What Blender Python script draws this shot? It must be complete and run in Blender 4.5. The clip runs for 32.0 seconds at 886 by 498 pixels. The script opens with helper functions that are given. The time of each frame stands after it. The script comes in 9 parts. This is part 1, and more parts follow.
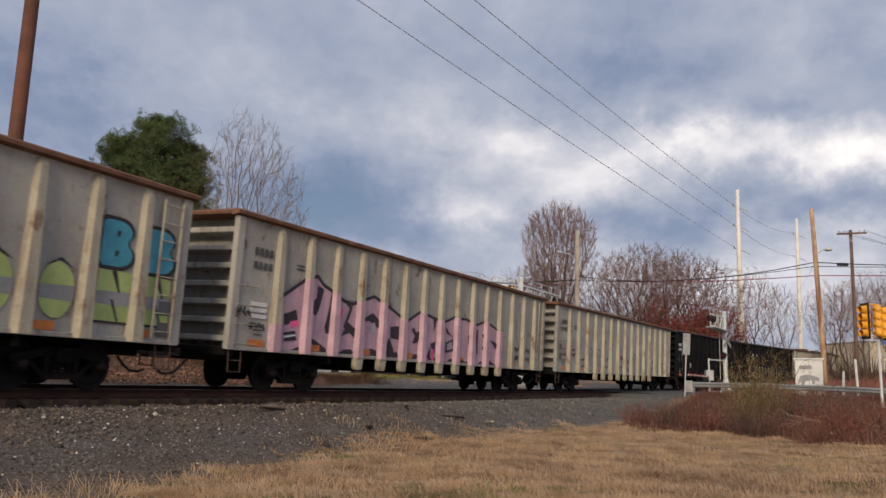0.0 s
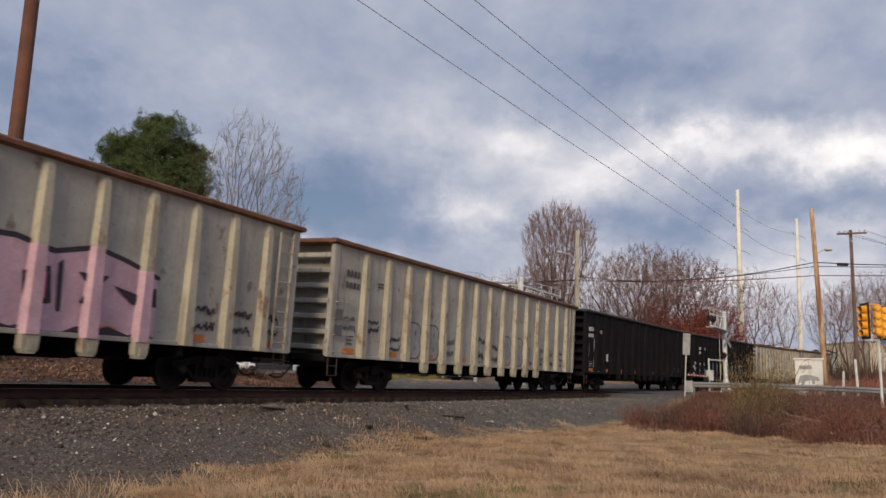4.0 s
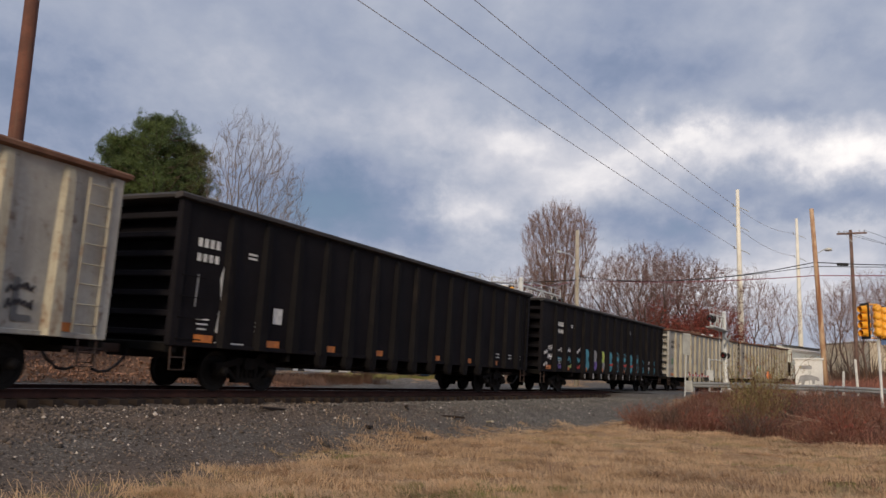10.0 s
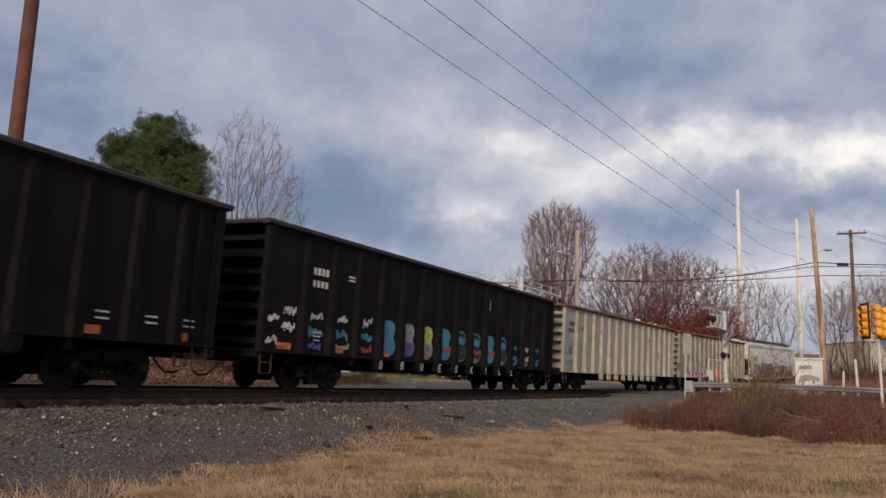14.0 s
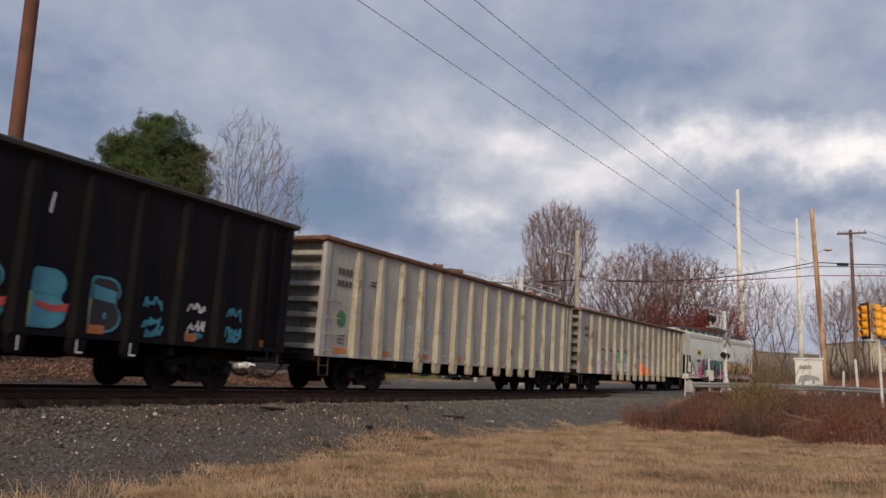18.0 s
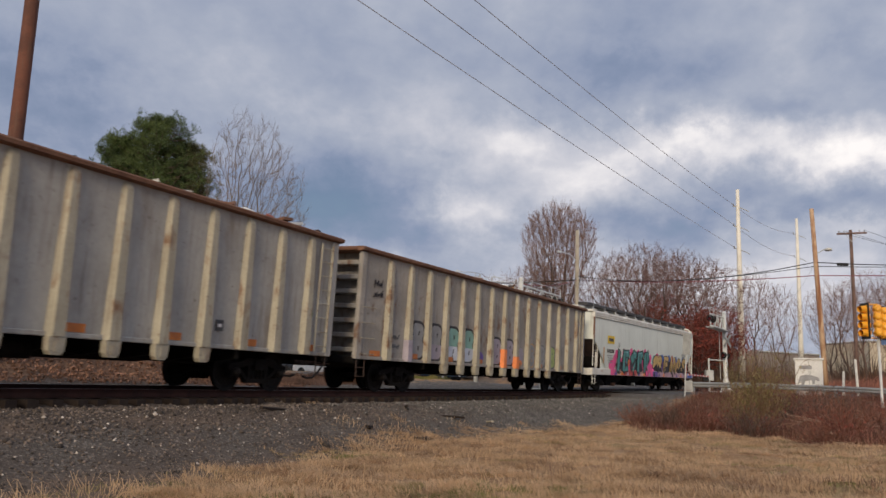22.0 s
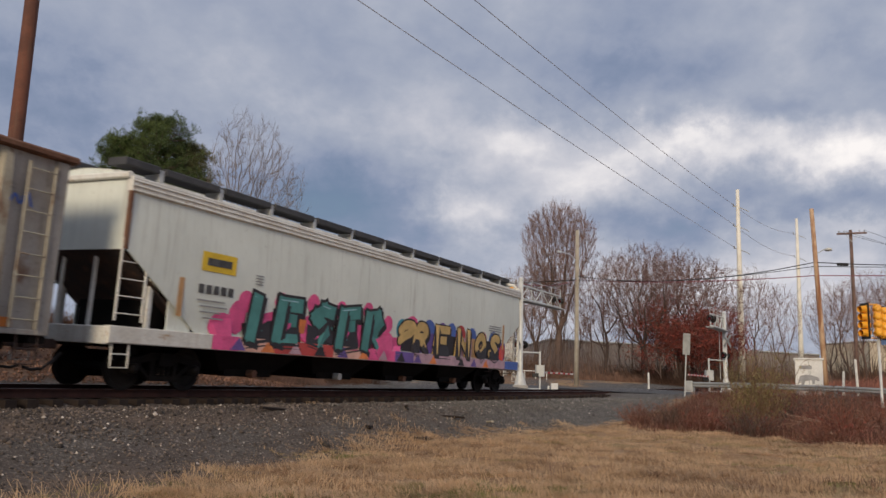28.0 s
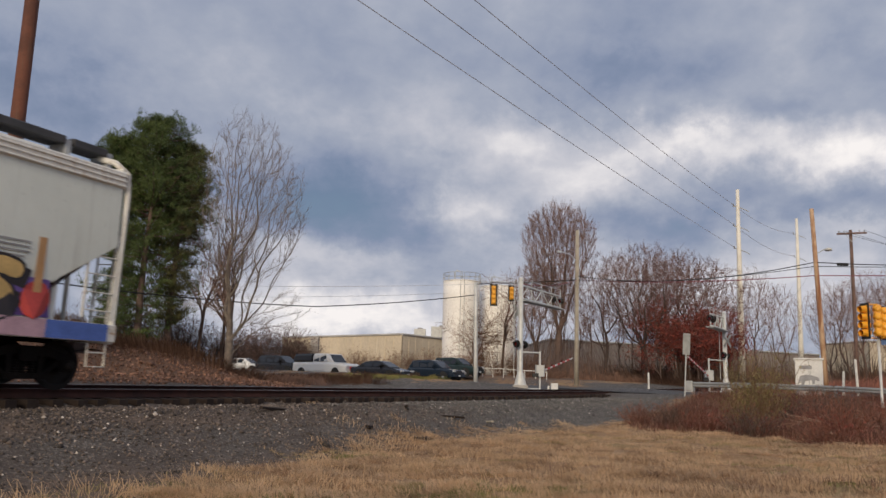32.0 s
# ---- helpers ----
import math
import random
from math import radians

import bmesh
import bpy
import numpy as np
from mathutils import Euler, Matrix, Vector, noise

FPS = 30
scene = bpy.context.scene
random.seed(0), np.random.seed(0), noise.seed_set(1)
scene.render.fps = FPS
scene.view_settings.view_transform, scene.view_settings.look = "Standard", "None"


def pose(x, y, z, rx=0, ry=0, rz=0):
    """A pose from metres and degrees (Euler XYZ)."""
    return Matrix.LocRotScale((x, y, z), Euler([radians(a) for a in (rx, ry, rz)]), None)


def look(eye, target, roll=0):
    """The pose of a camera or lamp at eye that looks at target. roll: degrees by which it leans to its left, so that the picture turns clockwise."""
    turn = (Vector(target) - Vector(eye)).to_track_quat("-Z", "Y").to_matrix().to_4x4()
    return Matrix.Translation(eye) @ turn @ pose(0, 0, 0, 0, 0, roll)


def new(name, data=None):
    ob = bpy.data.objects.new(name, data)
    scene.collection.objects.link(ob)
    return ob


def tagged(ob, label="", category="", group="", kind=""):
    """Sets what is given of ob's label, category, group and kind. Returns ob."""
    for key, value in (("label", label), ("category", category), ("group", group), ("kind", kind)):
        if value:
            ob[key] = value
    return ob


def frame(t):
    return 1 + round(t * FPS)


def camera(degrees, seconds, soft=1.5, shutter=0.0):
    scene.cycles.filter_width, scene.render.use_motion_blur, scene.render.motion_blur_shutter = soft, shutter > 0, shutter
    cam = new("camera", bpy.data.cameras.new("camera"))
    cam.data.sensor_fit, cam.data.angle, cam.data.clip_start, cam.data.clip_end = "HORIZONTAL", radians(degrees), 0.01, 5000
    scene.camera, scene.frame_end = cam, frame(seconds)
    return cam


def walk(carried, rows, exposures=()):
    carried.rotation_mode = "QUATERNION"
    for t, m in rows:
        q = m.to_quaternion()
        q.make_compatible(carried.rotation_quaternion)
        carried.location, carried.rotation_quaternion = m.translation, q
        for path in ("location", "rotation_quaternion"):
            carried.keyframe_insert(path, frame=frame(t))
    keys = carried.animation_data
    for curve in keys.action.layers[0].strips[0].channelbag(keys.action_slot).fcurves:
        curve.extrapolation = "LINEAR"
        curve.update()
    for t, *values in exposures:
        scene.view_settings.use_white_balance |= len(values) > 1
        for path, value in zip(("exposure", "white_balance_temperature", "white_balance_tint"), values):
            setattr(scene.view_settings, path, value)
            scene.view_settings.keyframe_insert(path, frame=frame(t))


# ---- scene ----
# The eye stands 0.24 m above rail level, on low ground beside the line.
cam = camera(57.24, 32.0, soft=1.5, shutter=0.45)
EYE = pose(0, 0, 0.2427) @ Euler((radians(99.506), 0, 0)).to_matrix().to_4x4() @ pose(0, 0, 0, 0, 0, 1.411)
walk(cam, [(0.0, EYE), (32.0, EYE)], exposures=[(0.0, 0.14), (9.0, 0.14), (13.0, 0.04), (22.0, 0.08), (28.0, 0.02), (32.0, -0.03)])

# ---- sky and sun ----
SUN_DIR = Vector((-0.22, -0.97, 0.40)).normalized()


def make_world():
    world = bpy.data.worlds.new("overcast_sky")
    scene.world = world
    world.use_nodes = True
    nt = world.node_tree
    nt.nodes.clear()
    N, L = nt.nodes.new, nt.links.new
    out, bg = N("ShaderNodeOutputWorld"), N("ShaderNodeBackground")
    L(bg.outputs[0], out.inputs[0])
    tc = N("ShaderNodeTexCoord")
    sep = N("ShaderNodeSeparateXYZ")
    L(tc.outputs["Generated"], sep.inputs[0])

    def m(op, a, b=None, c=None, clamp=False):
        n = N("ShaderNodeMath")
        n.operation, n.use_clamp = op, clamp
        for i, v in enumerate((a, b, c)):
            if v is None:
                continue
            if isinstance(v, (int, float)):
                n.inputs[i].default_value = v
            else:
                L(v, n.inputs[i])
        return n.outputs[0]

    den = m("ADD", m("MAXIMUM", sep.outputs[2], 0.0), 0.32)
    px, py = m("DIVIDE", sep.outputs[0], den), m("DIVIDE", sep.outputs[1], den)
    comb = N("ShaderNodeCombineXYZ")
    L(px, comb.inputs[0]), L(py, comb.inputs[1])

    def cloud_noise(scale, detail, rough, dist, off):
        mp = N("ShaderNodeMapping")
        mp.inputs["Location"].default_value = (off, off * 0.7, 0.3)
        mp.inputs["Scale"].default_value = (1.0, 0.8, 1.0)
        L(comb.outputs[0], mp.inputs[0])
        n = N("ShaderNodeTexNoise")
        n.inputs["Scale"].default_value, n.inputs["Detail"].default_value = scale, detail
        n.inputs["Roughness"].default_value, n.inputs["Distortion"].default_value = rough, dist
        L(mp.outputs[0], n.inputs["Vector"])
        return n.outputs[0]

    # directions stirred by turbulence, so that the banks get ragged edges
    wob = N("ShaderNodeTexNoise")
    wob.inputs["Scale"].default_value, wob.inputs["Detail"].default_value, wob.inputs["Roughness"].default_value = 8.0, 7.0, 0.6
    L(tc.outputs["Generated"], wob.inputs["Vector"])
    shift = N("ShaderNodeVectorMath")
    shift.operation = "MULTIPLY_ADD"
    L(wob.outputs["Color"], shift.inputs[0])
    shift.inputs[1].default_value, shift.inputs[2].default_value = (0.20, 0.20, 0.13), (-0.10, -0.10, -0.065)
    stirred = N("ShaderNodeVectorMath")
    L(tc.outputs["Generated"], stirred.inputs[0]), L(shift.outputs[0], stirred.inputs[1])
    big = cloud_noise(2.3, 4, 0.45, 0.15, 4.1)
    fine = cloud_noise(7.5, 5, 0.5, 0.1, 11.7)
    sig = m("ADD", m("MULTIPLY", m("SUBTRACT", big, 0.5), 0.40), m("MULTIPLY", m("SUBTRACT", fine, 0.5), 0.38))
    sig = m("ADD", m("ADD", sig, m("MULTIPLY", m("SUBTRACT", cloud_noise(21.0, 5, 0.55, 0.2, 3.3), 0.5), 0.22)), 0.465)
    # cloud banks: azimuth right of north and height in degrees, breadth, height spread, brightness
    for az, el, wa, we, w in CLOUD_BANKS:
        a, e = radians(az), radians(el)
        d = Vector((math.sin(a) * math.cos(e), math.cos(a) * math.cos(e), math.sin(e)))
        r = Vector((math.cos(a), -math.sin(a), 0))
        u = r.cross(d)

        def dot(v):
            n = N("ShaderNodeVectorMath")
            n.operation = "DOT_PRODUCT"
            L(stirred.outputs[0], n.inputs[0])
            n.inputs[1].default_value = v
            return n.outputs["Value"]

        q = m("ADD", m("POWER", m("DIVIDE", dot(r), math.sin(radians(wa))), 2.0), m("POWER", m("DIVIDE", dot(u), math.sin(radians(we))), 2.0))
        ahead = m("GREATER_THAN", dot(d), 0.0)
        g = m("MULTIPLY", m("EXPONENT", m("MULTIPLY", q, -1.0)), ahead)
        sig = m("MULTIPLY_ADD", g, w, sig)
    ramp = N("ShaderNodeValToRGB")
    L(sig, ramp.inputs[0])
    stops = [(0.0, (0.165, 0.218, 0.345)), (0.25, (0.248, 0.296, 0.42)), (0.5, (0.38, 0.415, 0.51)), (0.75, (0.60, 0.60, 0.655)), (1.0, (0.96, 0.915, 0.90))]
    el = ramp.color_ramp.elements
    while len(el) < len(stops):
        el.new(0.5)
    for e, (pos, col) in zip(el, stops):
        e.position, e.color = pos, (*col, 1)
    sky = N("ShaderNodeTexSky")
    sky.sky_type, sky.sun_disc = "NISHITA", False
    sky.sun_elevation = math.asin(SUN_DIR.z)
    sky.sun_rotation = math.atan2(SUN_DIR.x, SUN_DIR.y)
    skymul = N("ShaderNodeMixRGB")
    skymul.blend_type = "MULTIPLY"
    skymul.inputs[0].default_value = 1.0
    L(sky.outputs[0], skymul.inputs[1])
    skymul.inputs[2].default_value = (0.06, 0.06, 0.06, 1)
    gap = m("MULTIPLY", m("SUBTRACT", 0.30, sig), 1.5, clamp=True)
    mix = N("ShaderNodeMixRGB")
    L(gap, mix.inputs[0]), L(ramp.outputs[0], mix.inputs[1]), L(skymul.outputs[0], mix.inputs[2])
    L(mix.outputs[0], bg.inputs[0])
    bg.inputs[1].default_value = 1.0


CLOUD_BANKS = [
    (-27.2, 16.4, 6.8, 5.2, -0.1), (-12.7, 18.7, 6.0, 2.4, 0.06), (-7.5, 12.2, 6.0, 2.8, -0.3), (1.8, 12.0, 2.4, 2.0, 0.42), (4.2, 16.7, 3.6, 1.8, 0.26), (8.1, 14.4, 4.4, 1.6, 0.16),
    (14.0, 21.4, 6.4, 2.0, -0.20), (8.7, 23.9, 10.4, 2.4, -0.07), (17.7, 16.5, 4.8, 1.4, 0.44), (23.6, 17.9, 3.2, 1.3, -0.2), (27.7, 15.7, 3.2, 2.0, 0.44), (23.8, 14.8, 4.4, 1.0, 0.26),
    (14.5, 11.7, 6.4, 1.5, -0.28), (26.4, 12.4, 4.8, 1.1, -0.14), (29.0, 21.5, 2.0, 2.4, -0.16), (24.9, 22.9, 4.0, 2.8, 0.1), (-6.4, 4.6, 11.2, 2.2, 0.55), (-7.4, 8.8, 8.0, 1.3, 0.26),
    (21.7, 7.2, 12.0, 2.4, 0.3), (25.3, 10.9, 6.0, 0.8, 0.2), (-2.1, 18.2, 4.0, 2.4, 0.12), (-15.3, 21.4, 6.4, 2.0, 0.05), (-12.7, 13.3, 3.6, 2.0, -0.12), (-21.8, 22.3, 4.4, 2.4, 0.04),
    (6.8, 17.8, 4.4, 1.6, 0.15), (12.0, 15.4, 4.6, 2.0, 0.20), (20.5, 15.0, 3.0, 1.8, 0.10), (-27.4, 18.2, 5.0, 2.4, -0.18), (-8.5, 12.0, 2.6, 1.6, -0.16), (-11.5, 14.5, 3.0, 2.4, -0.10), (-2.5, 13.0, 3.0, 2.0, -0.06), (26.0, 14.0, 4.0, 1.6, 0.06), (12.5, 12.4, 5.0, 1.4, 0.12), (0.0, 9.5, 5.0, 1.6, -0.10),
]
make_world()
sun = new("sun", bpy.data.lights.new("sun", "SUN"))
sun.data.energy, sun.data.angle, sun.data.color = 2.4, radians(18), (1.0, 0.82, 0.59)
sun.matrix_world = look(SUN_DIR * 50, (0, 0, 0))

# ---- the line of the track: arc length s, offset u to the eye's side ----
S_LO, S_HI, DS = -400.0, 700.0, 0.25
_s = np.arange(S_LO, S_HI + DS, DS)
_c = np.clip(_s, -45, 122)
_head = 0.47583 + 0.0016968 * _c + 1.1218e-05 * _c ** 2 - 1.611e-07 * _c ** 3
_i0 = int(round(-S_LO / DS))
_x = np.concatenate(([0], np.cumsum(np.sin((_head[1:] + _head[:-1]) / 2) * DS)))
_y = np.concatenate(([0], np.cumsum(np.cos((_head[1:] + _head[:-1]) / 2) * DS)))
_x, _y = _x - _x[_i0] - 3.5747, _y - _y[_i0] + 25.4603
_z = 0.000936 * np.clip(_s, -40, 110) + 0.00013697 * np.clip(_s, -3, 110) ** 2
BANK = 0.0448


def line(s):
    """x, y, z, heading (clockwise from y), slope of the track at s."""
    return (float(np.interp(s, _s, _x)), float(np.interp(s, _s, _y)), float(np.interp(s, _s, _z)), float(np.interp(s, _s, _head)),
            float(np.interp(s + 0.5, _s, _z) - np.interp(s - 0.5, _s, _z)))


def at(s, u, z=0.0):
    """World point at s, u, z above rail level."""
    x, y, zz, a, _ = line(s)
    return Vector((x + math.cos(a) * u, y - math.sin(a) * u, zz + z))


def near_line(X, Y):
    """s and u of points."""
    k = slice(0, len(_s), 4)
    xs, ys, hs, ss = _x[k], _y[k], _head[k], _s[k]
    S, U = np.empty(len(X)), np.empty(len(X))
    for i in range(0, len(X), 4000):
        a, b = X[i:i + 4000, None], Y[i:i + 4000, None]
        j = np.argmin((a - xs) ** 2 + (b - ys) ** 2, axis=1)
        dx, dy = X[i:i + 4000] - xs[j], Y[i:i + 4000] - ys[j]
        S[i:i + 4000] = ss[j] + np.sin(hs[j]) * dx + np.cos(hs[j]) * dy
        U[i:i + 4000] = np.cos(hs[j]) * dx - np.sin(hs[j]) * dy
    return S, U


def smooth(v, a, b):
    t = np.clip((v - a) / (b - a), 0, 1)
    return t * t * (3 - 2 * t)


def lumps(X, Y, size, seed):
    """Cheap smooth undulation, about -1 to 1."""
    r = np.random.RandomState(seed)
    out = np.zeros_like(X, dtype=float)
    for k in range(7):
        a, f, ph = r.uniform(0, 6.28), r.uniform(0.6, 1.7) / size, r.uniform(0, 6.28)
        out += np.sin((X * math.cos(a) + Y * math.sin(a)) * f * 6.28 + ph + 0.8 * np.sin((X * math.sin(a) - Y * math.cos(a)) * f * 4 + ph * 2))
    return out / 3.2


def height(X, Y):
    """Ground height: low verge on the eye's side, road embankment, rising yard and a soil heap on the far side."""
    X, Y = np.asarray(X, float), np.asarray(Y, float)
    S, U = near_line(X, Y)
    zt = np.interp(S, _s, _z)
    low = smooth(U, 1.9, 5.0) * (1 - smooth(S + 0.0 * U, 11, 25))
    road_up = smooth(S, 16, 27) * smooth(U, 3.0, 7.0)
    near = zt - 0.36 - 0.86 * low + 0.30 * road_up
    a = np.maximum(-U - 2.0, 0)
    far = zt - 0.36 + 0.33 * smooth(a, 0, 1.5) + 1.0 * (1 - np.exp(-np.maximum(a - 1.0, 0) / 9.0)) * smooth(S, 2, 20)
    heap = 1.75 * np.exp(-((U + 8.8) / 2.6) ** 2) * smooth(S, -75, -60) * (1 - smooth(S, -1.5, 8.0)) * (1 + 0.16 * lumps(X, Y, 5.0, 3))
    far = far + heap + 0.9 * smooth(-U, 10, 20) * (1 - smooth(S, 4, 16))
    h = np.where(U > 0, near, far)
    h = h + 0.045 * lumps(X, Y, 3.1, 5) * smooth(np.abs(U), 2.5, 6) + 0.02 * lumps(X, Y, 0.9, 8) * smooth(np.abs(U), 2.5, 5)
    road = smooth(S, 24.5, 27) * (1 - smooth(S, 41, 43.5))
    flat = zt - 0.10 + np.where(U < 0, 0.035 * np.maximum(-U - 3, 0) * np.exp(U / 60), 0.015 * np.maximum(U - 3, 0) * np.exp(-U / 50))
    h = h * (1 - road) + flat * road
    fade = np.exp(-(np.maximum(np.abs(U) - 70, 0) / 120) ** 2)
    return h * fade + (1 - fade) * np.minimum(h, 1.2)


def ground_z(x, y):
    return float(height(np.array([x]), np.array([y]))[0])


# ---- mesh helpers ----
class Shape:
    """Gathers corners and faces of one mesh."""

    def __init__(self):
        self.v, self.f = [], []

    def add(self, verts, faces, m=None):
        k = len(self.v)
        self.v.extend([tuple(m @ Vector(p)) for p in verts] if m is not None else [tuple(p) for p in verts])
        self.f.extend([tuple(i + k for i in q) for q in faces])
        return self

    def box(self, x0, x1, y0, y1, z0, z1, m=None):
        return self.add([(x0, y0, z0), (x1, y0, z0), (x1, y1, z0), (x0, y1, z0), (x0, y0, z1), (x1, y0, z1), (x1, y1, z1), (x0, y1, z1)],
                        [(0, 3, 2, 1), (4, 5, 6, 7), (0, 1, 5, 4), (1, 2, 6, 5), (2, 3, 7, 6), (3, 0, 4, 7)], m)

    def prism(self, outline, axis, a, b, m=None):
        """A closed outline, pushed along an axis from a to b. Outline in (y, z), (x, z) or (x, y)."""
        put = {"x": lambda p, t: (t, p[0], p[1]), "y": lambda p, t: (p[0], t, p[1]), "z": lambda p, t: (p[0], p[1], t)}[axis]
        n = len(outline)
        v = [put(p, a) for p in outline] + [put(p, b) for p in outline]
        f = [(i, (i + 1) % n, (i + 1) % n + n, i + n) for i in range(n)] + [tuple(range(n))[::-1], tuple(range(n, 2 * n))]
        return self.add(v, f, m)

    def bevel_box(self, x0, x1, y0, y1, z0, z1, c=0.02, axis="x", m=None):
        """A bar with its four long edges cut off."""
        lo, hi = {"x": ((y0, z0), (y1, z1)), "y": ((x0, z0), (x1, z1)), "z": ((x0, y0), (x1, y1))}[axis]
        (p0, q0), (p1, q1) = lo, hi
        ring = [(p0 + c, q0), (p1 - c, q0), (p1, q0 + c), (p1, q1 - c), (p1 - c, q1), (p0 + c, q1), (p0, q1 - c), (p0, q0 + c)]
        a, b = {"x": (x0, x1), "y": (y0, y1), "z": (z0, z1)}[axis]
        return self.prism(ring, axis, a, b, m)

    def tube(self, pts, radii, n=6, caps=True):
        """A round bar along points, with a radius for each (or one for all)."""
        pts = [Vector(p) for p in pts]
        if isinstance(radii, (int, float)):
            radii = [radii] * len(pts)
        k, side = len(self.v), None
        for i, p in enumerate(pts):
            d = (pts[min(i + 1, len(pts) - 1)] - pts[max(i - 1, 0)]).normalized()
            if side is None:
                side = d.orthogonal().normalized()
            side = (side - d * side.dot(d)).normalized()
            up = d.cross(side)
            for j in range(n):
                a = 6.28318 * j / n
                self.v.append(tuple(p + (side * math.cos(a) + up * math.sin(a)) * radii[i]))
        for i in range(len(pts) - 1):
            for j in range(n):
                q = (j + 1) % n
                self.f.append((k + i * n + j, k + i * n + q, k + i * n + n + q, k + i * n + n + j))
        if caps:
            self.f.append(tuple(k + j for j in range(n))[::-1])
            self.f.append(tuple(k + (len(pts) - 1) * n + j for j in range(n)))
        return self

    def lathe(self, profile, n=20, m=None):
        """Profile (radius, height) turned about z."""
        v, f = [], []
        for r, z in profile:
            v += [(r * math.cos(6.28318 * j / n), r * math.sin(6.28318 * j / n), z) for j in range(n)]
        for i in range(len(profile) - 1):
            for j in range(n):
                q = (j + 1) % n
                f.append((i * n + j, i * n + q, i * n + n + q, i * n + n + j))
        f.append(tuple(range(n))[::-1])
        f.append(tuple((len(profile) - 1) * n + j for j in range(n)))
        return self.add(v, f, m)

    def mesh(self, name, smooth_faces=False):
        me = bpy.data.meshes.new(name)
        me.from_pydata(self.v, [], self.f)
        if smooth_faces:
            me.polygons.foreach_set("use_smooth", [True] * len(me.polygons))
        me.update()
        return me


def part(name, shape, material, parent=None, label="", m=None, rounded=False):
    """One mesh object under a thing, or a thing of its own when it has no parent."""
    me = shape if isinstance(shape, bpy.types.Mesh) else shape.mesh(name, rounded)
    if not me.materials:
        me.materials.append(material)
    ob = new(name, me)
    if parent is not None:
        ob.parent = parent
    if m is not None:
        ob.matrix_basis = m
    return tagged(ob, label)


def thing(name, label, category, m=None, group="", kind=""):
    ob = new(name)
    ob.empty_display_size = 0.3
    if m is not None:
        ob.matrix_basis = m
    return tagged(ob, label, category, group, kind)


def raw_mesh(name, V, F, material, smooth_faces=False):
    """Mesh from arrays: V (n, 3), F (m, 3 or 4)."""
    V, F = np.asarray(V, np.float32), np.asarray(F, np.int32)
    me = bpy.data.meshes.new(name)
    me.vertices.add(len(V))
    me.vertices.foreach_set("co", V.ravel())
    k = F.shape[1]
    me.loops.add(F.size)
    me.loops.foreach_set("vertex_index", F.ravel())
    me.polygons.add(len(F))
    me.polygons.foreach_set("loop_start", np.arange(0, F.size, k, dtype=np.int32))
    me.polygons.foreach_set("loop_total", np.full(len(F), k, np.int32))
    if smooth_faces:
        me.polygons.foreach_set("use_smooth", np.ones(len(F), bool))
    me.update(calc_edges=True)
    me.materials.append(material)
    return me


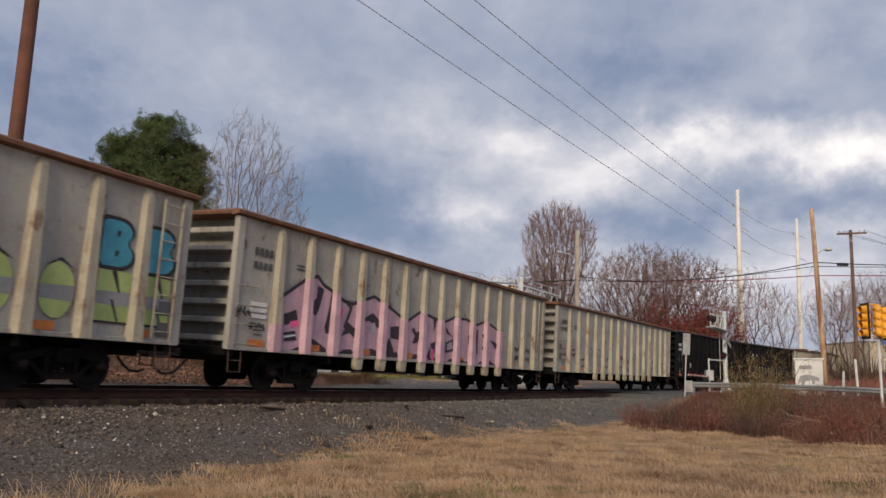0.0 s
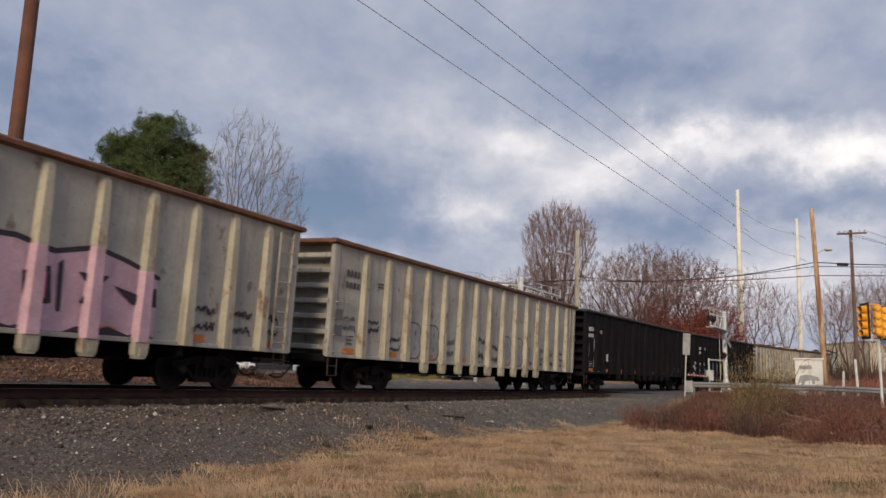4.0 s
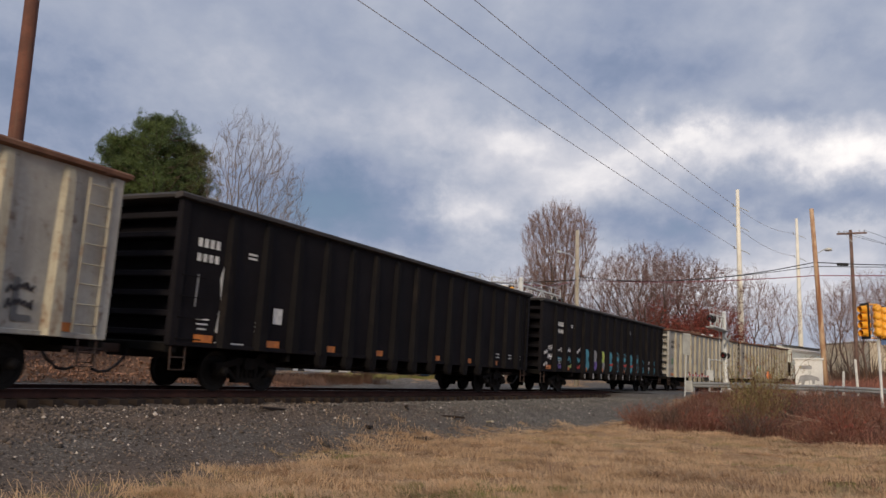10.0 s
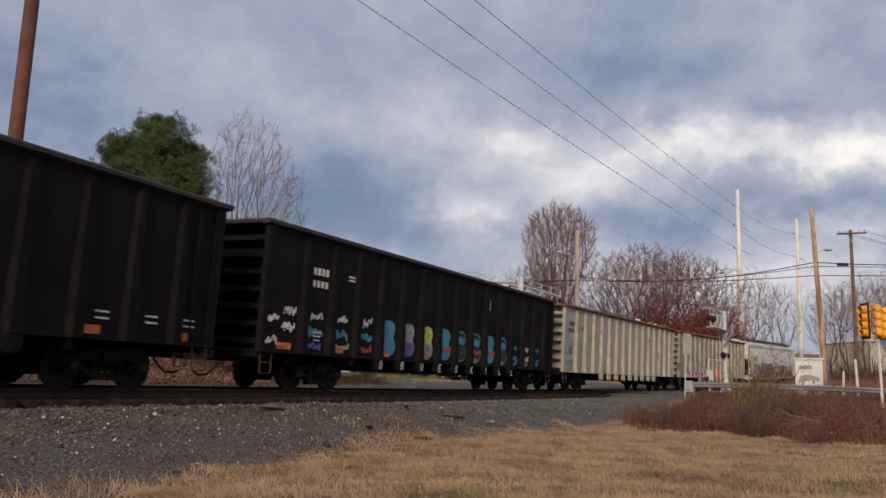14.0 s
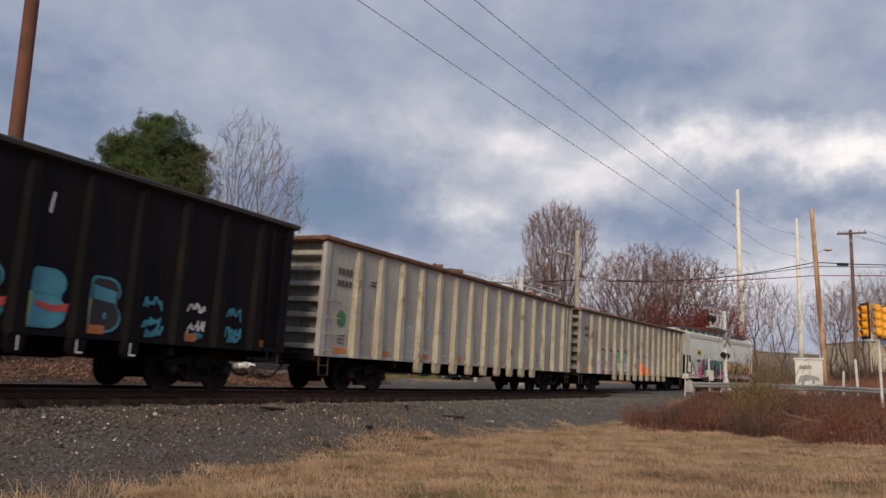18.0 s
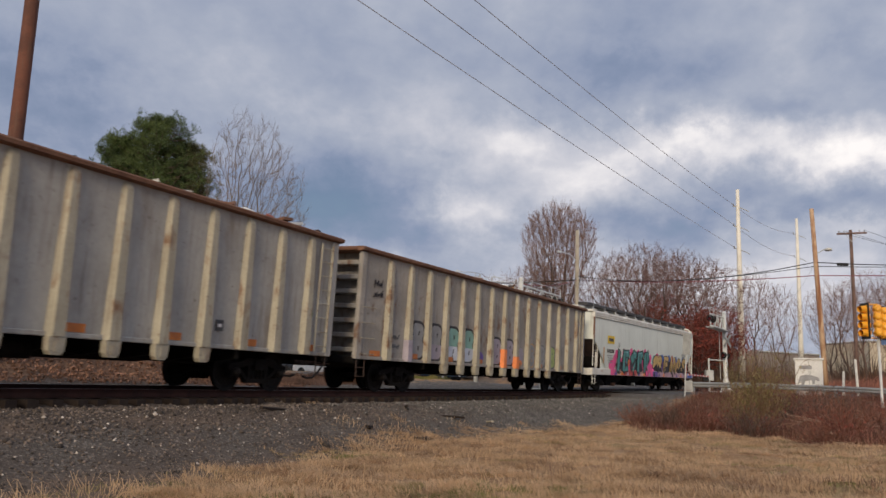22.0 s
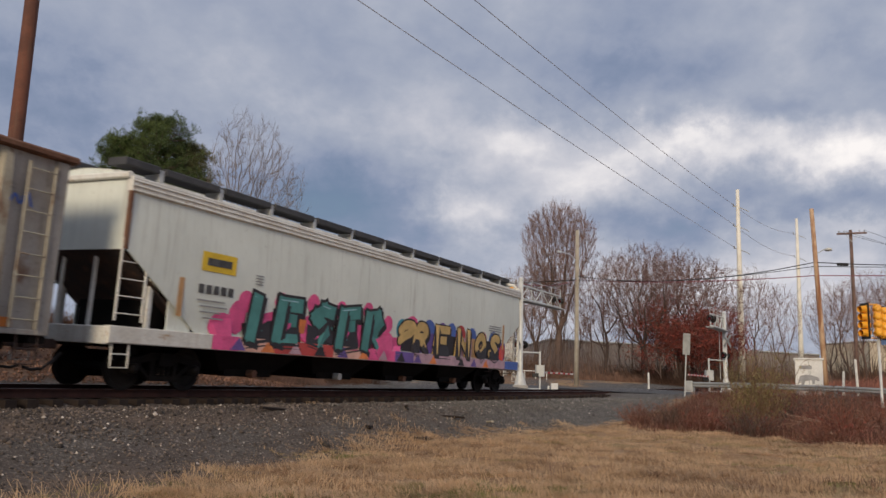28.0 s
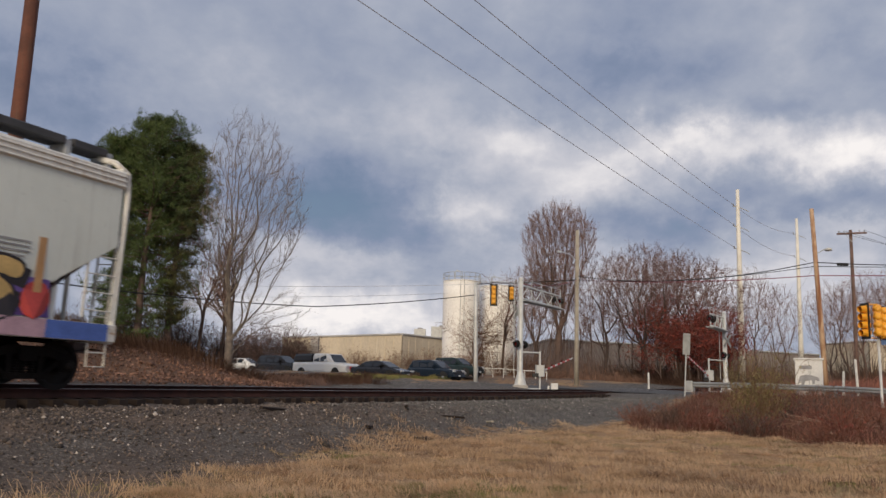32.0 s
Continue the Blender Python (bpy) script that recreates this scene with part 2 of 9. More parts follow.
# ---- materials ----
def material(name, base, second=None, scale=3.0, rough=0.7, metal=0.0, bump=0.0, bump_scale=40.0, wear=None, wear_scale=1.2, wear_at=0.6, wear_soft=0.08,
             streak=1.0, island=0.0, fine=0.12, spec=0.5, runs=0.0, run_color=(0.12, 0.075, 0.05), thin=0.0):
    """Paint or surface with two scales of variation, patchy wear of another colour, and fine relief.
    streak > 1 draws the wear out along z."""
    ma = bpy.data.materials.new(name)
    ma.use_nodes = True
    nt = ma.node_tree
    N, L = nt.nodes.new, nt.links.new
    bsdf = nt.nodes["Principled BSDF"]
    bsdf.inputs["Roughness"].default_value, bsdf.inputs["Metallic"].default_value = rough, metal
    bsdf.inputs["Specular IOR Level"].default_value = spec
    second = second or tuple(c * 0.72 for c in base)
    tc, oi = N("ShaderNodeTexCoord"), N("ShaderNodeObjectInfo")
    off = N("ShaderNodeVectorMath")
    off.operation = "MULTIPLY_ADD"
    comb = N("ShaderNodeCombineXYZ")
    for i in range(3):
        L(oi.outputs["Random"], comb.inputs[i])
    L(comb.outputs[0], off.inputs[0])
    off.inputs[1].default_value = (37.0, 53.0, 71.0)
    L(tc.outputs["Object"], off.inputs[2])

    def tex(sc, det=4, vec=None, ro=0.6):
        n = N("ShaderNodeTexNoise")
        n.inputs["Scale"].default_value, n.inputs["Detail"].default_value, n.inputs["Roughness"].default_value = sc, det, ro
        L(vec or off.outputs[0], n.inputs["Vector"])
        return n.outputs[0]

    def spread(val, lo, hi):
        n = N("ShaderNodeMapRange")
        n.interpolation_type = "SMOOTHSTEP"
        n.inputs["From Min"].default_value, n.inputs["From Max"].default_value = lo, hi
        L(val, n.inputs["Value"])
        return n.outputs["Result"]

    def mix(fac, a, b, mode="MIX"):
        n = N("ShaderNodeMixRGB")
        n.blend_type = mode
        for i, v in enumerate((fac, a, b)):
            if isinstance(v, (int, float)):
                n.inputs[i].default_value = v
            elif isinstance(v, tuple):
                n.inputs[i].default_value = (*v, 1)
            else:
                L(v, n.inputs[i])
        return n.outputs[0]

    col = mix(spread(tex(scale, 5), 0.33, 0.67), base, second)
    if fine > 0:
        g = N("ShaderNodeMapRange")
        g.inputs["From Min"].default_value, g.inputs["From Max"].default_value = 0.25, 0.75
        g.inputs["To Min"].default_value, g.inputs["To Max"].default_value = 1 - fine, 1 + fine
        L(tex(scale * 14, 3), g.inputs["Value"])
        col = mix(1.0, col, g.outputs["Result"], "MULTIPLY")
    if wear:
        vec = off.outputs[0]
        if streak != 1.0:
            mp = N("ShaderNodeMapping")
            mp.inputs["Scale"].default_value = (1, 1, 1 / streak)
            L(vec, mp.inputs[0])
            vec = mp.outputs[0]
        col = mix(spread(tex(wear_scale, 7, vec, 0.65), wear_at - wear_soft, wear_at + wear_soft), col, wear)
    if runs > 0:
        # rain-washed dirt: narrow upright streaks that come and go over the panel
        mp = N("ShaderNodeMapping")
        mp.inputs["Scale"].default_value = (1, 1, 0.06)
        L(off.outputs[0], mp.inputs[0])
        narrow = spread(tex(6.5, 5, mp.outputs[0], 0.7), 0.47, 0.70)
        mp2 = N("ShaderNodeMapping")
        mp2.inputs["Scale"].default_value = (1, 1, 0.35)
        L(off.outputs[0], mp2.inputs[0])
        col = mix(mix(1.0, mix(1.0, narrow, spread(tex(0.9, 3, mp2.outputs[0]), 0.35, 0.62), "MULTIPLY"), (runs, runs, runs), "MULTIPLY"), col, run_color)
        col = mix(mix(1.0, spread(tex(7.0, 6, None, 0.7), 0.60, 0.70), (runs, runs, runs), "MULTIPLY"), col, tuple(c * 0.7 for c in run_color))
    if island > 0:
        geo = N("ShaderNodeNewGeometry")
        r = N("ShaderNodeMapRange")
        r.inputs["To Min"].default_value, r.inputs["To Max"].default_value = 1 - island, 1 + island
        L(geo.outputs["Random Per Island"], r.inputs["Value"])
        col = mix(1.0, col, r.outputs["Result"], "MULTIPLY")
    L(col, bsdf.inputs["Base Color"])
    if thin > 0:
        # light comes through dry blades, needles and leaves
        tr, ms = N("ShaderNodeBsdfTranslucent"), N("ShaderNodeMixShader")
        L(col, tr.inputs["Color"])
        ms.inputs[0].default_value = thin
        L(bsdf.outputs[0], ms.inputs[1])
        L(tr.outputs[0], ms.inputs[2])
        L(ms.outputs[0], nt.nodes["Material Output"].inputs["Surface"])
    if bump > 0:
        b = N("ShaderNodeBump")
        b.inputs["Strength"].default_value, b.inputs["Distance"].default_value = min(1.0, bump), 0.02
        L(tex(bump_scale, 4), b.inputs["Height"])
        L(b.outputs[0], bsdf.inputs["Normal"])
    return ma


def glow_free_glass(name, color):
    ma = material(name, color, rough=0.06, scale=1.0, fine=0.0, spec=0.8)
    return ma


M = {}
M["cream_sheet"] = material("weathered_grey_paint", (0.395, 0.38, 0.345), (0.30, 0.287, 0.262), 0.7, 0.78, wear=(0.15, 0.105, 0.08), wear_scale=2.6, wear_at=0.64, wear_soft=0.07, streak=1.6, bump=0.2, bump_scale=5, fine=0.08, runs=0.5, run_color=(0.14, 0.10, 0.075))
# ribs: rusty grey paint, warm sunlight put into its colour as a cream tint
M["warm_lit_rib"] = material("warm_lit_rib_paint", (0.43, 0.395, 0.31), (0.34, 0.31, 0.24), 1.1, 0.72, wear=(0.19, 0.10, 0.055), wear_scale=2.4, wear_at=0.61, wear_soft=0.09, streak=1.8, bump=0.15, fine=0.1, runs=0.6)
M["grey_sheet"] = material("pale_grey_paint", (0.405, 0.395, 0.37), (0.325, 0.315, 0.295), 0.6, 0.75, wear=(0.23, 0.19, 0.16), wear_scale=1.2, wear_at=0.64, wear_soft=0.12, streak=3.5, bump=0.15, bump_scale=5, fine=0.08, runs=0.55, run_color=(0.15, 0.11, 0.085))
M["brown_sheet"] = material("stained_grey_paint", (0.355, 0.332, 0.305), (0.265, 0.245, 0.222), 0.9, 0.8, wear=(0.17, 0.095, 0.06), wear_scale=1.5, wear_at=0.60, wear_soft=0.07, streak=1.7, bump=0.2, bump_scale=5, fine=0.08, runs=0.45, run_color=(0.10, 0.07, 0.055))
M["black_sheet"] = material("faded_black_paint", (0.0085, 0.0074, 0.0095), (0.0125, 0.011, 0.0135), 0.8, 0.75, spec=0.10, wear=(0.018, 0.014, 0.013), wear_scale=1.2, wear_at=0.68, streak=3, bump=0.1, bump_scale=5, runs=0.4, run_color=(0.016, 0.0135, 0.0125))
M["black_rib"] = material("black_rib_paint", (0.0055, 0.0048, 0.0058), (0.0085, 0.0075, 0.0085), 1.0, 0.75, spec=0.10, wear=(0.016, 0.0125, 0.0115), wear_scale=1.6, wear_at=0.62, streak=2.5)
M["rust"] = material("rusty_steel", (0.125, 0.056, 0.034), (0.19, 0.095, 0.058), 2.2, 0.85, wear=(0.33, 0.26, 0.19), wear_scale=2.5, wear_at=0.68, bump=0.3)
M["dark_rust"] = material("dark_rusty_steel", (0.060, 0.034, 0.026), (0.035, 0.024, 0.022), 2.5, 0.85, wear=(0.12, 0.06, 0.04), wear_scale=3, wear_at=0.62, bump=0.3)
M["black_chord"] = material("black_chord_paint", (0.022, 0.021, 0.022), (0.04, 0.032, 0.03), 1.5, 0.65)
# trucks, underframes and wheels: near-black, with the shade below the cars in the colour
M["truck"] = material("shaded_cast_steel", (0.0045, 0.0035, 0.0033), (0.009, 0.0066, 0.0056), 3.0, 0.9, bump=0.25, spec=0.2)
M["under"] = material("shaded_underframe", (0.006, 0.0055, 0.005), (0.011, 0.009, 0.008), 2.0, 0.9, bump=0.2, spec=0.15)
M["wheel"] = material("shaded_wheel_steel", (0.0105, 0.0078, 0.0067), (0.006, 0.0048, 0.0043), 5.0, 0.75, spec=0.25)
M["hose"] = material("black_rubber", (0.02, 0.016, 0.016), scale=4, rough=0.6)
M["orange"] = material("orange_reflector", (0.60, 0.19, 0.03), (0.42, 0.125, 0.03), 6, 0.45)
M["white_letter"] = material("white_stencil_paint", (0.72, 0.72, 0.70), (0.5, 0.5, 0.5), 5, 0.7)
M["black_letter"] = material("black_stencil_paint", (0.045, 0.045, 0.05), (0.09, 0.09, 0.09), 5, 0.7)
M["hopper_white"] = material("pale_grey_hopper_paint", (0.74, 0.78, 0.725), (0.66, 0.70, 0.65), 0.35, 0.5, wear=(0.40, 0.385, 0.34), wear_scale=0.7, wear_at=0.70, streak=5, bump=0.03, bump_scale=2, fine=0.02, runs=0.3, run_color=(0.25, 0.23, 0.19))
M["hopper_trim"] = material("white_hopper_trim", (0.74, 0.74, 0.70), (0.60, 0.58, 0.53), 1.2, 0.55, wear=(0.40, 0.24, 0.11), wear_scale=2.2, wear_at=0.66, streak=0.35, runs=0.4, run_color=(0.30, 0.19, 0.10))
M["walkway"] = material("black_walkway_grating", (0.035, 0.036, 0.04), (0.055, 0.055, 0.06), 2, 0.7)
M["steel"] = material("rail_head_steel", (0.30, 0.29, 0.28), (0.22, 0.2, 0.19), 4, 0.35, metal=0.9)
M["rail_web"] = material("rusty_rail", (0.055, 0.024, 0.019), (0.032, 0.016, 0.014), 3, 0.85, bump=0.2, spec=0.2)
M["tie"] = material("creosoted_timber", (0.024, 0.017, 0.015), (0.040, 0.030, 0.026), 3, 0.9, bump=0.3, spec=0.2)
M["galv"] = material("galvanised_steel", (0.50, 0.51, 0.50), (0.40, 0.41, 0.41), 2.5, 0.5, metal=0.25)
M["silver"] = material("aluminium_paint", (0.62, 0.63, 0.62), (0.50, 0.51, 0.50), 2.0, 0.5, metal=0.1)
M["pole_white"] = material("pale_steel_pole", (0.80, 0.77, 0.69), (0.70, 0.67, 0.59), 0.8, 0.6)
M["pole_wood"] = material("brown_treated_pole", (0.165, 0.062, 0.038), (0.105, 0.042, 0.028), 1.5, 0.85, wear=(0.14, 0.075, 0.05), wear_scale=3, wear_at=0.62, streak=8, bump=0.3)
M["pole_tan"] = material("weathered_tan_pole", (0.55, 0.38, 0.24), (0.38, 0.22, 0.13), 1.5, 0.85, wear=(0.27, 0.12, 0.06), wear_scale=2.5, wear_at=0.55, streak=8, bump=0.3)
M["pole_grey"] = material("grey_weathered_pole", (0.42, 0.38, 0.31), (0.33, 0.29, 0.23), 1.5, 0.85, streak=6, bump=0.3)
M["pole_dark"] = material("dark_wood_pole", (0.17, 0.105, 0.085), (0.12, 0.075, 0.06), 1.5, 0.85, bump=0.3)
M["wire"] = material("black_cable", (0.018, 0.018, 0.02), scale=2, rough=0.6)
M["wire_grey"] = material("grey_conductor", (0.55, 0.55, 0.58), scale=2, rough=0.6)
M["wire_red"] = material("reddish_cable", (0.30, 0.055, 0.075), scale=2, rough=0.6)
M["bark"] = material("grey_bark", (0.20, 0.165, 0.135), (0.13, 0.105, 0.088), 4, 0.9, bump=0.5, bump_scale=25)
M["bark_brown"] = material("brown_bark", (0.145, 0.098, 0.08), (0.09, 0.062, 0.052), 4, 0.9, bump=0.4)
M["twig"] = material("brown_twigs", (0.255, 0.15, 0.118), (0.165, 0.098, 0.078), 2, 0.9, island=0.25)
M["twig_grey"] = material("grey_brown_twigs", (0.235, 0.185, 0.155), (0.16, 0.125, 0.105), 2, 0.9, island=0.25)
M["bark_dark"] = material("dark_oak_bark", (0.085, 0.058, 0.050), (0.052, 0.036, 0.032), 4, 0.9, bump=0.4)
M["twig_oak"] = material("reddish_oak_twigs", (0.20, 0.115, 0.095), (0.13, 0.075, 0.062), 2, 0.9, island=0.3)
M["needles"] = material("pine_needles", (0.105, 0.145, 0.040), (0.060, 0.092, 0.028), 0.6, 0.7, thin=0.2, island=0.5)
M["needles_brown"] = material("browned_pine_needles", (0.145, 0.135, 0.048), (0.085, 0.088, 0.034), 0.7, 0.75, island=0.4)
M["red_leaf"] = material("dry_red_oak_leaves", (0.27, 0.058, 0.040), (0.15, 0.036, 0.028), 0.8, 0.8, thin=0.2, island=0.6)
M["brush"] = material("dry_brown_brush", (0.27, 0.155, 0.10), (0.165, 0.092, 0.062), 0.5, 0.9, thin=0.25, island=0.4)
M["bramble"] = material("reddish_bramble_stems", (0.335, 0.138, 0.094), (0.18, 0.076, 0.054), 0.25, 0.85, thin=0.25, island=0.45)
M["bush_leaf"] = material("yellow_green_bush_leaves", (0.27, 0.235, 0.085), (0.2, 0.16, 0.06), 0.9, 0.8, island=0.4)
M["grass"] = material("dry_straw_grass", (0.64, 0.44, 0.265), (0.28, 0.165, 0.095), 1.1, 0.85, thin=0.45, island=0.10, wear=(0.25, 0.255, 0.085), wear_scale=0.28, wear_at=0.585, wear_soft=0.07)
M["pale_grass"] = material("bleached_grass_tufts", (0.76, 0.545, 0.345), (0.56, 0.38, 0.225), 0.8, 0.85, thin=0.45, island=0.10)
M["green_grass"] = material("green_grass_patches", (0.20, 0.23, 0.07), (0.33, 0.28, 0.10), 0.8, 0.85, thin=0.4, island=0.2)
M["dead_weed"] = material("dark_dead_weeds", (0.19, 0.105, 0.075), (0.12, 0.07, 0.05), 0.8, 0.9, island=0.3)
M["weed"] = material("brown_weeds", (0.21, 0.12, 0.072), (0.135, 0.077, 0.048), 0.5, 0.9, thin=0.25, island=0.4)
M["stone"] = material("grey_ballast_stones", (0.132, 0.104, 0.089), (0.088, 0.070, 0.060), 0.8, 0.9, island=0.75)
M["leaf_litter"] = material("fallen_leaves", (0.27, 0.145, 0.10), (0.15, 0.082, 0.058), 1.0, 0.85, island=0.4)
M["concrete"] = material("grey_concrete", (0.42, 0.40, 0.37), (0.33, 0.31, 0.29), 2, 0.85, bump=0.2)
M["guard"] = material("dull_galvanised_steel", (0.30, 0.315, 0.325), (0.24, 0.25, 0.26), 1.5, 0.55, metal=0.3)
M["tank"] = material("white_tank_paint", (0.90, 0.885, 0.85), (0.85, 0.83, 0.79), 0.25, 0.5, wear=(0.62, 0.57, 0.50), wear_scale=0.35, wear_at=0.74, streak=6)
M["beige_wall"] = material("beige_metal_cladding", (0.62, 0.54, 0.41), (0.55, 0.48, 0.37), 0.25, 0.7)
M["grey_wall"] = material("grey_block_wall", (0.30, 0.255, 0.23), (0.23, 0.20, 0.18), 0.3, 0.8)
M["roof"] = material("pale_roof", (0.5, 0.49, 0.47), scale=0.4, rough=0.8)
M["signal_yellow"] = material("signal_yellow_paint", (0.85, 0.40, 0.03), (0.72, 0.33, 0.03), 4, 0.45)
M["signal_black"] = material("matt_black_paint", (0.018, 0.018, 0.018), scale=4, rough=0.6)
M["red_lens"] = material("dark_red_lens", (0.12, 0.012, 0.012), scale=4, rough=0.2)
M["asphalt"] = material("worn_asphalt", (0.095, 0.093, 0.092), (0.07, 0.07, 0.072), 0.5, 0.9, bump=0.4, bump_scale=60)
M["box_grey"] = material("light_grey_cabinet_paint", (0.72, 0.72, 0.70), (0.62, 0.62, 0.61), 1.2, 0.5)
M["box_mark"] = material("grey_printed_mark", (0.33, 0.33, 0.34), scale=3, rough=0.6)
M["sign_back"] = material("bare_aluminium_sign_back", (0.34, 0.35, 0.34), scale=3, rough=0.5, metal=0.3)
M["tyre"] = material("tyre_rubber", (0.018, 0.018, 0.018), scale=4, rough=0.8)
M["alloy"] = material("alloy_rim", (0.5, 0.5, 0.52), scale=4, rough=0.35, metal=0.8)
M["car_glass"] = glow_free_glass("dark_car_glass", (0.012, 0.014, 0.018))
M["car_white"] = material("white_car_paint", (0.74, 0.74, 0.73), (0.7, 0.7, 0.69), 1, 0.25)
M["car_black"] = material("black_car_paint", (0.012, 0.012, 0.014), (0.016, 0.016, 0.018), 1, 0.2)
M["car_blue"] = material("dark_blue_car_paint", (0.010, 0.018, 0.030), (0.012, 0.02, 0.034), 1, 0.2)
M["car_green"] = material("dark_green_car_paint", (0.014, 0.028, 0.028), (0.018, 0.03, 0.03), 1, 0.2)
M["lamp_clear"] = material("clear_lamp_lens", (0.6, 0.6, 0.62), scale=4, rough=0.15)
M["red_plastic"] = material("red_plastic", (0.5, 0.02, 0.02), scale=4, rough=0.4)
M["white_plastic"] = material("white_plastic", (0.75, 0.74, 0.7), scale=4, rough=0.6)
PAINTS = dict(pink=(0.56, 0.36, 0.43), hot_pink=(0.85, 0.115, 0.32), black=(0.028, 0.024, 0.03), blue=(0.0704, 0.346, 0.474), green=(0.435, 0.538, 0.192), teal=(0.0832, 0.282, 0.269),
              white=(0.794, 0.768, 0.768), red=(0.538, 0.0704, 0.064), gold=(0.704, 0.486, 0.192), purple=(0.166, 0.102, 0.358), sky=(0.358, 0.589, 0.666), pale=(0.666, 0.704, 0.794), salmon=(0.794, 0.461, 0.371),
              royal=(0.0896, 0.166, 0.512), orange=(0.85, 0.256, 0.0768), yellow=(0.85, 0.576, 0.0384), plum=(0.026, 0.018, 0.030), grey=(0.12, 0.12, 0.125), tan=(0.538, 0.307, 0.141), lime=(0.512, 0.614, 0.128), dull=(0.307, 0.307, 0.314), ash=(0.32, 0.314, 0.314), mint=(0.256, 0.461, 0.397), mauve=(0.384, 0.339, 0.397), steel_blue=(0.0768, 0.301, 0.397))
for _k, _v in PAINTS.items():
    M["spray_" + _k] = material("spray_paint_" + _k, _v, tuple(c * 0.75 for c in _v), 1.6, 0.65)


# ---- ground ----
def ground_material():
    ma = bpy.data.materials.new("verge_ground")
    ma.use_nodes = True
    nt = ma.node_tree
    N, L = nt.nodes.new, nt.links.new
    bsdf = nt.nodes["Principled BSDF"]
    bsdf.inputs["Roughness"].default_value = 0.95
    bsdf.inputs["Specular IOR Level"].default_value = 0.2
    tc = N("ShaderNodeTexCoord")

    def tex(sc, det=5, ro=0.6):
        n = N("ShaderNodeTexNoise")
        n.inputs["Scale"].default_value, n.inputs["Detail"].default_value, n.inputs["Roughness"].default_value = sc, det, ro
        L(tc.outputs["Object"], n.inputs["Vector"])
        return n.outputs[0]

    def ramp(val, stops):
        r = N("ShaderNodeValToRGB")
        L(val, r.inputs[0])
        el = r.color_ramp.elements
        while len(el) < len(stops):
            el.new(0.5)
        for e, (pos, col) in zip(el, stops):
            e.position, e.color = pos, (*col, 1)
        return r.outputs[0]

    def mix(fac, a, b, mode="MIX"):
        n = N("ShaderNodeMixRGB")
        n.blend_type = mode
        for i, v in enumerate((fac, a, b)):
            if isinstance(v, (int, float)):
                n.inputs[i].default_value = v
            else:
                L(v, n.inputs[i])
        return n.outputs[0]

    def attr(name):
        n = N("ShaderNodeAttribute")
        n.attribute_name = name
        return n.outputs["Fac"]

    vor = N("ShaderNodeTexVoronoi")
    vor.inputs["Scale"].default_value = 26.0
    L(tc.outputs["Object"], vor.inputs["Vector"])
    speck = N("ShaderNodeSeparateColor")
    L(vor.outputs["Color"], speck.inputs[0])
    gravel = mix(0.55, ramp(tex(1.1), [(0.3, (0.074, 0.057, 0.048)), (0.7, (0.142, 0.111, 0.094))]), ramp(speck.outputs[0], [(0.0, (0.040, 0.035, 0.033)), (0.75, (0.128, 0.108, 0.097)), (0.93, (0.17, 0.145, 0.13)), (1.0, (0.48, 0.43, 0.39))]))
    straw = mix(0.5, ramp(tex(1.5, 4), [(0.36, (0.15, 0.088, 0.052)), (0.62, (0.42, 0.28, 0.16))]), ramp(tex(14, 6), [(0.3, (0.27, 0.165, 0.092)), (0.7, (0.47, 0.30, 0.17))]))
    straw = mix(ramp(tex(0.24, 3), [(0.57, (0, 0, 0)), (0.70, (0.6, 0.6, 0.6))]), straw, ramp(tex(9), [(0.3, (0.12, 0.13, 0.045)), (0.7, (0.25, 0.25, 0.09))]))
    soil = mix(0.5, ramp(tex(1.2), [(0.3, (0.12, 0.072, 0.050)), (0.7, (0.20, 0.125, 0.088))]), ramp(tex(11, 6), [(0.3, (0.07, 0.042, 0.031)), (0.7, (0.28, 0.17, 0.115))]))
    blue = mix(0.3, ramp(speck.outputs[1], [(0.0, (0.062, 0.060, 0.058)), (0.8, (0.150, 0.144, 0.134)), (1.0, (0.40, 0.37, 0.34))]), gravel)
    gravel = mix(attr("bluestone"), gravel, blue)
    lane = ramp(tex(5, 6, 0.7), [(0.3, (0.115, 0.085, 0.069)), (0.55, (0.18, 0.135, 0.109)), (0.72, (0.26, 0.19, 0.135))])
    gravel = mix(attr("dirt"), gravel, lane)
    # clumped edges: the grass gives way in tufts
    ragged = N("ShaderNodeMapRange")
    ragged.interpolation_type = "SMOOTHSTEP"
    ragged.inputs["From Min"].default_value, ragged.inputs["From Max"].default_value = -0.12, 0.12
    m1 = N("ShaderNodeMath")
    m1.operation = "SUBTRACT"
    L(attr("straw"), m1.inputs[0])
    L(ramp(tex(3.2, 6, 0.65), [(0.34, (0.08, 0.08, 0.08)), (0.66, (0.92, 0.92, 0.92))]), m1.inputs[1])
    L(m1.outputs[0], ragged.inputs["Value"])
    col = mix(ragged.outputs[0], gravel, straw)
    col = mix(attr("soil"), col, soil)
    L(col, bsdf.inputs["Base Color"])
    b = N("ShaderNodeBump")
    b.inputs["Strength"].default_value, b.inputs["Distance"].default_value = 0.8, 0.03
    L(mix(0.5, tex(38, 3), vor.outputs["Distance"]), b.inputs["Height"])
    L(b.outputs[0], bsdf.inputs["Normal"])
    return ma


M["ground"] = ground_material()


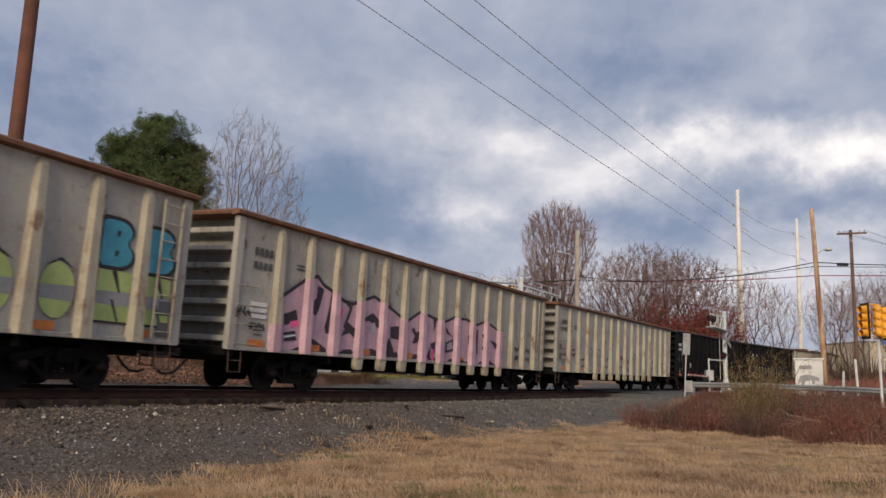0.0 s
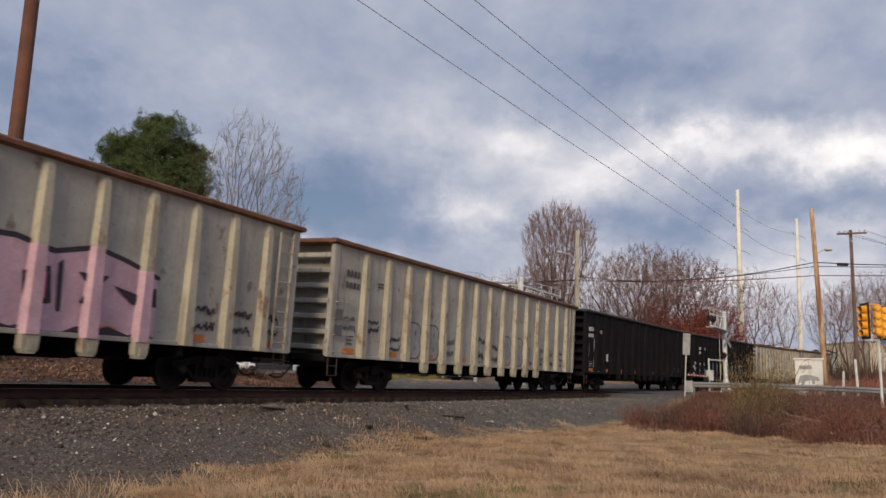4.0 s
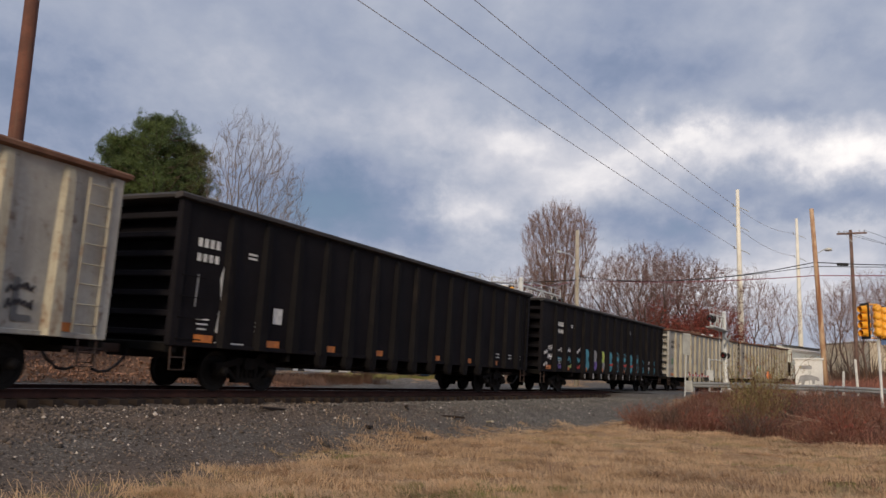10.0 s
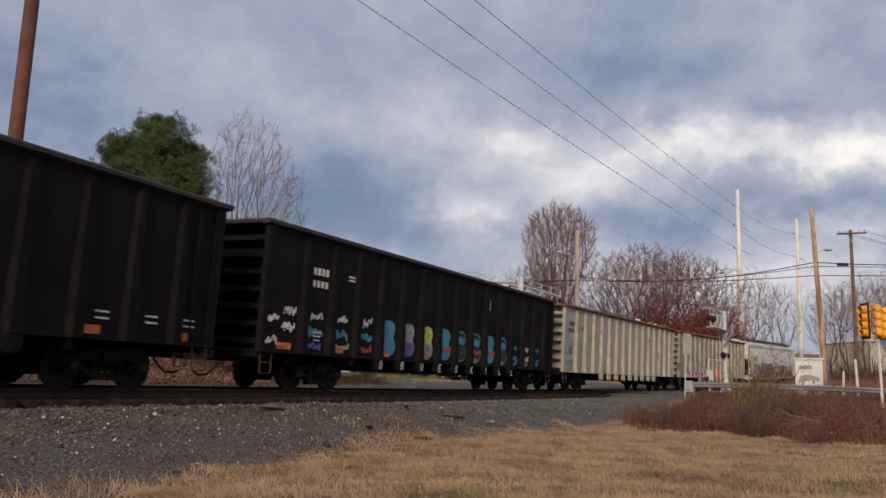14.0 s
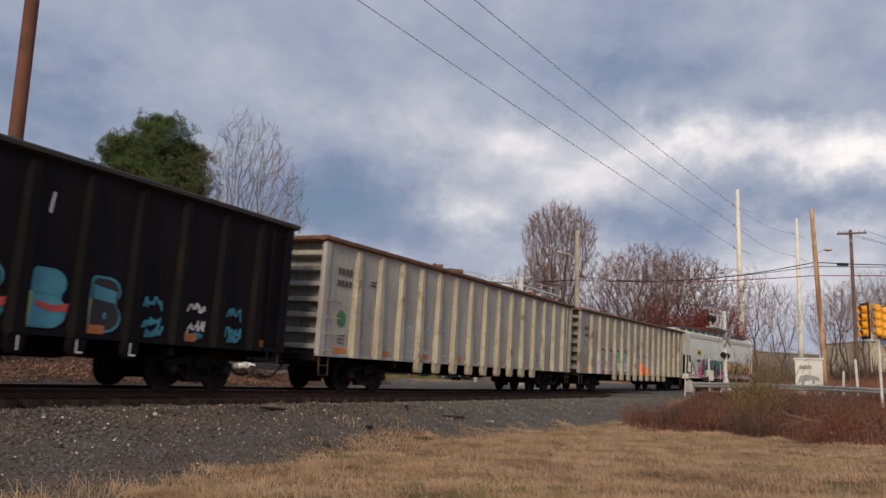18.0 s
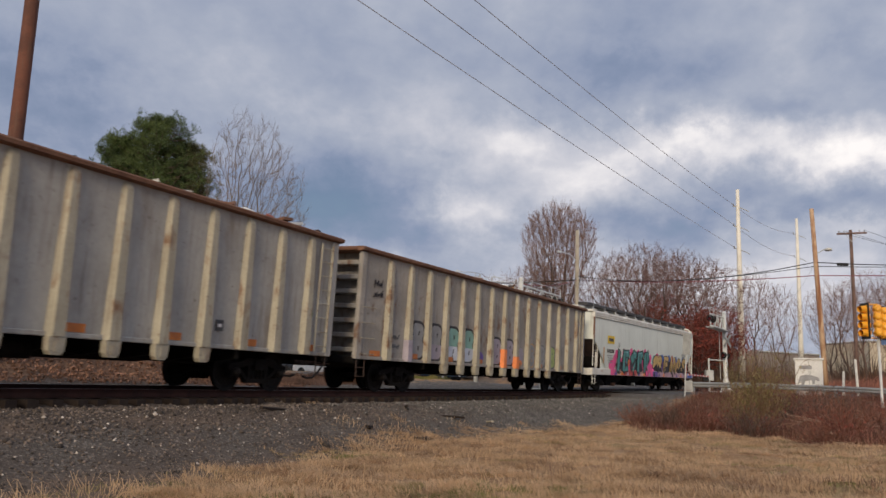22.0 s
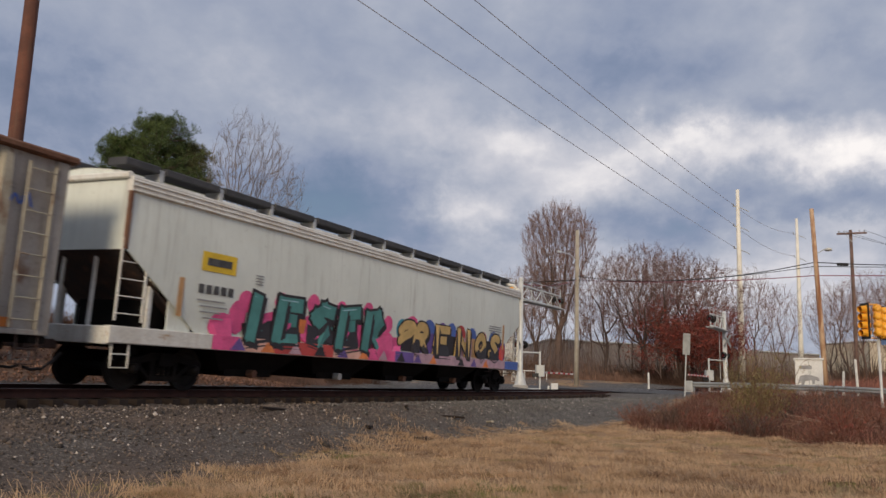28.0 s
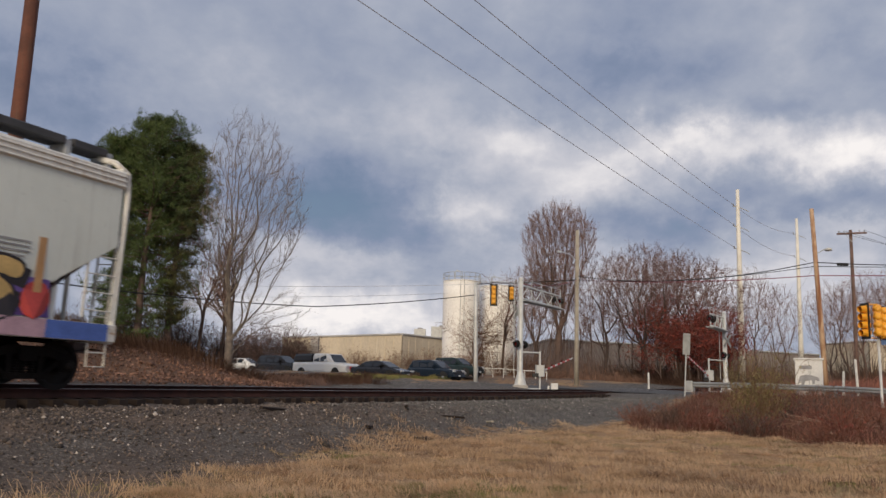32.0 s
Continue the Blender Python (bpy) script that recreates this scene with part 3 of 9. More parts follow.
def straw_mask(X, Y):
    """How grassy the ground is: straw verge on the eye's side with a ragged edge against the gravel lane."""
    S, U = near_line(X, Y)
    edge = np.interp(S, [-18, -14, -9.5, -6, -3.5, 2, 10, 17], [6.5, 6.2, 5.7, 4.5, 4.0, 4.4, 5.2, 5.9]) + 0.45 * lumps(X, Y, 2.6, 21) + 0.25 * lumps(X, Y, 0.7, 22)
    g = smooth(U, edge - 0.9, edge + 0.9)
    yard = smooth(-U, 5, 8) * smooth(S, 10, 16) * (0.5 + 0.5 * lumps(X, Y, 4.0, 31))
    wide = smooth(np.abs(U), 28, 40)
    return np.clip(np.maximum.reduce([g, np.clip(yard, 0, 0.8), wide]), 0, 1)


def soil_mask(X, Y):
    S, U = near_line(X, Y)
    heap = smooth(-U, 4.2, 5.6) * (1 - smooth(S, 3.5, 9.0)) * (1 - smooth(-U, 40, 60))
    thicket = smooth(U, 5.5, 7.0) * smooth(S - 0.55 * (U - 6), 8.0, 11.0) * (1 - smooth(S, 27, 29))
    far = smooth(-U, 9, 13) * smooth(S, 36, 50)
    return np.clip(np.maximum.reduce([heap, thicket, far * 0.8]), 0, 1)


def spaced(lo, fine_lo, fine_hi, hi, step):
    core = list(np.arange(fine_lo, fine_hi + 1e-6, step))
    up, d = [fine_hi], step
    while up[-1] < hi:
        d *= 1.16
        up.append(up[-1] + d)
    dn, d = [fine_lo], step
    while dn[-1] > lo:
        d *= 1.16
        dn.append(dn[-1] - d)
    return np.array(dn[:0:-1] + core + up[1:])


def make_ground():
    xs, ys = spaced(-2600, -22, 26, 2600, 0.3), spaced(-2600, 6, 58, 2600, 0.3)
    X, Y = np.meshgrid(xs, ys)
    X, Y = X.ravel(), Y.ravel()
    V = np.stack([X, Y, height(X, Y)], 1)
    nx, ny = len(xs), len(ys)
    i = (np.arange(ny - 1)[:, None] * nx + np.arange(nx - 1)[None, :]).ravel()
    F = np.stack([i, i + 1, i + nx + 1, i + nx], 1)
    me = raw_mesh("ground", V, F, M["ground"], True)
    band, dirt = gravel_tints(X, Y)
    for name, val in (("straw", straw_mask(X, Y)), ("soil", soil_mask(X, Y)), ("bluestone", band), ("dirt", dirt)):
        a = me.attributes.new(name, "FLOAT", "POINT")
        a.data.foreach_set("value", val.astype(np.float32))
    tagged(new("ground", me), "gravel, straw-coloured grass and bare soil beside a railway", "ground", kind="structure")


def gravel_tints(X, Y):
    """Where the gravel is bluish and paler, and where it is trodden brown."""
    S, U = near_line(X, Y)
    band = 0.6 * smooth(U, 2.7, 3.3) * (1 - smooth(U, 4.2, 4.8)) * np.clip(0.55 + 0.6 * lumps(X, Y, 3.0, 61), 0, 1)
    dirt = smooth(U, 4.2, 5.0) * (1 - smooth(S, 4, 10)) * np.clip(0.75 + 0.4 * lumps(X, Y, 1.7, 62), 0, 1)
    dirt = np.maximum(dirt, smooth(U, 2.4, 2.8) * (1 - smooth(U, 2.9, 3.3)) * np.clip(0.3 + 0.7 * lumps(X, Y, 2.2, 63), 0, 1))
    band = np.maximum(band, 0.95 * smooth(S, -6, 10) * smooth(np.abs(U), 1.2, 2.0))
    return band, dirt * (1 - 0.6 * smooth(S, -3, 4))


make_ground()


# ---- the track: ballast, rails, sleepers ----
def swept(profile, s0, s1, step, bank=True):
    """An open profile of (u, z) drawn along the track."""
    n = int((s1 - s0) / step) + 1
    V, F, k = [], [], len(profile)
    for i in range(n):
        s = s0 + (s1 - s0) * i / (n - 1)
        x, y, z, a, _ = line(s)
        for u, h in profile:
            hh = h - (u - 0.75) * BANK * (1 if bank else 0)
            V.append((x + math.cos(a) * u, y - math.sin(a) * u, z + hh))
    for i in range(n - 1):
        for j in range(k - 1):
            F.append((i * k + j, i * k + k + j, i * k + k + j + 1, i * k + j + 1))
    return V, F


def make_track():
    V, F = swept([(-3.6, -0.95), (-2.2, -0.34), (-1.5, -0.24), (0.0, -0.30), (1.15, -0.31), (1.42, -0.34), (2.1, -0.42), (2.9, -0.74), (4.2, -1.17)], -90, 26.5, 0.4)
    V = np.array(V)
    bed_noise = 0.045 * lumps(V[:, 0], V[:, 1], 0.8, 41) + 0.03 * lumps(V[:, 0], V[:, 1], 0.35, 42)
    V[:, 2] += bed_noise
    me = raw_mesh("ballast_bed", V, F, M["ground"], True)
    for name, val in zip(("bluestone", "dirt"), gravel_tints(V[:, 0], V[:, 1])):
        a = me.attributes.new(name, "FLOAT", "POINT")
        a.data.foreach_set("value", val.astype(np.float32))
    tagged(new("ballast_bed", me), "grey crushed stone ballast under the railway track", "ballast", kind="structure")
    V, F = swept([(-3.4, -0.9), (-2.2, -0.28), (-1.5, -0.2), (1.5, -0.2), (2.2, -0.28), (3.4, -0.9)], 41, 200, 1.0)
    tagged(new("ballast_bed", raw_mesh("ballast_bed", V, F, M["ground"], True)), "grey stone ballast beyond the road", "ballast", kind="structure")

    track = thing("railway_track", "rusty steel rails on dark timber sleepers", "railway track", kind="structure")
    web = [(-0.07, -0.172), (-0.07, -0.16), (-0.012, -0.14), (-0.012, -0.045), (-0.036, -0.035), (-0.036, -0.004), (0.036, -0.004), (0.036, -0.035), (0.012, -0.045), (0.012, -0.14), (0.07, -0.16), (0.07, -0.172)]
    for u in (0.755, -0.755):
        V, F = swept([(u + a, b) for a, b in web], -90, 200, 0.8)
        rail = part("rail", raw_mesh("rail", V, F, M["rail_web"]), M["rail_web"], track)
        V, F = swept([(u - 0.034, -0.003), (u - 0.03, 0.0), (u + 0.03, 0.0), (u + 0.034, -0.003)], -90, 200, 0.8)
        part("rail_head", raw_mesh("rail_head", V, F, M["steel"]), M["steel"], rail, "polished running surface")
    tie_mesh = Shape().bevel_box(-0.115, 0.115, -1.32, 1.32, -0.17, 0.0, 0.012, "y").mesh("tie")
    tie_mesh.materials.append(M["tie"])
    r = random.Random(4)
    for i in range(150):
        s = -42 + i * 0.5
        if s > 27:
            break
        x, y, z, a, g = line(s)
        ob = part("tie", tie_mesh, None, track)
        ob.matrix_basis = pose(x, y, z - 0.172 + 0.75 * BANK + r.uniform(-0.012, 0.004), math.degrees(BANK), 0, 90 - math.degrees(a) + r.uniform(-1.5, 1.5)) @ pose(0, r.uniform(-0.07, 0.07), 0)


make_track()


def make_road():
    """Two-way road over the crossing, drawn across the track."""
    us = np.concatenate([np.linspace(-160, -12, 40), np.linspace(-11, 11, 40), np.linspace(12, 130, 36)])
    ss = np.linspace(27.2, 40.8, 12)
    V, F = [], []
    for u in us:
        for s in ss:
            p = at(s, float(u))
            V.append((p.x, p.y))
    V = np.array(V)
    S, U = near_line(V[:, 0], V[:, 1])
    Z = height(V[:, 0], V[:, 1]) + 0.012
    Z = np.where(np.abs(U) < 3.4, np.interp(S, _s, _z) - (np.clip(U, -1.6, 1.6) - 0.75) * BANK - 0.015, Z)
    k = len(ss)
    for i in range(len(us) - 1):
        for j in range(k - 1):
            F.append((i * k + j, i * k + j + 1, i * k + k + j + 1, i * k + k + j))
    me = raw_mesh("road", np.column_stack([V, Z]), F, M["asphalt"], True)
    tagged(new("road", me), "worn grey asphalt road over a level crossing", "road", kind="structure")
    mark = material("faded_road_marking", (0.55, 0.42, 0.10), (0.4, 0.32, 0.1), 2, 0.8)
    V, F = [], []
    for u in range(6, 100, 2):
        for ds in (-0.15, 0.15):
            k = len(V)
            for a, b in ((u, ds - 0.05), (u + 2, ds - 0.05), (u + 2, ds + 0.05), (u, ds + 0.05)):
                p = at(34 + b, a)
                V.append((p.x, p.y, ground_z(p.x, p.y) + 0.03))
            F.append((k, k + 1, k + 2, k + 3))
    tagged(new("road_marking", raw_mesh("road_marking", V, F, mark)), "faded double yellow centre line on the road", "road marking", kind="structure")


make_road()


# ---- rolling stock ----
# A car's space: x along the line away from the eye, y to the far side, z up from rail level.
CENTRES = dict(a=-18.30, b=4.30, c=27.03, d=49.73, e=72.40, f=94.97, g=117.33, h=139.86)
SHARED = {}


def shared(key, build, mat, rounded=False):
    """One mesh for alike pieces of one material."""
    k = (key, mat.name)
    if k not in SHARED:
        me = build().mesh(key, rounded)
        me.materials.append(mat)
        SHARED[k] = me
    return SHARED[k]


def wheelset_shape():
    sh = Shape()
    turn = Euler((radians(90), 0, 0)).to_matrix().to_4x4()
    for y in (-0.755, 0.755):
        k = 1 if y > 0 else -1
        prof = [(0.10, -0.09), (0.20, -0.06), (0.37, -0.035), (0.395, -0.068), (0.452, -0.068), (0.457, 0.045), (0.485, 0.055), (0.485, 0.075), (0.40, 0.07), (0.36, 0.03), (0.18, 0.03), (0.10, 0.08)]
        sh.lathe([(r, -k * h) for r, h in prof], 28, pose(0, y, 0) @ turn)
    sh.lathe([(0.085, -1.02), (0.085, 1.02)], 12, turn)
    # hub bolts and rim stamps
    for y in (-0.845, 0.845):
        for j in range(6):
            a = j * 1.0472
            sh.box(-0.02, 0.02, -0.012, 0.012, -0.02, 0.02, pose(math.cos(a) * 0.15, y, math.sin(a) * 0.15))
    return sh


def side_frame_shape():
    """Cast truck side frame with window openings left between its bars."""
    sh = Shape()
    top = [(-1.12, 0.50), (-1.12, 0.64), (-0.72, 0.70), (-0.40, 0.80), (0.40, 0.80), (0.72, 0.70), (1.12, 0.64), (1.12, 0.50), (0.70, 0.56), (0.36, 0.64), (-0.36, 0.64), (-0.70, 0.56)]
    sh.prism(top, "y", -0.09, 0.09)
    for k in (-1, 1):
        sh.prism([(k * 0.30, 0.24), (k * 0.42, 0.24), (k * 0.86, 0.56), (k * 0.70, 0.57)][::k], "y", -0.08, 0.08)
        sh.prism([(k * 0.27, 0.24), (k * 0.37, 0.24), (k * 0.40, 0.70), (k * 0.28, 0.70)][::k], "y", -0.085, 0.085)
        sh.bevel_box(k * 0.89 - 0.15, k * 0.89 + 0.15, -0.10, 0.10, 0.33, 0.58, 0.03, "y")
    sh.prism([(-0.42, 0.19), (0.42, 0.19), (0.44, 0.30), (-0.44, 0.30)], "y", -0.10, 0.10)
    return sh


def spring_shape():
    """One coil spring, its turns drawn as ridges."""
    prof = []
    for i in range(5):
        z = 0.30 + i * 0.05
        prof += [(0.055, z), (0.075, z + 0.012), (0.075, z + 0.03), (0.055, z + 0.042)]
    return Shape().lathe(prof, 8)


WHEELSETS = []


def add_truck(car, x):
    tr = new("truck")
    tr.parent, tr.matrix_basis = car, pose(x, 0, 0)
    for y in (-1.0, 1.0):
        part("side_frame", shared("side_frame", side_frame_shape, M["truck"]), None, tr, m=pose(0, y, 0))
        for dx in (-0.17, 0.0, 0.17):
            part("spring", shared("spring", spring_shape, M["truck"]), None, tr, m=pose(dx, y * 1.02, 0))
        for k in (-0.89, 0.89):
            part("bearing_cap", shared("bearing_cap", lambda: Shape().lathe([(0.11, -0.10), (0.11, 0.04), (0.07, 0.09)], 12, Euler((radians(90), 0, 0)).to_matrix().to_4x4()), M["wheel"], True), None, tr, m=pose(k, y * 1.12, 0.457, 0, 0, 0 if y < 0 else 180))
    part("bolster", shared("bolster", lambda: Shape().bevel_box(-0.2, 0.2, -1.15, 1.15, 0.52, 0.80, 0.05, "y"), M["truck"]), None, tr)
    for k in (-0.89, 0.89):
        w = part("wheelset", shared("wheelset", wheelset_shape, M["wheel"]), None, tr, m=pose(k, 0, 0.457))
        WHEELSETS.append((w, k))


def coupler_shape():
    sh = Shape().bevel_box(-0.1, 0.55, -0.09, 0.09, 0.76, 0.96, 0.03, "x")
    sh.prism([(0.42, -0.17), (0.72, -0.2), (0.80, -0.05), (0.66, 0.0), (0.80, 0.1), (0.70, 0.19), (0.45, 0.16)], "z", 0.70, 1.02)
    return sh


def hose_shape(k):
    pts = [(0.05, 0.45, 0.70), (0.22, 0.44, 0.52), (0.42, 0.40, 0.36), (0.62, 0.34, 0.34), (0.76, 0.28, 0.40)]
    return Shape().tube([(x, y * k, z) for x, y, z in pts], 0.032, 7)


def add_running_gear(car, half, trucks=(-7.35, 7.95)):
    for x in trucks:
        add_truck(car, x)
    for k in (1, -1):
        m = pose(half * k, 0, 0, 0, 0, 0 if k > 0 else 180)
        part("coupler", shared("coupler", coupler_shape, M["dark_rust"]), None, car, m=m)
        part("air_hose", shared("air_hose", lambda: hose_shape(1), M["hose"], True), None, car, "dangling black rubber brake hose", m=m)
        part("uncoupling_lever", shared("uncoupling_lever", lambda: Shape().tube([(0.0, -1.45, 0.78), (0.06, -1.0, 0.80), (0.10, -0.5, 0.72), (0.22, -0.12, 0.98)], 0.014, 6), M["dark_rust"]), None, car, m=m)


def stirrup_shape():
    sh = Shape()
    sh.tube([(-0.22, 0, 1.05), (-0.21, -0.02, 0.47), (0.21, -0.02, 0.47), (0.22, 0, 1.05)], 0.02, 6)
    sh.tube([(-0.215, -0.01, 0.74), (0.215, -0.01, 0.74)], 0.016, 6)
    return sh


PITCH = 1.287
RIBS = [-8.80 + i * PITCH for i in range(15)]


def rib_shape():
    """Pressed hat-section side post, deep and broad at the foot, drawn in towards the top chord."""
    v = []
    for z, base, face, d in ((1.0, 0.205, 0.135, 0.175), (3.80, 0.145, 0.085, 0.115), (4.06, 0.135, 0.078, 0.095), (4.20, 0.115, 0.06, 0.03)):
        v += [(-base, 0, z), (-face, -d, z), (face, -d, z), (base, 0, z)]
    f = [(i * 4 + j, i * 4 + j + 1, i * 4 + j + 5, i * 4 + j + 4) for i in range(3) for j in range(3)] + [(3, 2, 1, 0), (12, 13, 14, 15)]
    return Shape().add(v, f)


def pocket_shape():
    sh = Shape().prism([(-0.19, 1.0), (0.19, 1.0), (0.165, 0.74), (0.11, 0.66), (-0.11, 0.66), (-0.165, 0.74)], "y", -0.165, 0.0)
    return sh.box(-0.06, 0.06, -0.18, -0.165, 0.72, 0.9)


def ladder_shape(n, z0, z1, w):
    sh = Shape()
    for x in (-w, w):
        sh.bevel_box(x - 0.025, x + 0.025, -0.10, -0.06, z0 - 0.15, z1 + 0.12, 0.008, "z")
    for i in range(n):
        z = z0 + (z1 - z0) * i / (n - 1)
        sh.tube([(-w, -0.09, z), (w, -0.09, z)], 0.014, 5)
    return sh


def grab_shape():
    return Shape().tube([(-0.36, 0.0, 0), (-0.36, -0.085, 0), (0.36, -0.085, 0), (0.36, 0.0, 0)], 0.014, 5)


def gondola(label, sheet, rib, chord, seed, dented=0.012):
    car = thing("gondola_car", label, "freight car", group="cars of the freight train")
    r = random.Random(seed)
    H = 10.55
    # side sheets, each bay slightly dished and dented
    for side in (-1, 1):
        xs = np.linspace(-10.30, 10.30, 98)
        zs = np.linspace(1.06, 4.24, 17)
        X, Z = np.meshgrid(xs, zs)
        bay = np.abs(((X + 8.80) / PITCH) % 1.0 - 0.5)
        Y = 1.475 - 0.02 * (1 - 4 * bay ** 2) - dented * lumps(X.ravel(), Z.ravel(), 1.1, seed).reshape(X.shape) * np.sin(np.pi * (Z - 1.06) / 3.18)
        V = np.stack([X.ravel(), side * Y.ravel(), Z.ravel()], 1)
        inner = V.copy()
        inner[:, 1] -= side * 0.05
        n = len(xs)
        i = (np.arange(len(zs) - 1)[:, None] * n + np.arange(n - 1)[None, :]).ravel()
        F = np.stack([i, i + 1, i + n + 1, i + n], 1)
        part("side_wall", raw_mesh("side_wall", np.concatenate([V, inner]), np.concatenate([F, F[:, ::-1] + len(V)]), sheet, True), None, car)
    for side in (-1, 1):
        turn = pose(0, 0, 0, 0, 0, 0 if side < 0 else 180)
        for x in RIBS:
            part("rib", shared("rib", rib_shape, rib), None, car, m=turn @ pose(x * -side, -1.468, 0))
            if abs(x) < 6.0:
                part("post_foot", shared("post_foot", pocket_shape, rib), None, car, m=turn @ pose(x * -side, -1.455, 0))
        part("top_chord", shared("top_chord", lambda: Shape().prism([(-1.62, 4.245), (-1.63, 4.315), (-1.60, 4.352), (-1.44, 4.352), (-1.40, 4.30), (-1.40, 4.20)], "x", -10.62, 10.62), chord), None, car, m=turn)
        part("side_sill", shared("side_sill", lambda: Shape().bevel_box(-10.45, 10.45, -1.515, -1.40, 0.985, 1.085, 0.015, "x"), sheet), None, car, m=turn)
        for k in (-1, 1):
            part("corner_post", shared("corner_post", lambda: Shape().bevel_box(-0.14, 0.14, -0.05, 0.11, 1.0, 4.2, 0.03, "z"), sheet), None, car, m=turn @ pose(k * 10.36, -1.485, 0))
            part("step", shared("step", stirrup_shape, M["dark_rust"]), None, car, "bent steel stirrup step", m=turn @ pose(k * 10.12, -1.45, 0))
            if k > 0:
                part("ladder", shared("ladder", lambda: ladder_shape(8, 1.25, 3.95, 0.27), rib), None, car, m=turn @ pose(9.92 * k, -1.475, 0))
            else:
                for zg in (1.15, 1.62, 2.08, 2.55):
                    part("grab_iron", shared("grab_iron", grab_shape, rib), None, car, m=turn @ pose(9.95 * k, -1.485, zg))
    for k in (-1, 1):
        turn = pose(0, 0, 0, 0, 0, 0 if k > 0 else 180)
        end = part("end_wall", shared("end_wall", lambda: Shape().box(9.93, 9.98, -1.44, 1.44, 1.0, 4.22), sheet), None, car, m=turn)
        for i in range(7):
            z = 1.25 + i * 0.44
            part("end_rib", shared("end_rib", lambda: Shape().prism([(9.98, -0.085), (10.36, -0.07), (10.38, -0.05), (10.38, 0.05), (10.36, 0.07), (9.98, 0.085)], "y", -1.40, 1.40), sheet), None, end, m=pose(0, 0, z))
        part("end_chord", shared("end_chord", lambda: Shape().prism([(9.93, 4.22), (10.60, 4.24), (10.62, 4.30), (10.58, 4.355), (9.93, 4.355)], "y", -1.6, 1.6), chord), None, car, m=turn)
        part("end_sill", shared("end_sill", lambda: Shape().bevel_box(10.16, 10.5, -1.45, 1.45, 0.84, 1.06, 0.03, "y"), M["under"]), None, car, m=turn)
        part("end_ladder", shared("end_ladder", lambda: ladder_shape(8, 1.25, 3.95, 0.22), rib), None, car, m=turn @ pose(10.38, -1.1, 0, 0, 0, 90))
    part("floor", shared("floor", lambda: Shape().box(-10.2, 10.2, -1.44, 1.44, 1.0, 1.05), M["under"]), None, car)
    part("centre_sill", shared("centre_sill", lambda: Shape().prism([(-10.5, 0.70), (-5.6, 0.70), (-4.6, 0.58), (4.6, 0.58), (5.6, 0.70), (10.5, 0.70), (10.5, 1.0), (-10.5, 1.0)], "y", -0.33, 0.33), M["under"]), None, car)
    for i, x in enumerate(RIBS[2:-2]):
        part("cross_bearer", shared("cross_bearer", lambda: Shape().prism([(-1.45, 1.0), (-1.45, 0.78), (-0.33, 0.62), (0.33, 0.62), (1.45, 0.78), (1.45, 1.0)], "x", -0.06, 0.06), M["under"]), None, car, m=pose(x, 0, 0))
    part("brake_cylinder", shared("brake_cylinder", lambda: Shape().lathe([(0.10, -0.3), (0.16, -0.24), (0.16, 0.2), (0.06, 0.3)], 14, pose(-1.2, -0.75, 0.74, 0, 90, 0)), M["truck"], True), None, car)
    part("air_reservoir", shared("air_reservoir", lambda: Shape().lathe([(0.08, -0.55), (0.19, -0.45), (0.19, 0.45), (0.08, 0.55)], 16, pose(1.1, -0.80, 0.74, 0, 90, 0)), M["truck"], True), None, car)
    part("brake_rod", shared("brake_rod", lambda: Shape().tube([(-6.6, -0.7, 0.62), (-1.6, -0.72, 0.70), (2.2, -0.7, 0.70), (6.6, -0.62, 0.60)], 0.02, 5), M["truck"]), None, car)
    add_running_gear(car, 10.6)
    for i, x in enumerate((-9.45, -7.05, -4.5, -1.95, 1.9, 4.45, 7.0, 9.4)):
        part("reflector", shared("reflector", lambda: Shape().box(-0.29, 0.29, -0.008, 0, 0, 0.17), M["orange"]), None, car, "orange reflective strip" if r.random() < 0.7 else "dusty orange reflective strip", m=pose(x + r.uniform(-0.05, 0.05), -1.490, 1.10))
    return car


# ---- paint on the cars' sides: bars for lettering, thick strokes for graffiti ----
SIDE_Y = -1.482


def plate(car, name, mat, x, z, w, h, y=SIDE_Y, label="", tilt=0.0):
    return part(name, Shape().box(-w / 2, w / 2, -0.006, 0.0, -h / 2, h / 2), mat, car, label, m=pose(x, y, z, 0, tilt, 0))


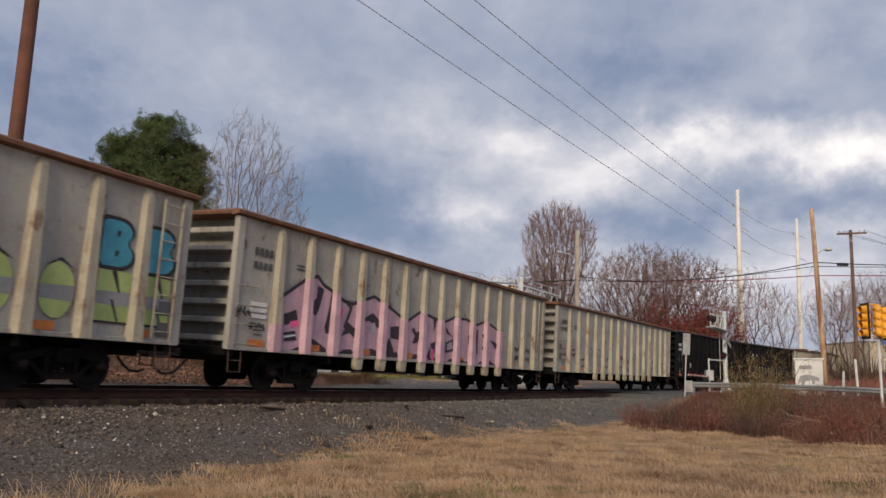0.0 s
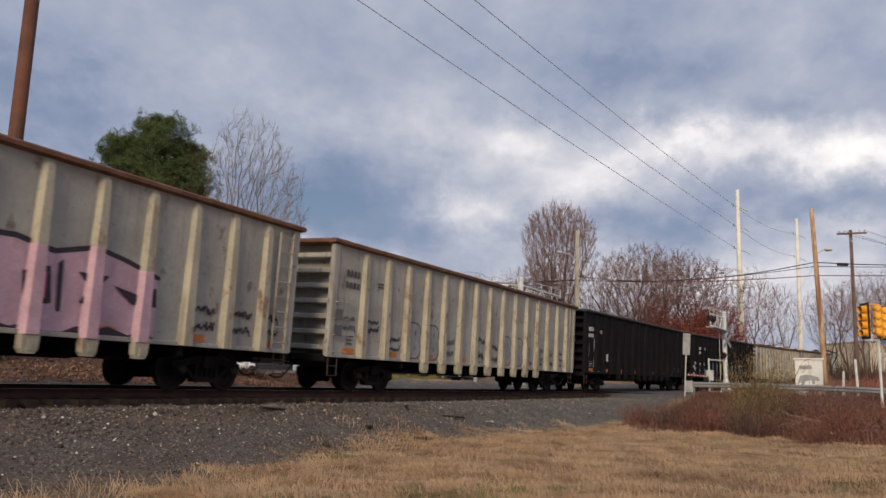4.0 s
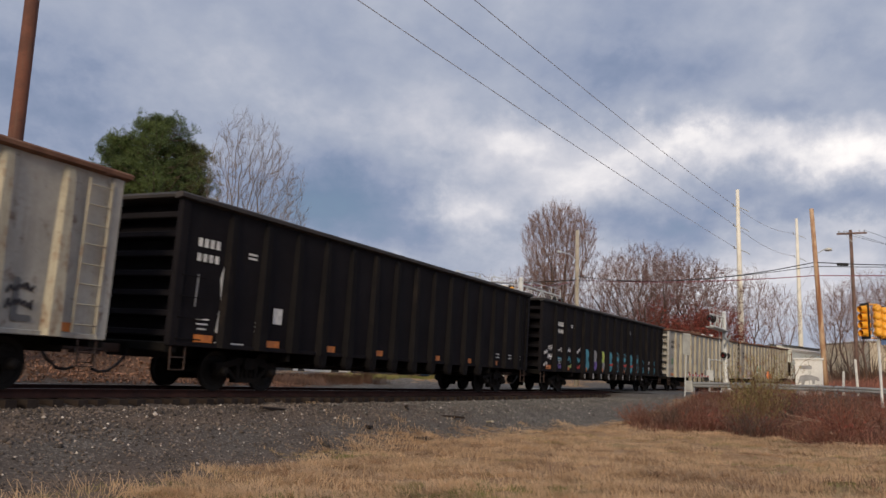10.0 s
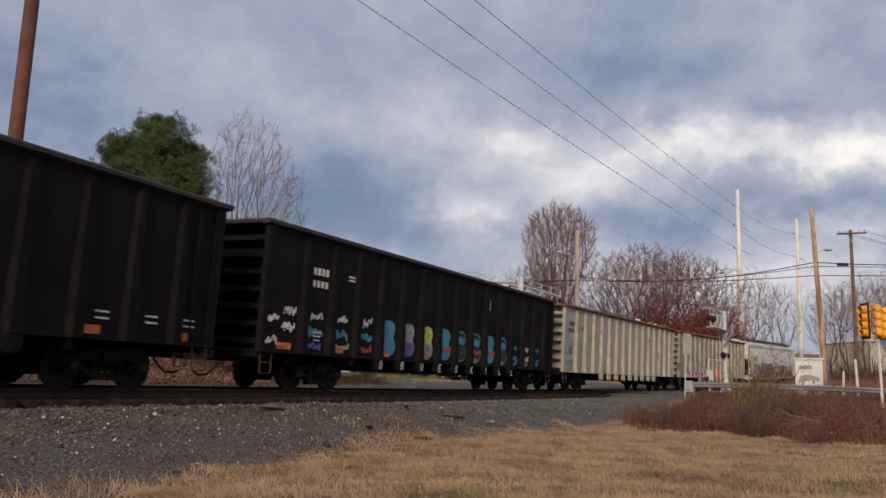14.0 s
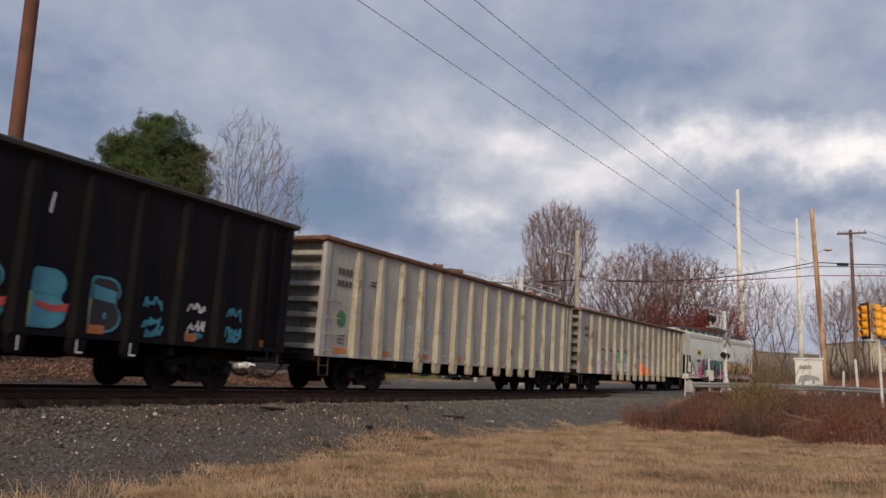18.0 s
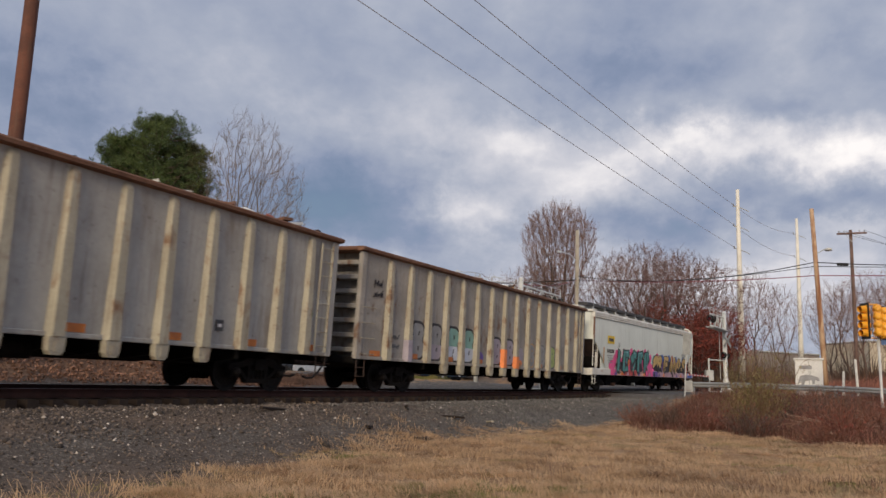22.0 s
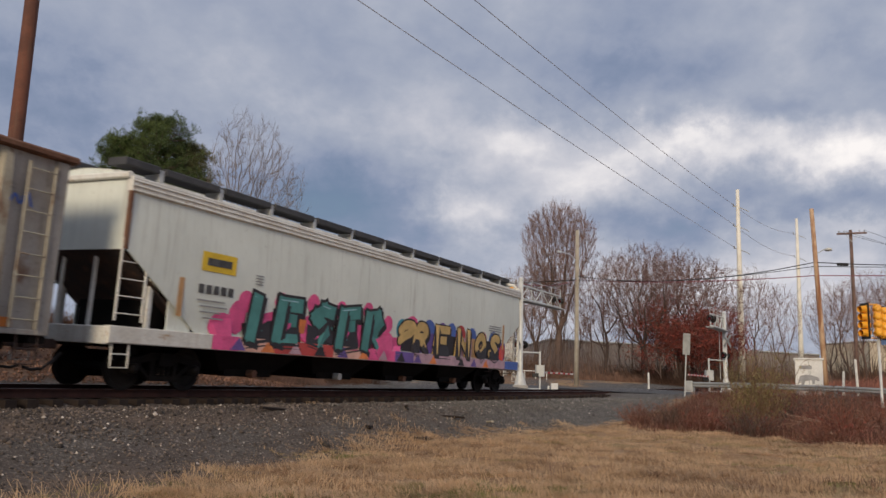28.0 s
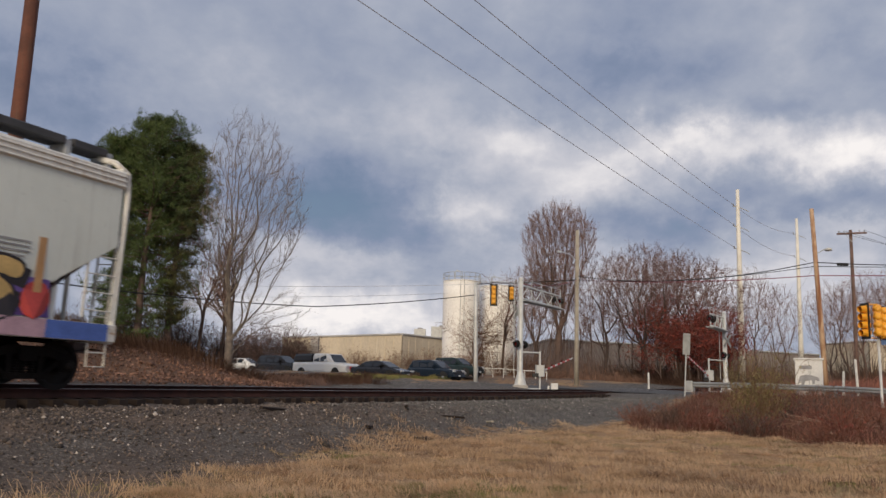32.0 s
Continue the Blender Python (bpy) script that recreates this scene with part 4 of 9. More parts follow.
GLYPHS = {
    "1": [[(0.5, 0), (0.5, 1), (0.25, 0.8)]], "2": [[(0.0, 0.72), (0.3, 1.0), (0.95, 0.98), (0.9, 0.7), (0.35, 0.5), (0.05, 0.28)]], "3": [[(0.05, 0.95), (0.6, 1), (0.9, 0.78), (0.45, 0.54), (0.92, 0.3), (0.6, 0), (0.05, 0.05)]],
    "8": [[(0.5, 0.54), (0.12, 0.76), (0.5, 1), (0.88, 0.76), (0.5, 0.54), (0.06, 0.26), (0.5, 0), (0.94, 0.26), (0.5, 0.54)]],
    "9": [[(0.85, 0.62), (0.4, 0.5), (0.12, 0.75), (0.5, 1), (0.88, 0.75), (0.8, 0.3), (0.3, 0)]],
    "B": [[(0.1, 0), (0.1, 1), (0.65, 1), (0.88, 0.78), (0.6, 0.54), (0.15, 0.54)], [(0.6, 0.54), (0.95, 0.28), (0.65, 0), (0.1, 0)]],
    "C": [[(0.9, 0.9), (0.5, 1), (0.1, 0.7), (0.1, 0.3), (0.5, 0), (0.9, 0.1)]], "D": [[(0.1, 0), (0.1, 1), (0.6, 0.95), (0.92, 0.5), (0.6, 0.05), (0.1, 0)]],
    "E": [[(0.9, 1), (0.1, 1), (0.1, 0), (0.9, 0)], [(0.1, 0.5), (0.75, 0.5)]], "I": [[(0.5, 0), (0.5, 1)]], "J": [[(0.7, 1), (0.7, 0.2), (0.4, 0), (0.1, 0.25)]],
    "K": [[(0.1, 0), (0.1, 1)], [(0.9, 1), (0.15, 0.5), (0.9, 0)]], "L": [[(0.15, 1), (0.15, 0), (0.9, 0)]], "M": [[(0.05, 0), (0.15, 1), (0.5, 0.35), (0.85, 1), (0.95, 0)]],
    "N": [[(0.1, 0), (0.1, 1), (0.9, 0), (0.9, 1)]], "O": [[(0.5, 0), (0.1, 0.3), (0.1, 0.7), (0.5, 1), (0.9, 0.7), (0.9, 0.3), (0.5, 0)]],
    "P": [[(0.1, 0), (0.1, 1), (0.7, 1), (0.9, 0.75), (0.7, 0.5), (0.1, 0.5)]], "R": [[(0.1, 0), (0.1, 1), (0.7, 1), (0.9, 0.75), (0.7, 0.5), (0.1, 0.5)], [(0.45, 0.5), (0.92, 0)]],
    "S": [[(0.9, 0.88), (0.5, 1), (0.12, 0.78), (0.5, 0.52), (0.9, 0.25), (0.5, 0), (0.1, 0.12)]], "T": [[(0.05, 1), (0.95, 1)], [(0.5, 1), (0.5, 0)]],
    "U": [[(0.1, 1), (0.1, 0.25), (0.5, 0), (0.9, 0.25), (0.9, 1)]], "W": [[(0.02, 1), (0.22, 0), (0.5, 0.65), (0.78, 0), (0.98, 1)]],
    "~": [[(0, 0.2), (0.3, 0.7), (0.55, 0.15), (1, 0.8)], [(0.1, 0.9), (0.7, 0.95)]], ".": [[(0.35, 0.1), (0.65, 0.1)]],
}


def glyph(ch):
    """Strokes of a character, rounded where it is round."""
    lines = GLYPHS[ch]
    if ch not in "2389BCDOPRSUJ~":
        return lines
    out = []
    for ln in lines:
        for _ in range(2):
            q = [ln[0]]
            for a, b in zip(ln, ln[1:]):
                q += [(a[0] * 0.75 + b[0] * 0.25, a[1] * 0.75 + b[1] * 0.25), (a[0] * 0.25 + b[0] * 0.75, a[1] * 0.25 + b[1] * 0.75)]
            ln = q + [ln[-1]]
        out.append(ln)
    return out


def stroke_shape(lines, thick, y):
    """Flat ribbons along polylines, round at the joints."""
    sh = Shape()
    for k, (pts, t) in enumerate((p, thick) for p in lines):
        for i, (a, b) in enumerate(zip(pts, pts[1:])):
            d = Vector((b[0] - a[0], b[1] - a[1]))
            if d.length < 1e-6:
                continue
            n = Vector((-d.y, d.x)).normalized() * t / 2
            yy = y - 0.0004 * (i % 3) - 0.0002 * k
            sh.add([(a[0] - n.x, yy, a[1] - n.y), (b[0] - n.x, yy, b[1] - n.y), (b[0] + n.x, yy, b[1] + n.y), (a[0] + n.x, yy, a[1] + n.y)], [(0, 1, 2, 3)])
        for j, p in enumerate(pts):
            yy = y - 0.0015 - 0.0004 * (j % 3) - 0.0002 * k
            sh.add([(p[0] + math.cos(q * 0.6283) * t / 2, yy, p[1] + math.sin(q * 0.6283) * t / 2) for q in range(10)], [tuple(range(10))])
    return sh


def block_shape(lines, thick, y, shift=(0.0, 0.0)):
    """Flat bars with square ends along polylines."""
    sh = Shape()
    for k, pts in enumerate(lines):
        for i, (a, b) in enumerate(zip(pts, pts[1:])):
            d = Vector((b[0] - a[0], b[1] - a[1]))
            if d.length < 1e-6:
                continue
            d.normalize()
            n, e = Vector((-d.y, d.x)) * thick / 2, d * thick / 2
            yy = y - 0.0005 * (i % 4) - 0.0002 * k
            q = [(a[0] - e.x - n.x, a[1] - e.y - n.y), (b[0] + e.x - n.x, b[1] + e.y - n.y), (b[0] + e.x + n.x, b[1] + e.y + n.y), (a[0] - e.x + n.x, a[1] - e.y + n.y)]
            sh.add([(u + shift[0], yy, v + shift[1]) for u, v in q], [(0, 1, 2, 3)])
    return sh


def graffiti(car, text, x0, z0, w, h, step, fill, edge, thick=0.2, rim=0.1, y=SIDE_Y, lean=0.0, seed=1, clear=True, alt=None):
    """Sprayed characters, each an outline and a fill on the side sheet. Where a rib would cover one, it is moved aside."""
    r = random.Random(seed)
    x = x0
    for i, ch in enumerate(text):
        if ch != " ":
            hh, zz = h * r.uniform(0.92, 1.08), z0 + r.uniform(-0.05, 0.05) * h
            lines = [[(x + px * w + lean * pz * hh, zz + pz * hh) for px, pz in ln] for ln in glyph(ch)]
            f = alt if alt and i % 2 else fill
            if edge:
                part("graffiti_outline", stroke_shape(lines, thick + rim, y), M["spray_" + edge], car)
            if f:
                part("graffiti_letter", stroke_shape(lines, thick, y - 0.005), M["spray_" + f], car)
        x += step


def blob(car, color, cx, cz, rx, rz, y=SIDE_Y, name="graffiti_patch", n=26, seed=0, ragged=0.03):
    r = random.Random(seed)
    pts = [(cx + math.cos(6.2832 * i / n) * rx * r.uniform(1 - ragged, 1 + ragged), cz + math.sin(6.2832 * i / n) * rz * r.uniform(1 - ragged, 1 + ragged)) for i in range(n)]
    return part(name, Shape().add([(a, y, b) for a, b in pts], [tuple(range(n))]), M["spray_" + color], car)


def panel(car, color, pts, y=SIDE_Y, name="graffiti_patch"):
    return part(name, Shape().add([(a, y, b) for a, b in pts], [tuple(range(len(pts)))]), M["spray_" + color], car)


def reporting_bars(car, ink, x=-9.35, z=3.45):
    """Unreadable stencilled marks, as bars of their size."""
    for j, (dz, wd) in enumerate(((0.0, 0.62), (-0.34, 0.70))):
        for i in range(4):
            plate(car, "lettering_bar", ink, x - 0.25 + i * 0.19, z + dz, 0.12, 0.2 if j == 0 else 0.18)
    for i in range(3):
        plate(car, "lettering_bar", ink, x + 0.05, 1.62 - i * 0.11, 0.4 - 0.06 * i, 0.035)
        plate(car, "lettering_bar", ink, x + 2.0, 1.70 - i * 0.12, 0.3, 0.03)
    for i in range(2):
        plate(car, "lettering_bar", ink, x + 1.55, 3.32 - i * 0.10, 0.32, 0.05)


CARS = {}


def make_train():
    pale = "grey ribbed gondola car, rusty top edge"
    CARS["a"] = gondola(pale + ", blue and green graffiti", M["cream_sheet"], M["warm_lit_rib"], M["rust"], 11)
    CARS["b"] = gondola(pale + ", large pink graffiti", M["cream_sheet"], M["warm_lit_rib"], M["rust"], 12)
    CARS["c"] = gondola(pale + ", black tags and numerals", M["cream_sheet"], M["warm_lit_rib"], M["rust"], 13)
    CARS["d"] = gondola("black ribbed gondola car with a white square", M["black_sheet"], M["black_rib"], M["black_chord"], 14)
    CARS["e"] = gondola("black ribbed gondola car with turquoise and white graffiti", M["black_sheet"], M["black_rib"], M["black_chord"], 15)
    CARS["f"] = gondola("clean pale grey gondola car heaped with scrap", M["grey_sheet"], M["warm_lit_rib"], M["rust"], 16)
    CARS["g"] = gondola("stained grey gondola car with rows of rounded graffiti", M["brown_sheet"], M["warm_lit_rib"], M["rust"], 17)
    CARS["h"] = hopper_car()


def bar_row(a, b, z0, z1):
    return [(a, z0), (b, z0), (b, z1), (a, z1)]


def hopper_car():
    car = thing("covered_hopper_car", "pale grey covered hopper car with colourful graffiti", "freight car", group="cars of the freight train")
    wht, trim = M["hopper_white"], M["hopper_trim"]

    def belly(z):
        return 1.50 + 0.075 * math.sin(math.pi * (z - 1.2) / 3.2)

    def low(x):
        return 1.28 if abs(x) < 8.25 else 1.28 + (abs(x) - 8.25) * (2.85 - 1.28) / ((10.72 if x > 0 else 10.47) - 8.25)

    xs = list(np.linspace(-10.47, -8.25, 8)) + list(np.linspace(-7.8, 7.8, 36)) + list(np.linspace(8.25, 10.72, 8))
    for side in (-1, 1):
        sh, k = Shape(), 12
        v = []
        for x in xs:
            for j in range(k + 1):
                z = low(x) + (4.12 - low(x)) * j / k
                v.append((x, side * belly(z), z))
        v += [(x, y - side * 0.04, z) for x, y, z in v]
        n = len(xs) * (k + 1)
        f = []
        for i in range(len(xs) - 1):
            for j in range(k):
                q = (i * (k + 1) + j, i * (k + 1) + j + 1, (i + 1) * (k + 1) + j + 1, (i + 1) * (k + 1) + j)
                f += [q, tuple(t + n for t in q[::-1])]
        part("side_wall", sh.add(v, f), wht, car, rounded=True)
        turn = pose(0, 0, 0, 0, 0, 0 if side < 0 else 180)
        lo, hi = (-10.5, 10.75) if side < 0 else (-10.75, 10.5)
        part("eave_panel", Shape().bevel_box(lo, hi, -1.575, -1.42, 4.04, 4.37, 0.03, "x"), trim, car, m=turn)
        for z0 in (4.05, 4.15, 4.25):
            part("eave_ridge", Shape().bevel_box(lo, hi, -1.60, -1.56, z0, z0 + 0.045, 0.015, "x"), trim, car, m=turn)
        part("side_sill", Shape().bevel_box(lo - 0.16, hi + 0.16, -1.60, -1.44, 0.95, 1.30, 0.02, "x"), trim, car, m=turn)
        for k in (-1, 1):
            if k > 0:
                part("corner_post", Shape().tube([(10.87, -1.50, 0.95), (10.87, -1.52, 3.9), (10.85, -1.48, 4.35), (10.71, -1.25, 4.58), (10.61, -0.9, 4.66)], 0.065, 8), trim, car, "bent white corner pipe", m=turn if side < 0 else Matrix.Diagonal((1, -1, 1, 1)))
            else:
                part("corner_strip", Shape().bevel_box(-0.05, 0.05, -0.04, 0.04, 2.85, 4.05, 0.01, "z"), M["rust"], car, "rust-streaked corner edge", m=pose(-10.49, side * 1.55, 0))
            part("ladder", shared("hopper_ladder", lambda: ladder_shape(5, 1.55, 2.95, 0.34), trim), None, car, m=turn @ pose(k * 10.2 + (0.25 if k * side < 0 else 0), -1.46, 0))
            part("step", shared("hopper_step", stirrup_shape, trim), None, car, m=turn @ pose(k * 10.3 + (0.25 if k * side < 0 else 0), -1.52, 0))
            part("end_column", Shape().bevel_box(-0.06, 0.06, -0.05, 0.05, 1.3, 2.9, 0.015, "z"), trim, car, m=turn @ pose(k * 9.55, -1.36, 0))
            part("bay_panel", Shape().box(-0.35, 0.35, -0.03, 0.0, 1.30, 2.02), wht, car, m=turn @ pose(k * 8.75, -1.44, 0))
    # roof with a low arch
    sh, k, v, f = Shape(), 12, [], []
    for x in (-10.49, 10.74):
        for j in range(k + 1):
            a = -1 + 2 * j / k
            v.append((x, a * 1.52, 4.36 + 0.26 * (1 - a * a)))
    for j in range(k):
        f.append((j, j + 1, j + k + 2, j + k + 1))
    part("roof", sh.add(v, f), trim, car, rounded=True)
    for k in (-1, 1):
        m = pose(0.25, 0, 0) if k > 0 else pose(0, 0, 0, 0, 0, 180)
        ring = [(-1.52, 2.85), (1.52, 2.85), (1.55, 3.5), (1.52, 4.36), (0.8, 4.56), (0, 4.62), (-0.8, 4.56), (-1.52, 4.36), (-1.55, 3.5)]
        part("end_wall", Shape().prism(ring, "x", 10.39, 10.47), wht, car, m=m)
        part("end_cap", Shape().bevel_box(10.45, 10.57, -1.5, 1.5, 4.32, 4.46, 0.03, "y"), trim, car, m=m)
        # dark rust colour on the slope sheet stands for shade under the car's end
        part("slope_sheet", Shape().prism([(10.47, 2.85), (10.41, 2.85), (8.15, 1.15), (8.25, 1.15)], "y", -1.44, 1.44), M["dark_rust"], car, m=m)
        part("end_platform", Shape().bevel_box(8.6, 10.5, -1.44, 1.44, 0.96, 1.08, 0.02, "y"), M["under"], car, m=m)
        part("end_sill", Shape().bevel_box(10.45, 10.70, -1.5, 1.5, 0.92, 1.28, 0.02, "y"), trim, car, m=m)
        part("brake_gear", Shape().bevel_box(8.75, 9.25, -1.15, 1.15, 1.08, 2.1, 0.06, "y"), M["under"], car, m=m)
        for y in (-0.5, 0.5):
            part("end_brace", Shape().tube([(10.3, y, 1.2), (10.28, y, 2.85)], 0.05, 6), trim, car, m=m)
        part("end_ladder", ladder_shape(9, 1.45, 4.3, 0.22), trim, car, m=m @ pose(10.57, -1.1, 0, 0, 0, 90))
    # raised walkway and its brackets
    stops = [-10.4] + [-9.26 + i * 1.9 for i in range(11)] + [10.75]
    for y in (-0.78, 0.78):
        for a, b in zip(stops, stops[1:]):
            part("walkway", Shape().bevel_box(a + 0.10, b - 0.10, y - 0.28, y + 0.28, 4.70, 4.86, 0.02, "x"), M["walkway"], car)
            part("walkway_bracket", Shape().bevel_box(b - 0.07, b + 0.07, y - 0.24, y + 0.24, 4.46, 4.80, 0.01, "z"), M["galv"], car)
    part("hatch_trough", Shape().bevel_box(-9.8, 9.8, -0.3, 0.3, 4.58, 4.74, 0.03, "x"), M["hopper_trim"], car)
    # outlets
    for x in (-5.7, -1.9, 1.9, 5.7):
        ho = part("hopper_bay", Shape().add([(-1.85, -1.4, 1.1), (1.85, -1.4, 1.1), (1.85, 1.4, 1.1), (-1.85, 1.4, 1.1), (-1.0, -0.9, 0.46), (1.0, -0.9, 0.46), (1.0, 0.9, 0.46), (-1.0, 0.9, 0.46)],
                         [(0, 1, 5, 4), (1, 2, 6, 5), (2, 3, 7, 6), (3, 0, 4, 7), (4, 5, 6, 7)]), M["under"], car, m=pose(x, 0, 0))
        part("outlet_gate", Shape().bevel_box(-0.9, 0.9, -0.95, 0.95, 0.34, 0.52, 0.05, "y"), M["under"], ho)
        part("outlet_tube", Shape().lathe([(0.10, -1.15), (0.10, 1.15)], 14, pose(0, 0, 0.42, 90, 0, 0)), M["galv" if x == -1.9 else "rust"], ho, "outlet tube end")
    part("centre_sill", Shape().bevel_box(-10.5, 10.5, -0.33, 0.33, 0.86, 1.1, 0.02, "x"), M["under"], car)
    add_running_gear(car, 10.75, (-8.65, 9.4))
    plate(car, "logo_panel", M["spray_yellow"], -7.78, 2.93, 1.12, 0.44, -1.585, "yellow rectangular owner's plate")
    plate(car, "logo_bar", M["black_letter"], -7.78, 2.93, 0.80, 0.17, -1.593)
    for i in range(5):
        plate(car, "lettering_bar", M["black_letter"], -8.28 + i * 0.24, 2.30, 0.17, 0.20, -1.575)
    for i in range(4):
        plate(car, "lettering_bar", M["spray_dull"], -7.95 + 0.1 * (i % 2), 2.04 - i * 0.13, 0.9 - 0.25 * (i > 1), 0.035, -1.588)
    for i in range(4):
        plate(car, "lettering_bar", M["spray_dull"], -6.35, 2.82 - i * 0.07, 0.28, 0.025, -1.588)
        plate(car, "lettering_bar", M["spray_dull"], 8.2, 2.62 - i * 0.09, 1.2 - 0.2 * (i > 2), 0.035, -1.583)
    plate(car, "tan_stripe", M["spray_tan"], -8.88, 2.05, 0.15, 0.85, -1.57)
    plate(car, "tan_stripe", M["spray_tan"], 9.05, 2.25, 0.16, 1.0, -1.575)
    return car


make_train()


# ---- paint and lettering on the cars ----
BAYS = [x + PITCH / 2 for x in RIBS[:-1]]


def rib_paint(car, color, x, top):
    """Spray paint carried over a rib's faces."""
    v = []
    for z in (1.005, top):
        k = (z - 1.0) / 2.8
        b, fc, d = 0.207 - 0.06 * k, 0.137 - 0.05 * k, 0.180 - 0.06 * k
        v += [(-b, 0, z), (-fc, -d, z), (fc, -d, z), (b, 0, z)]
    f = [(j, j + 1, j + 5, j + 4) for j in range(3)]
    part("graffiti_on_rib", Shape().add(v, f), M["spray_" + color], car, m=pose(x, -1.469, 0))


def tag(car, x, z, w, h, color="black", seed=0, y=SIDE_Y, bold=0.06):
    """A quick illegible scrawl: two rows of crabbed, uneven handwriting."""
    r = random.Random(seed)
    rows = 2 if h > 0.5 else 1
    for k in range(rows):
        z0, hh = z + h * (1 - (k + 1) / rows), h * 0.86 / rows
        pts, u = [], 0.0
        while u < 1.0:
            pts.append((x + w * u + hh * 0.12 * r.uniform(-1, 1), z0 + hh * (r.uniform(0.55, 1.0) if len(pts) % 2 else r.uniform(0.0, 0.4))))
            u += r.uniform(0.02, 0.16)
        for _ in range(2):
            pts = [pts[0]] + [(p[0] * f + q[0] * (1 - f), p[1] * f + q[1] * (1 - f)) for p, q in zip(pts, pts[1:]) for f in (0.75, 0.25)] + [pts[-1]]
        part("graffiti_tag", stroke_shape([pts], bold * 0.8, y - 0.002 * k), M["spray_" + color], car)


def bubble(car, ch, x, z, w, h, fill, low="", edge="black", rim=0.07, y=SIDE_Y):
    """Fat round-shouldered sprayed B, R or S: outline, fill, a paler foot and two slits."""
    def arc(cx, cz, rx, rz, a0, a1):
        return [(cx + rx * math.cos(radians(a0 + (a1 - a0) * i / 8)), cz + rz * math.sin(radians(a0 + (a1 - a0) * i / 8))) for i in range(9)]
    if ch == "R":
        pts = [(0.0, 0.0), (0.34, 0.0), (0.42, 0.22), (0.58, 0.0), (1.0, 0.02), (0.86, 0.44)] + arc(0.55, 0.72, 0.42, 0.28, -38, 90) + [(0.1, 1.0), (0.0, 0.92)]
    else:
        pts = [(0.0, 0.06), (0.1, 0.0)] + arc(0.54, 0.27, 0.46, 0.27, -90, 52) + arc(0.50, 0.75, 0.42, 0.25, -42, 90) + [(0.1, 1.0), (0.0, 0.94)]
    mid = (0.47, 0.5)
    grown = [(p + (p - mid[0]) / 0.5 * rim / w, q + (q - mid[1]) / 0.5 * rim / h) for p, q in pts]
    put = lambda ps, yy, col, name: panel(car, col, [(x + (p - 0.5) * w, z + q * h) for p, q in ps], yy, name)
    put(grown, y - 0.001, edge, "graffiti_outline")
    if fill:
        put(pts, y - 0.005, fill, "graffiti_letter")
    if low:
        put([q for q in pts if q[1] <= 0.45] + [(0.0, 0.44)], y - 0.008, low, "graffiti_letter")
    for cz in (0.28, 0.72):
        put([(0.42, cz - 0.06), (0.52, cz - 0.06), (0.54, cz + 0.07), (0.44, cz + 0.07)], y - 0.011, edge, "graffiti_slit")


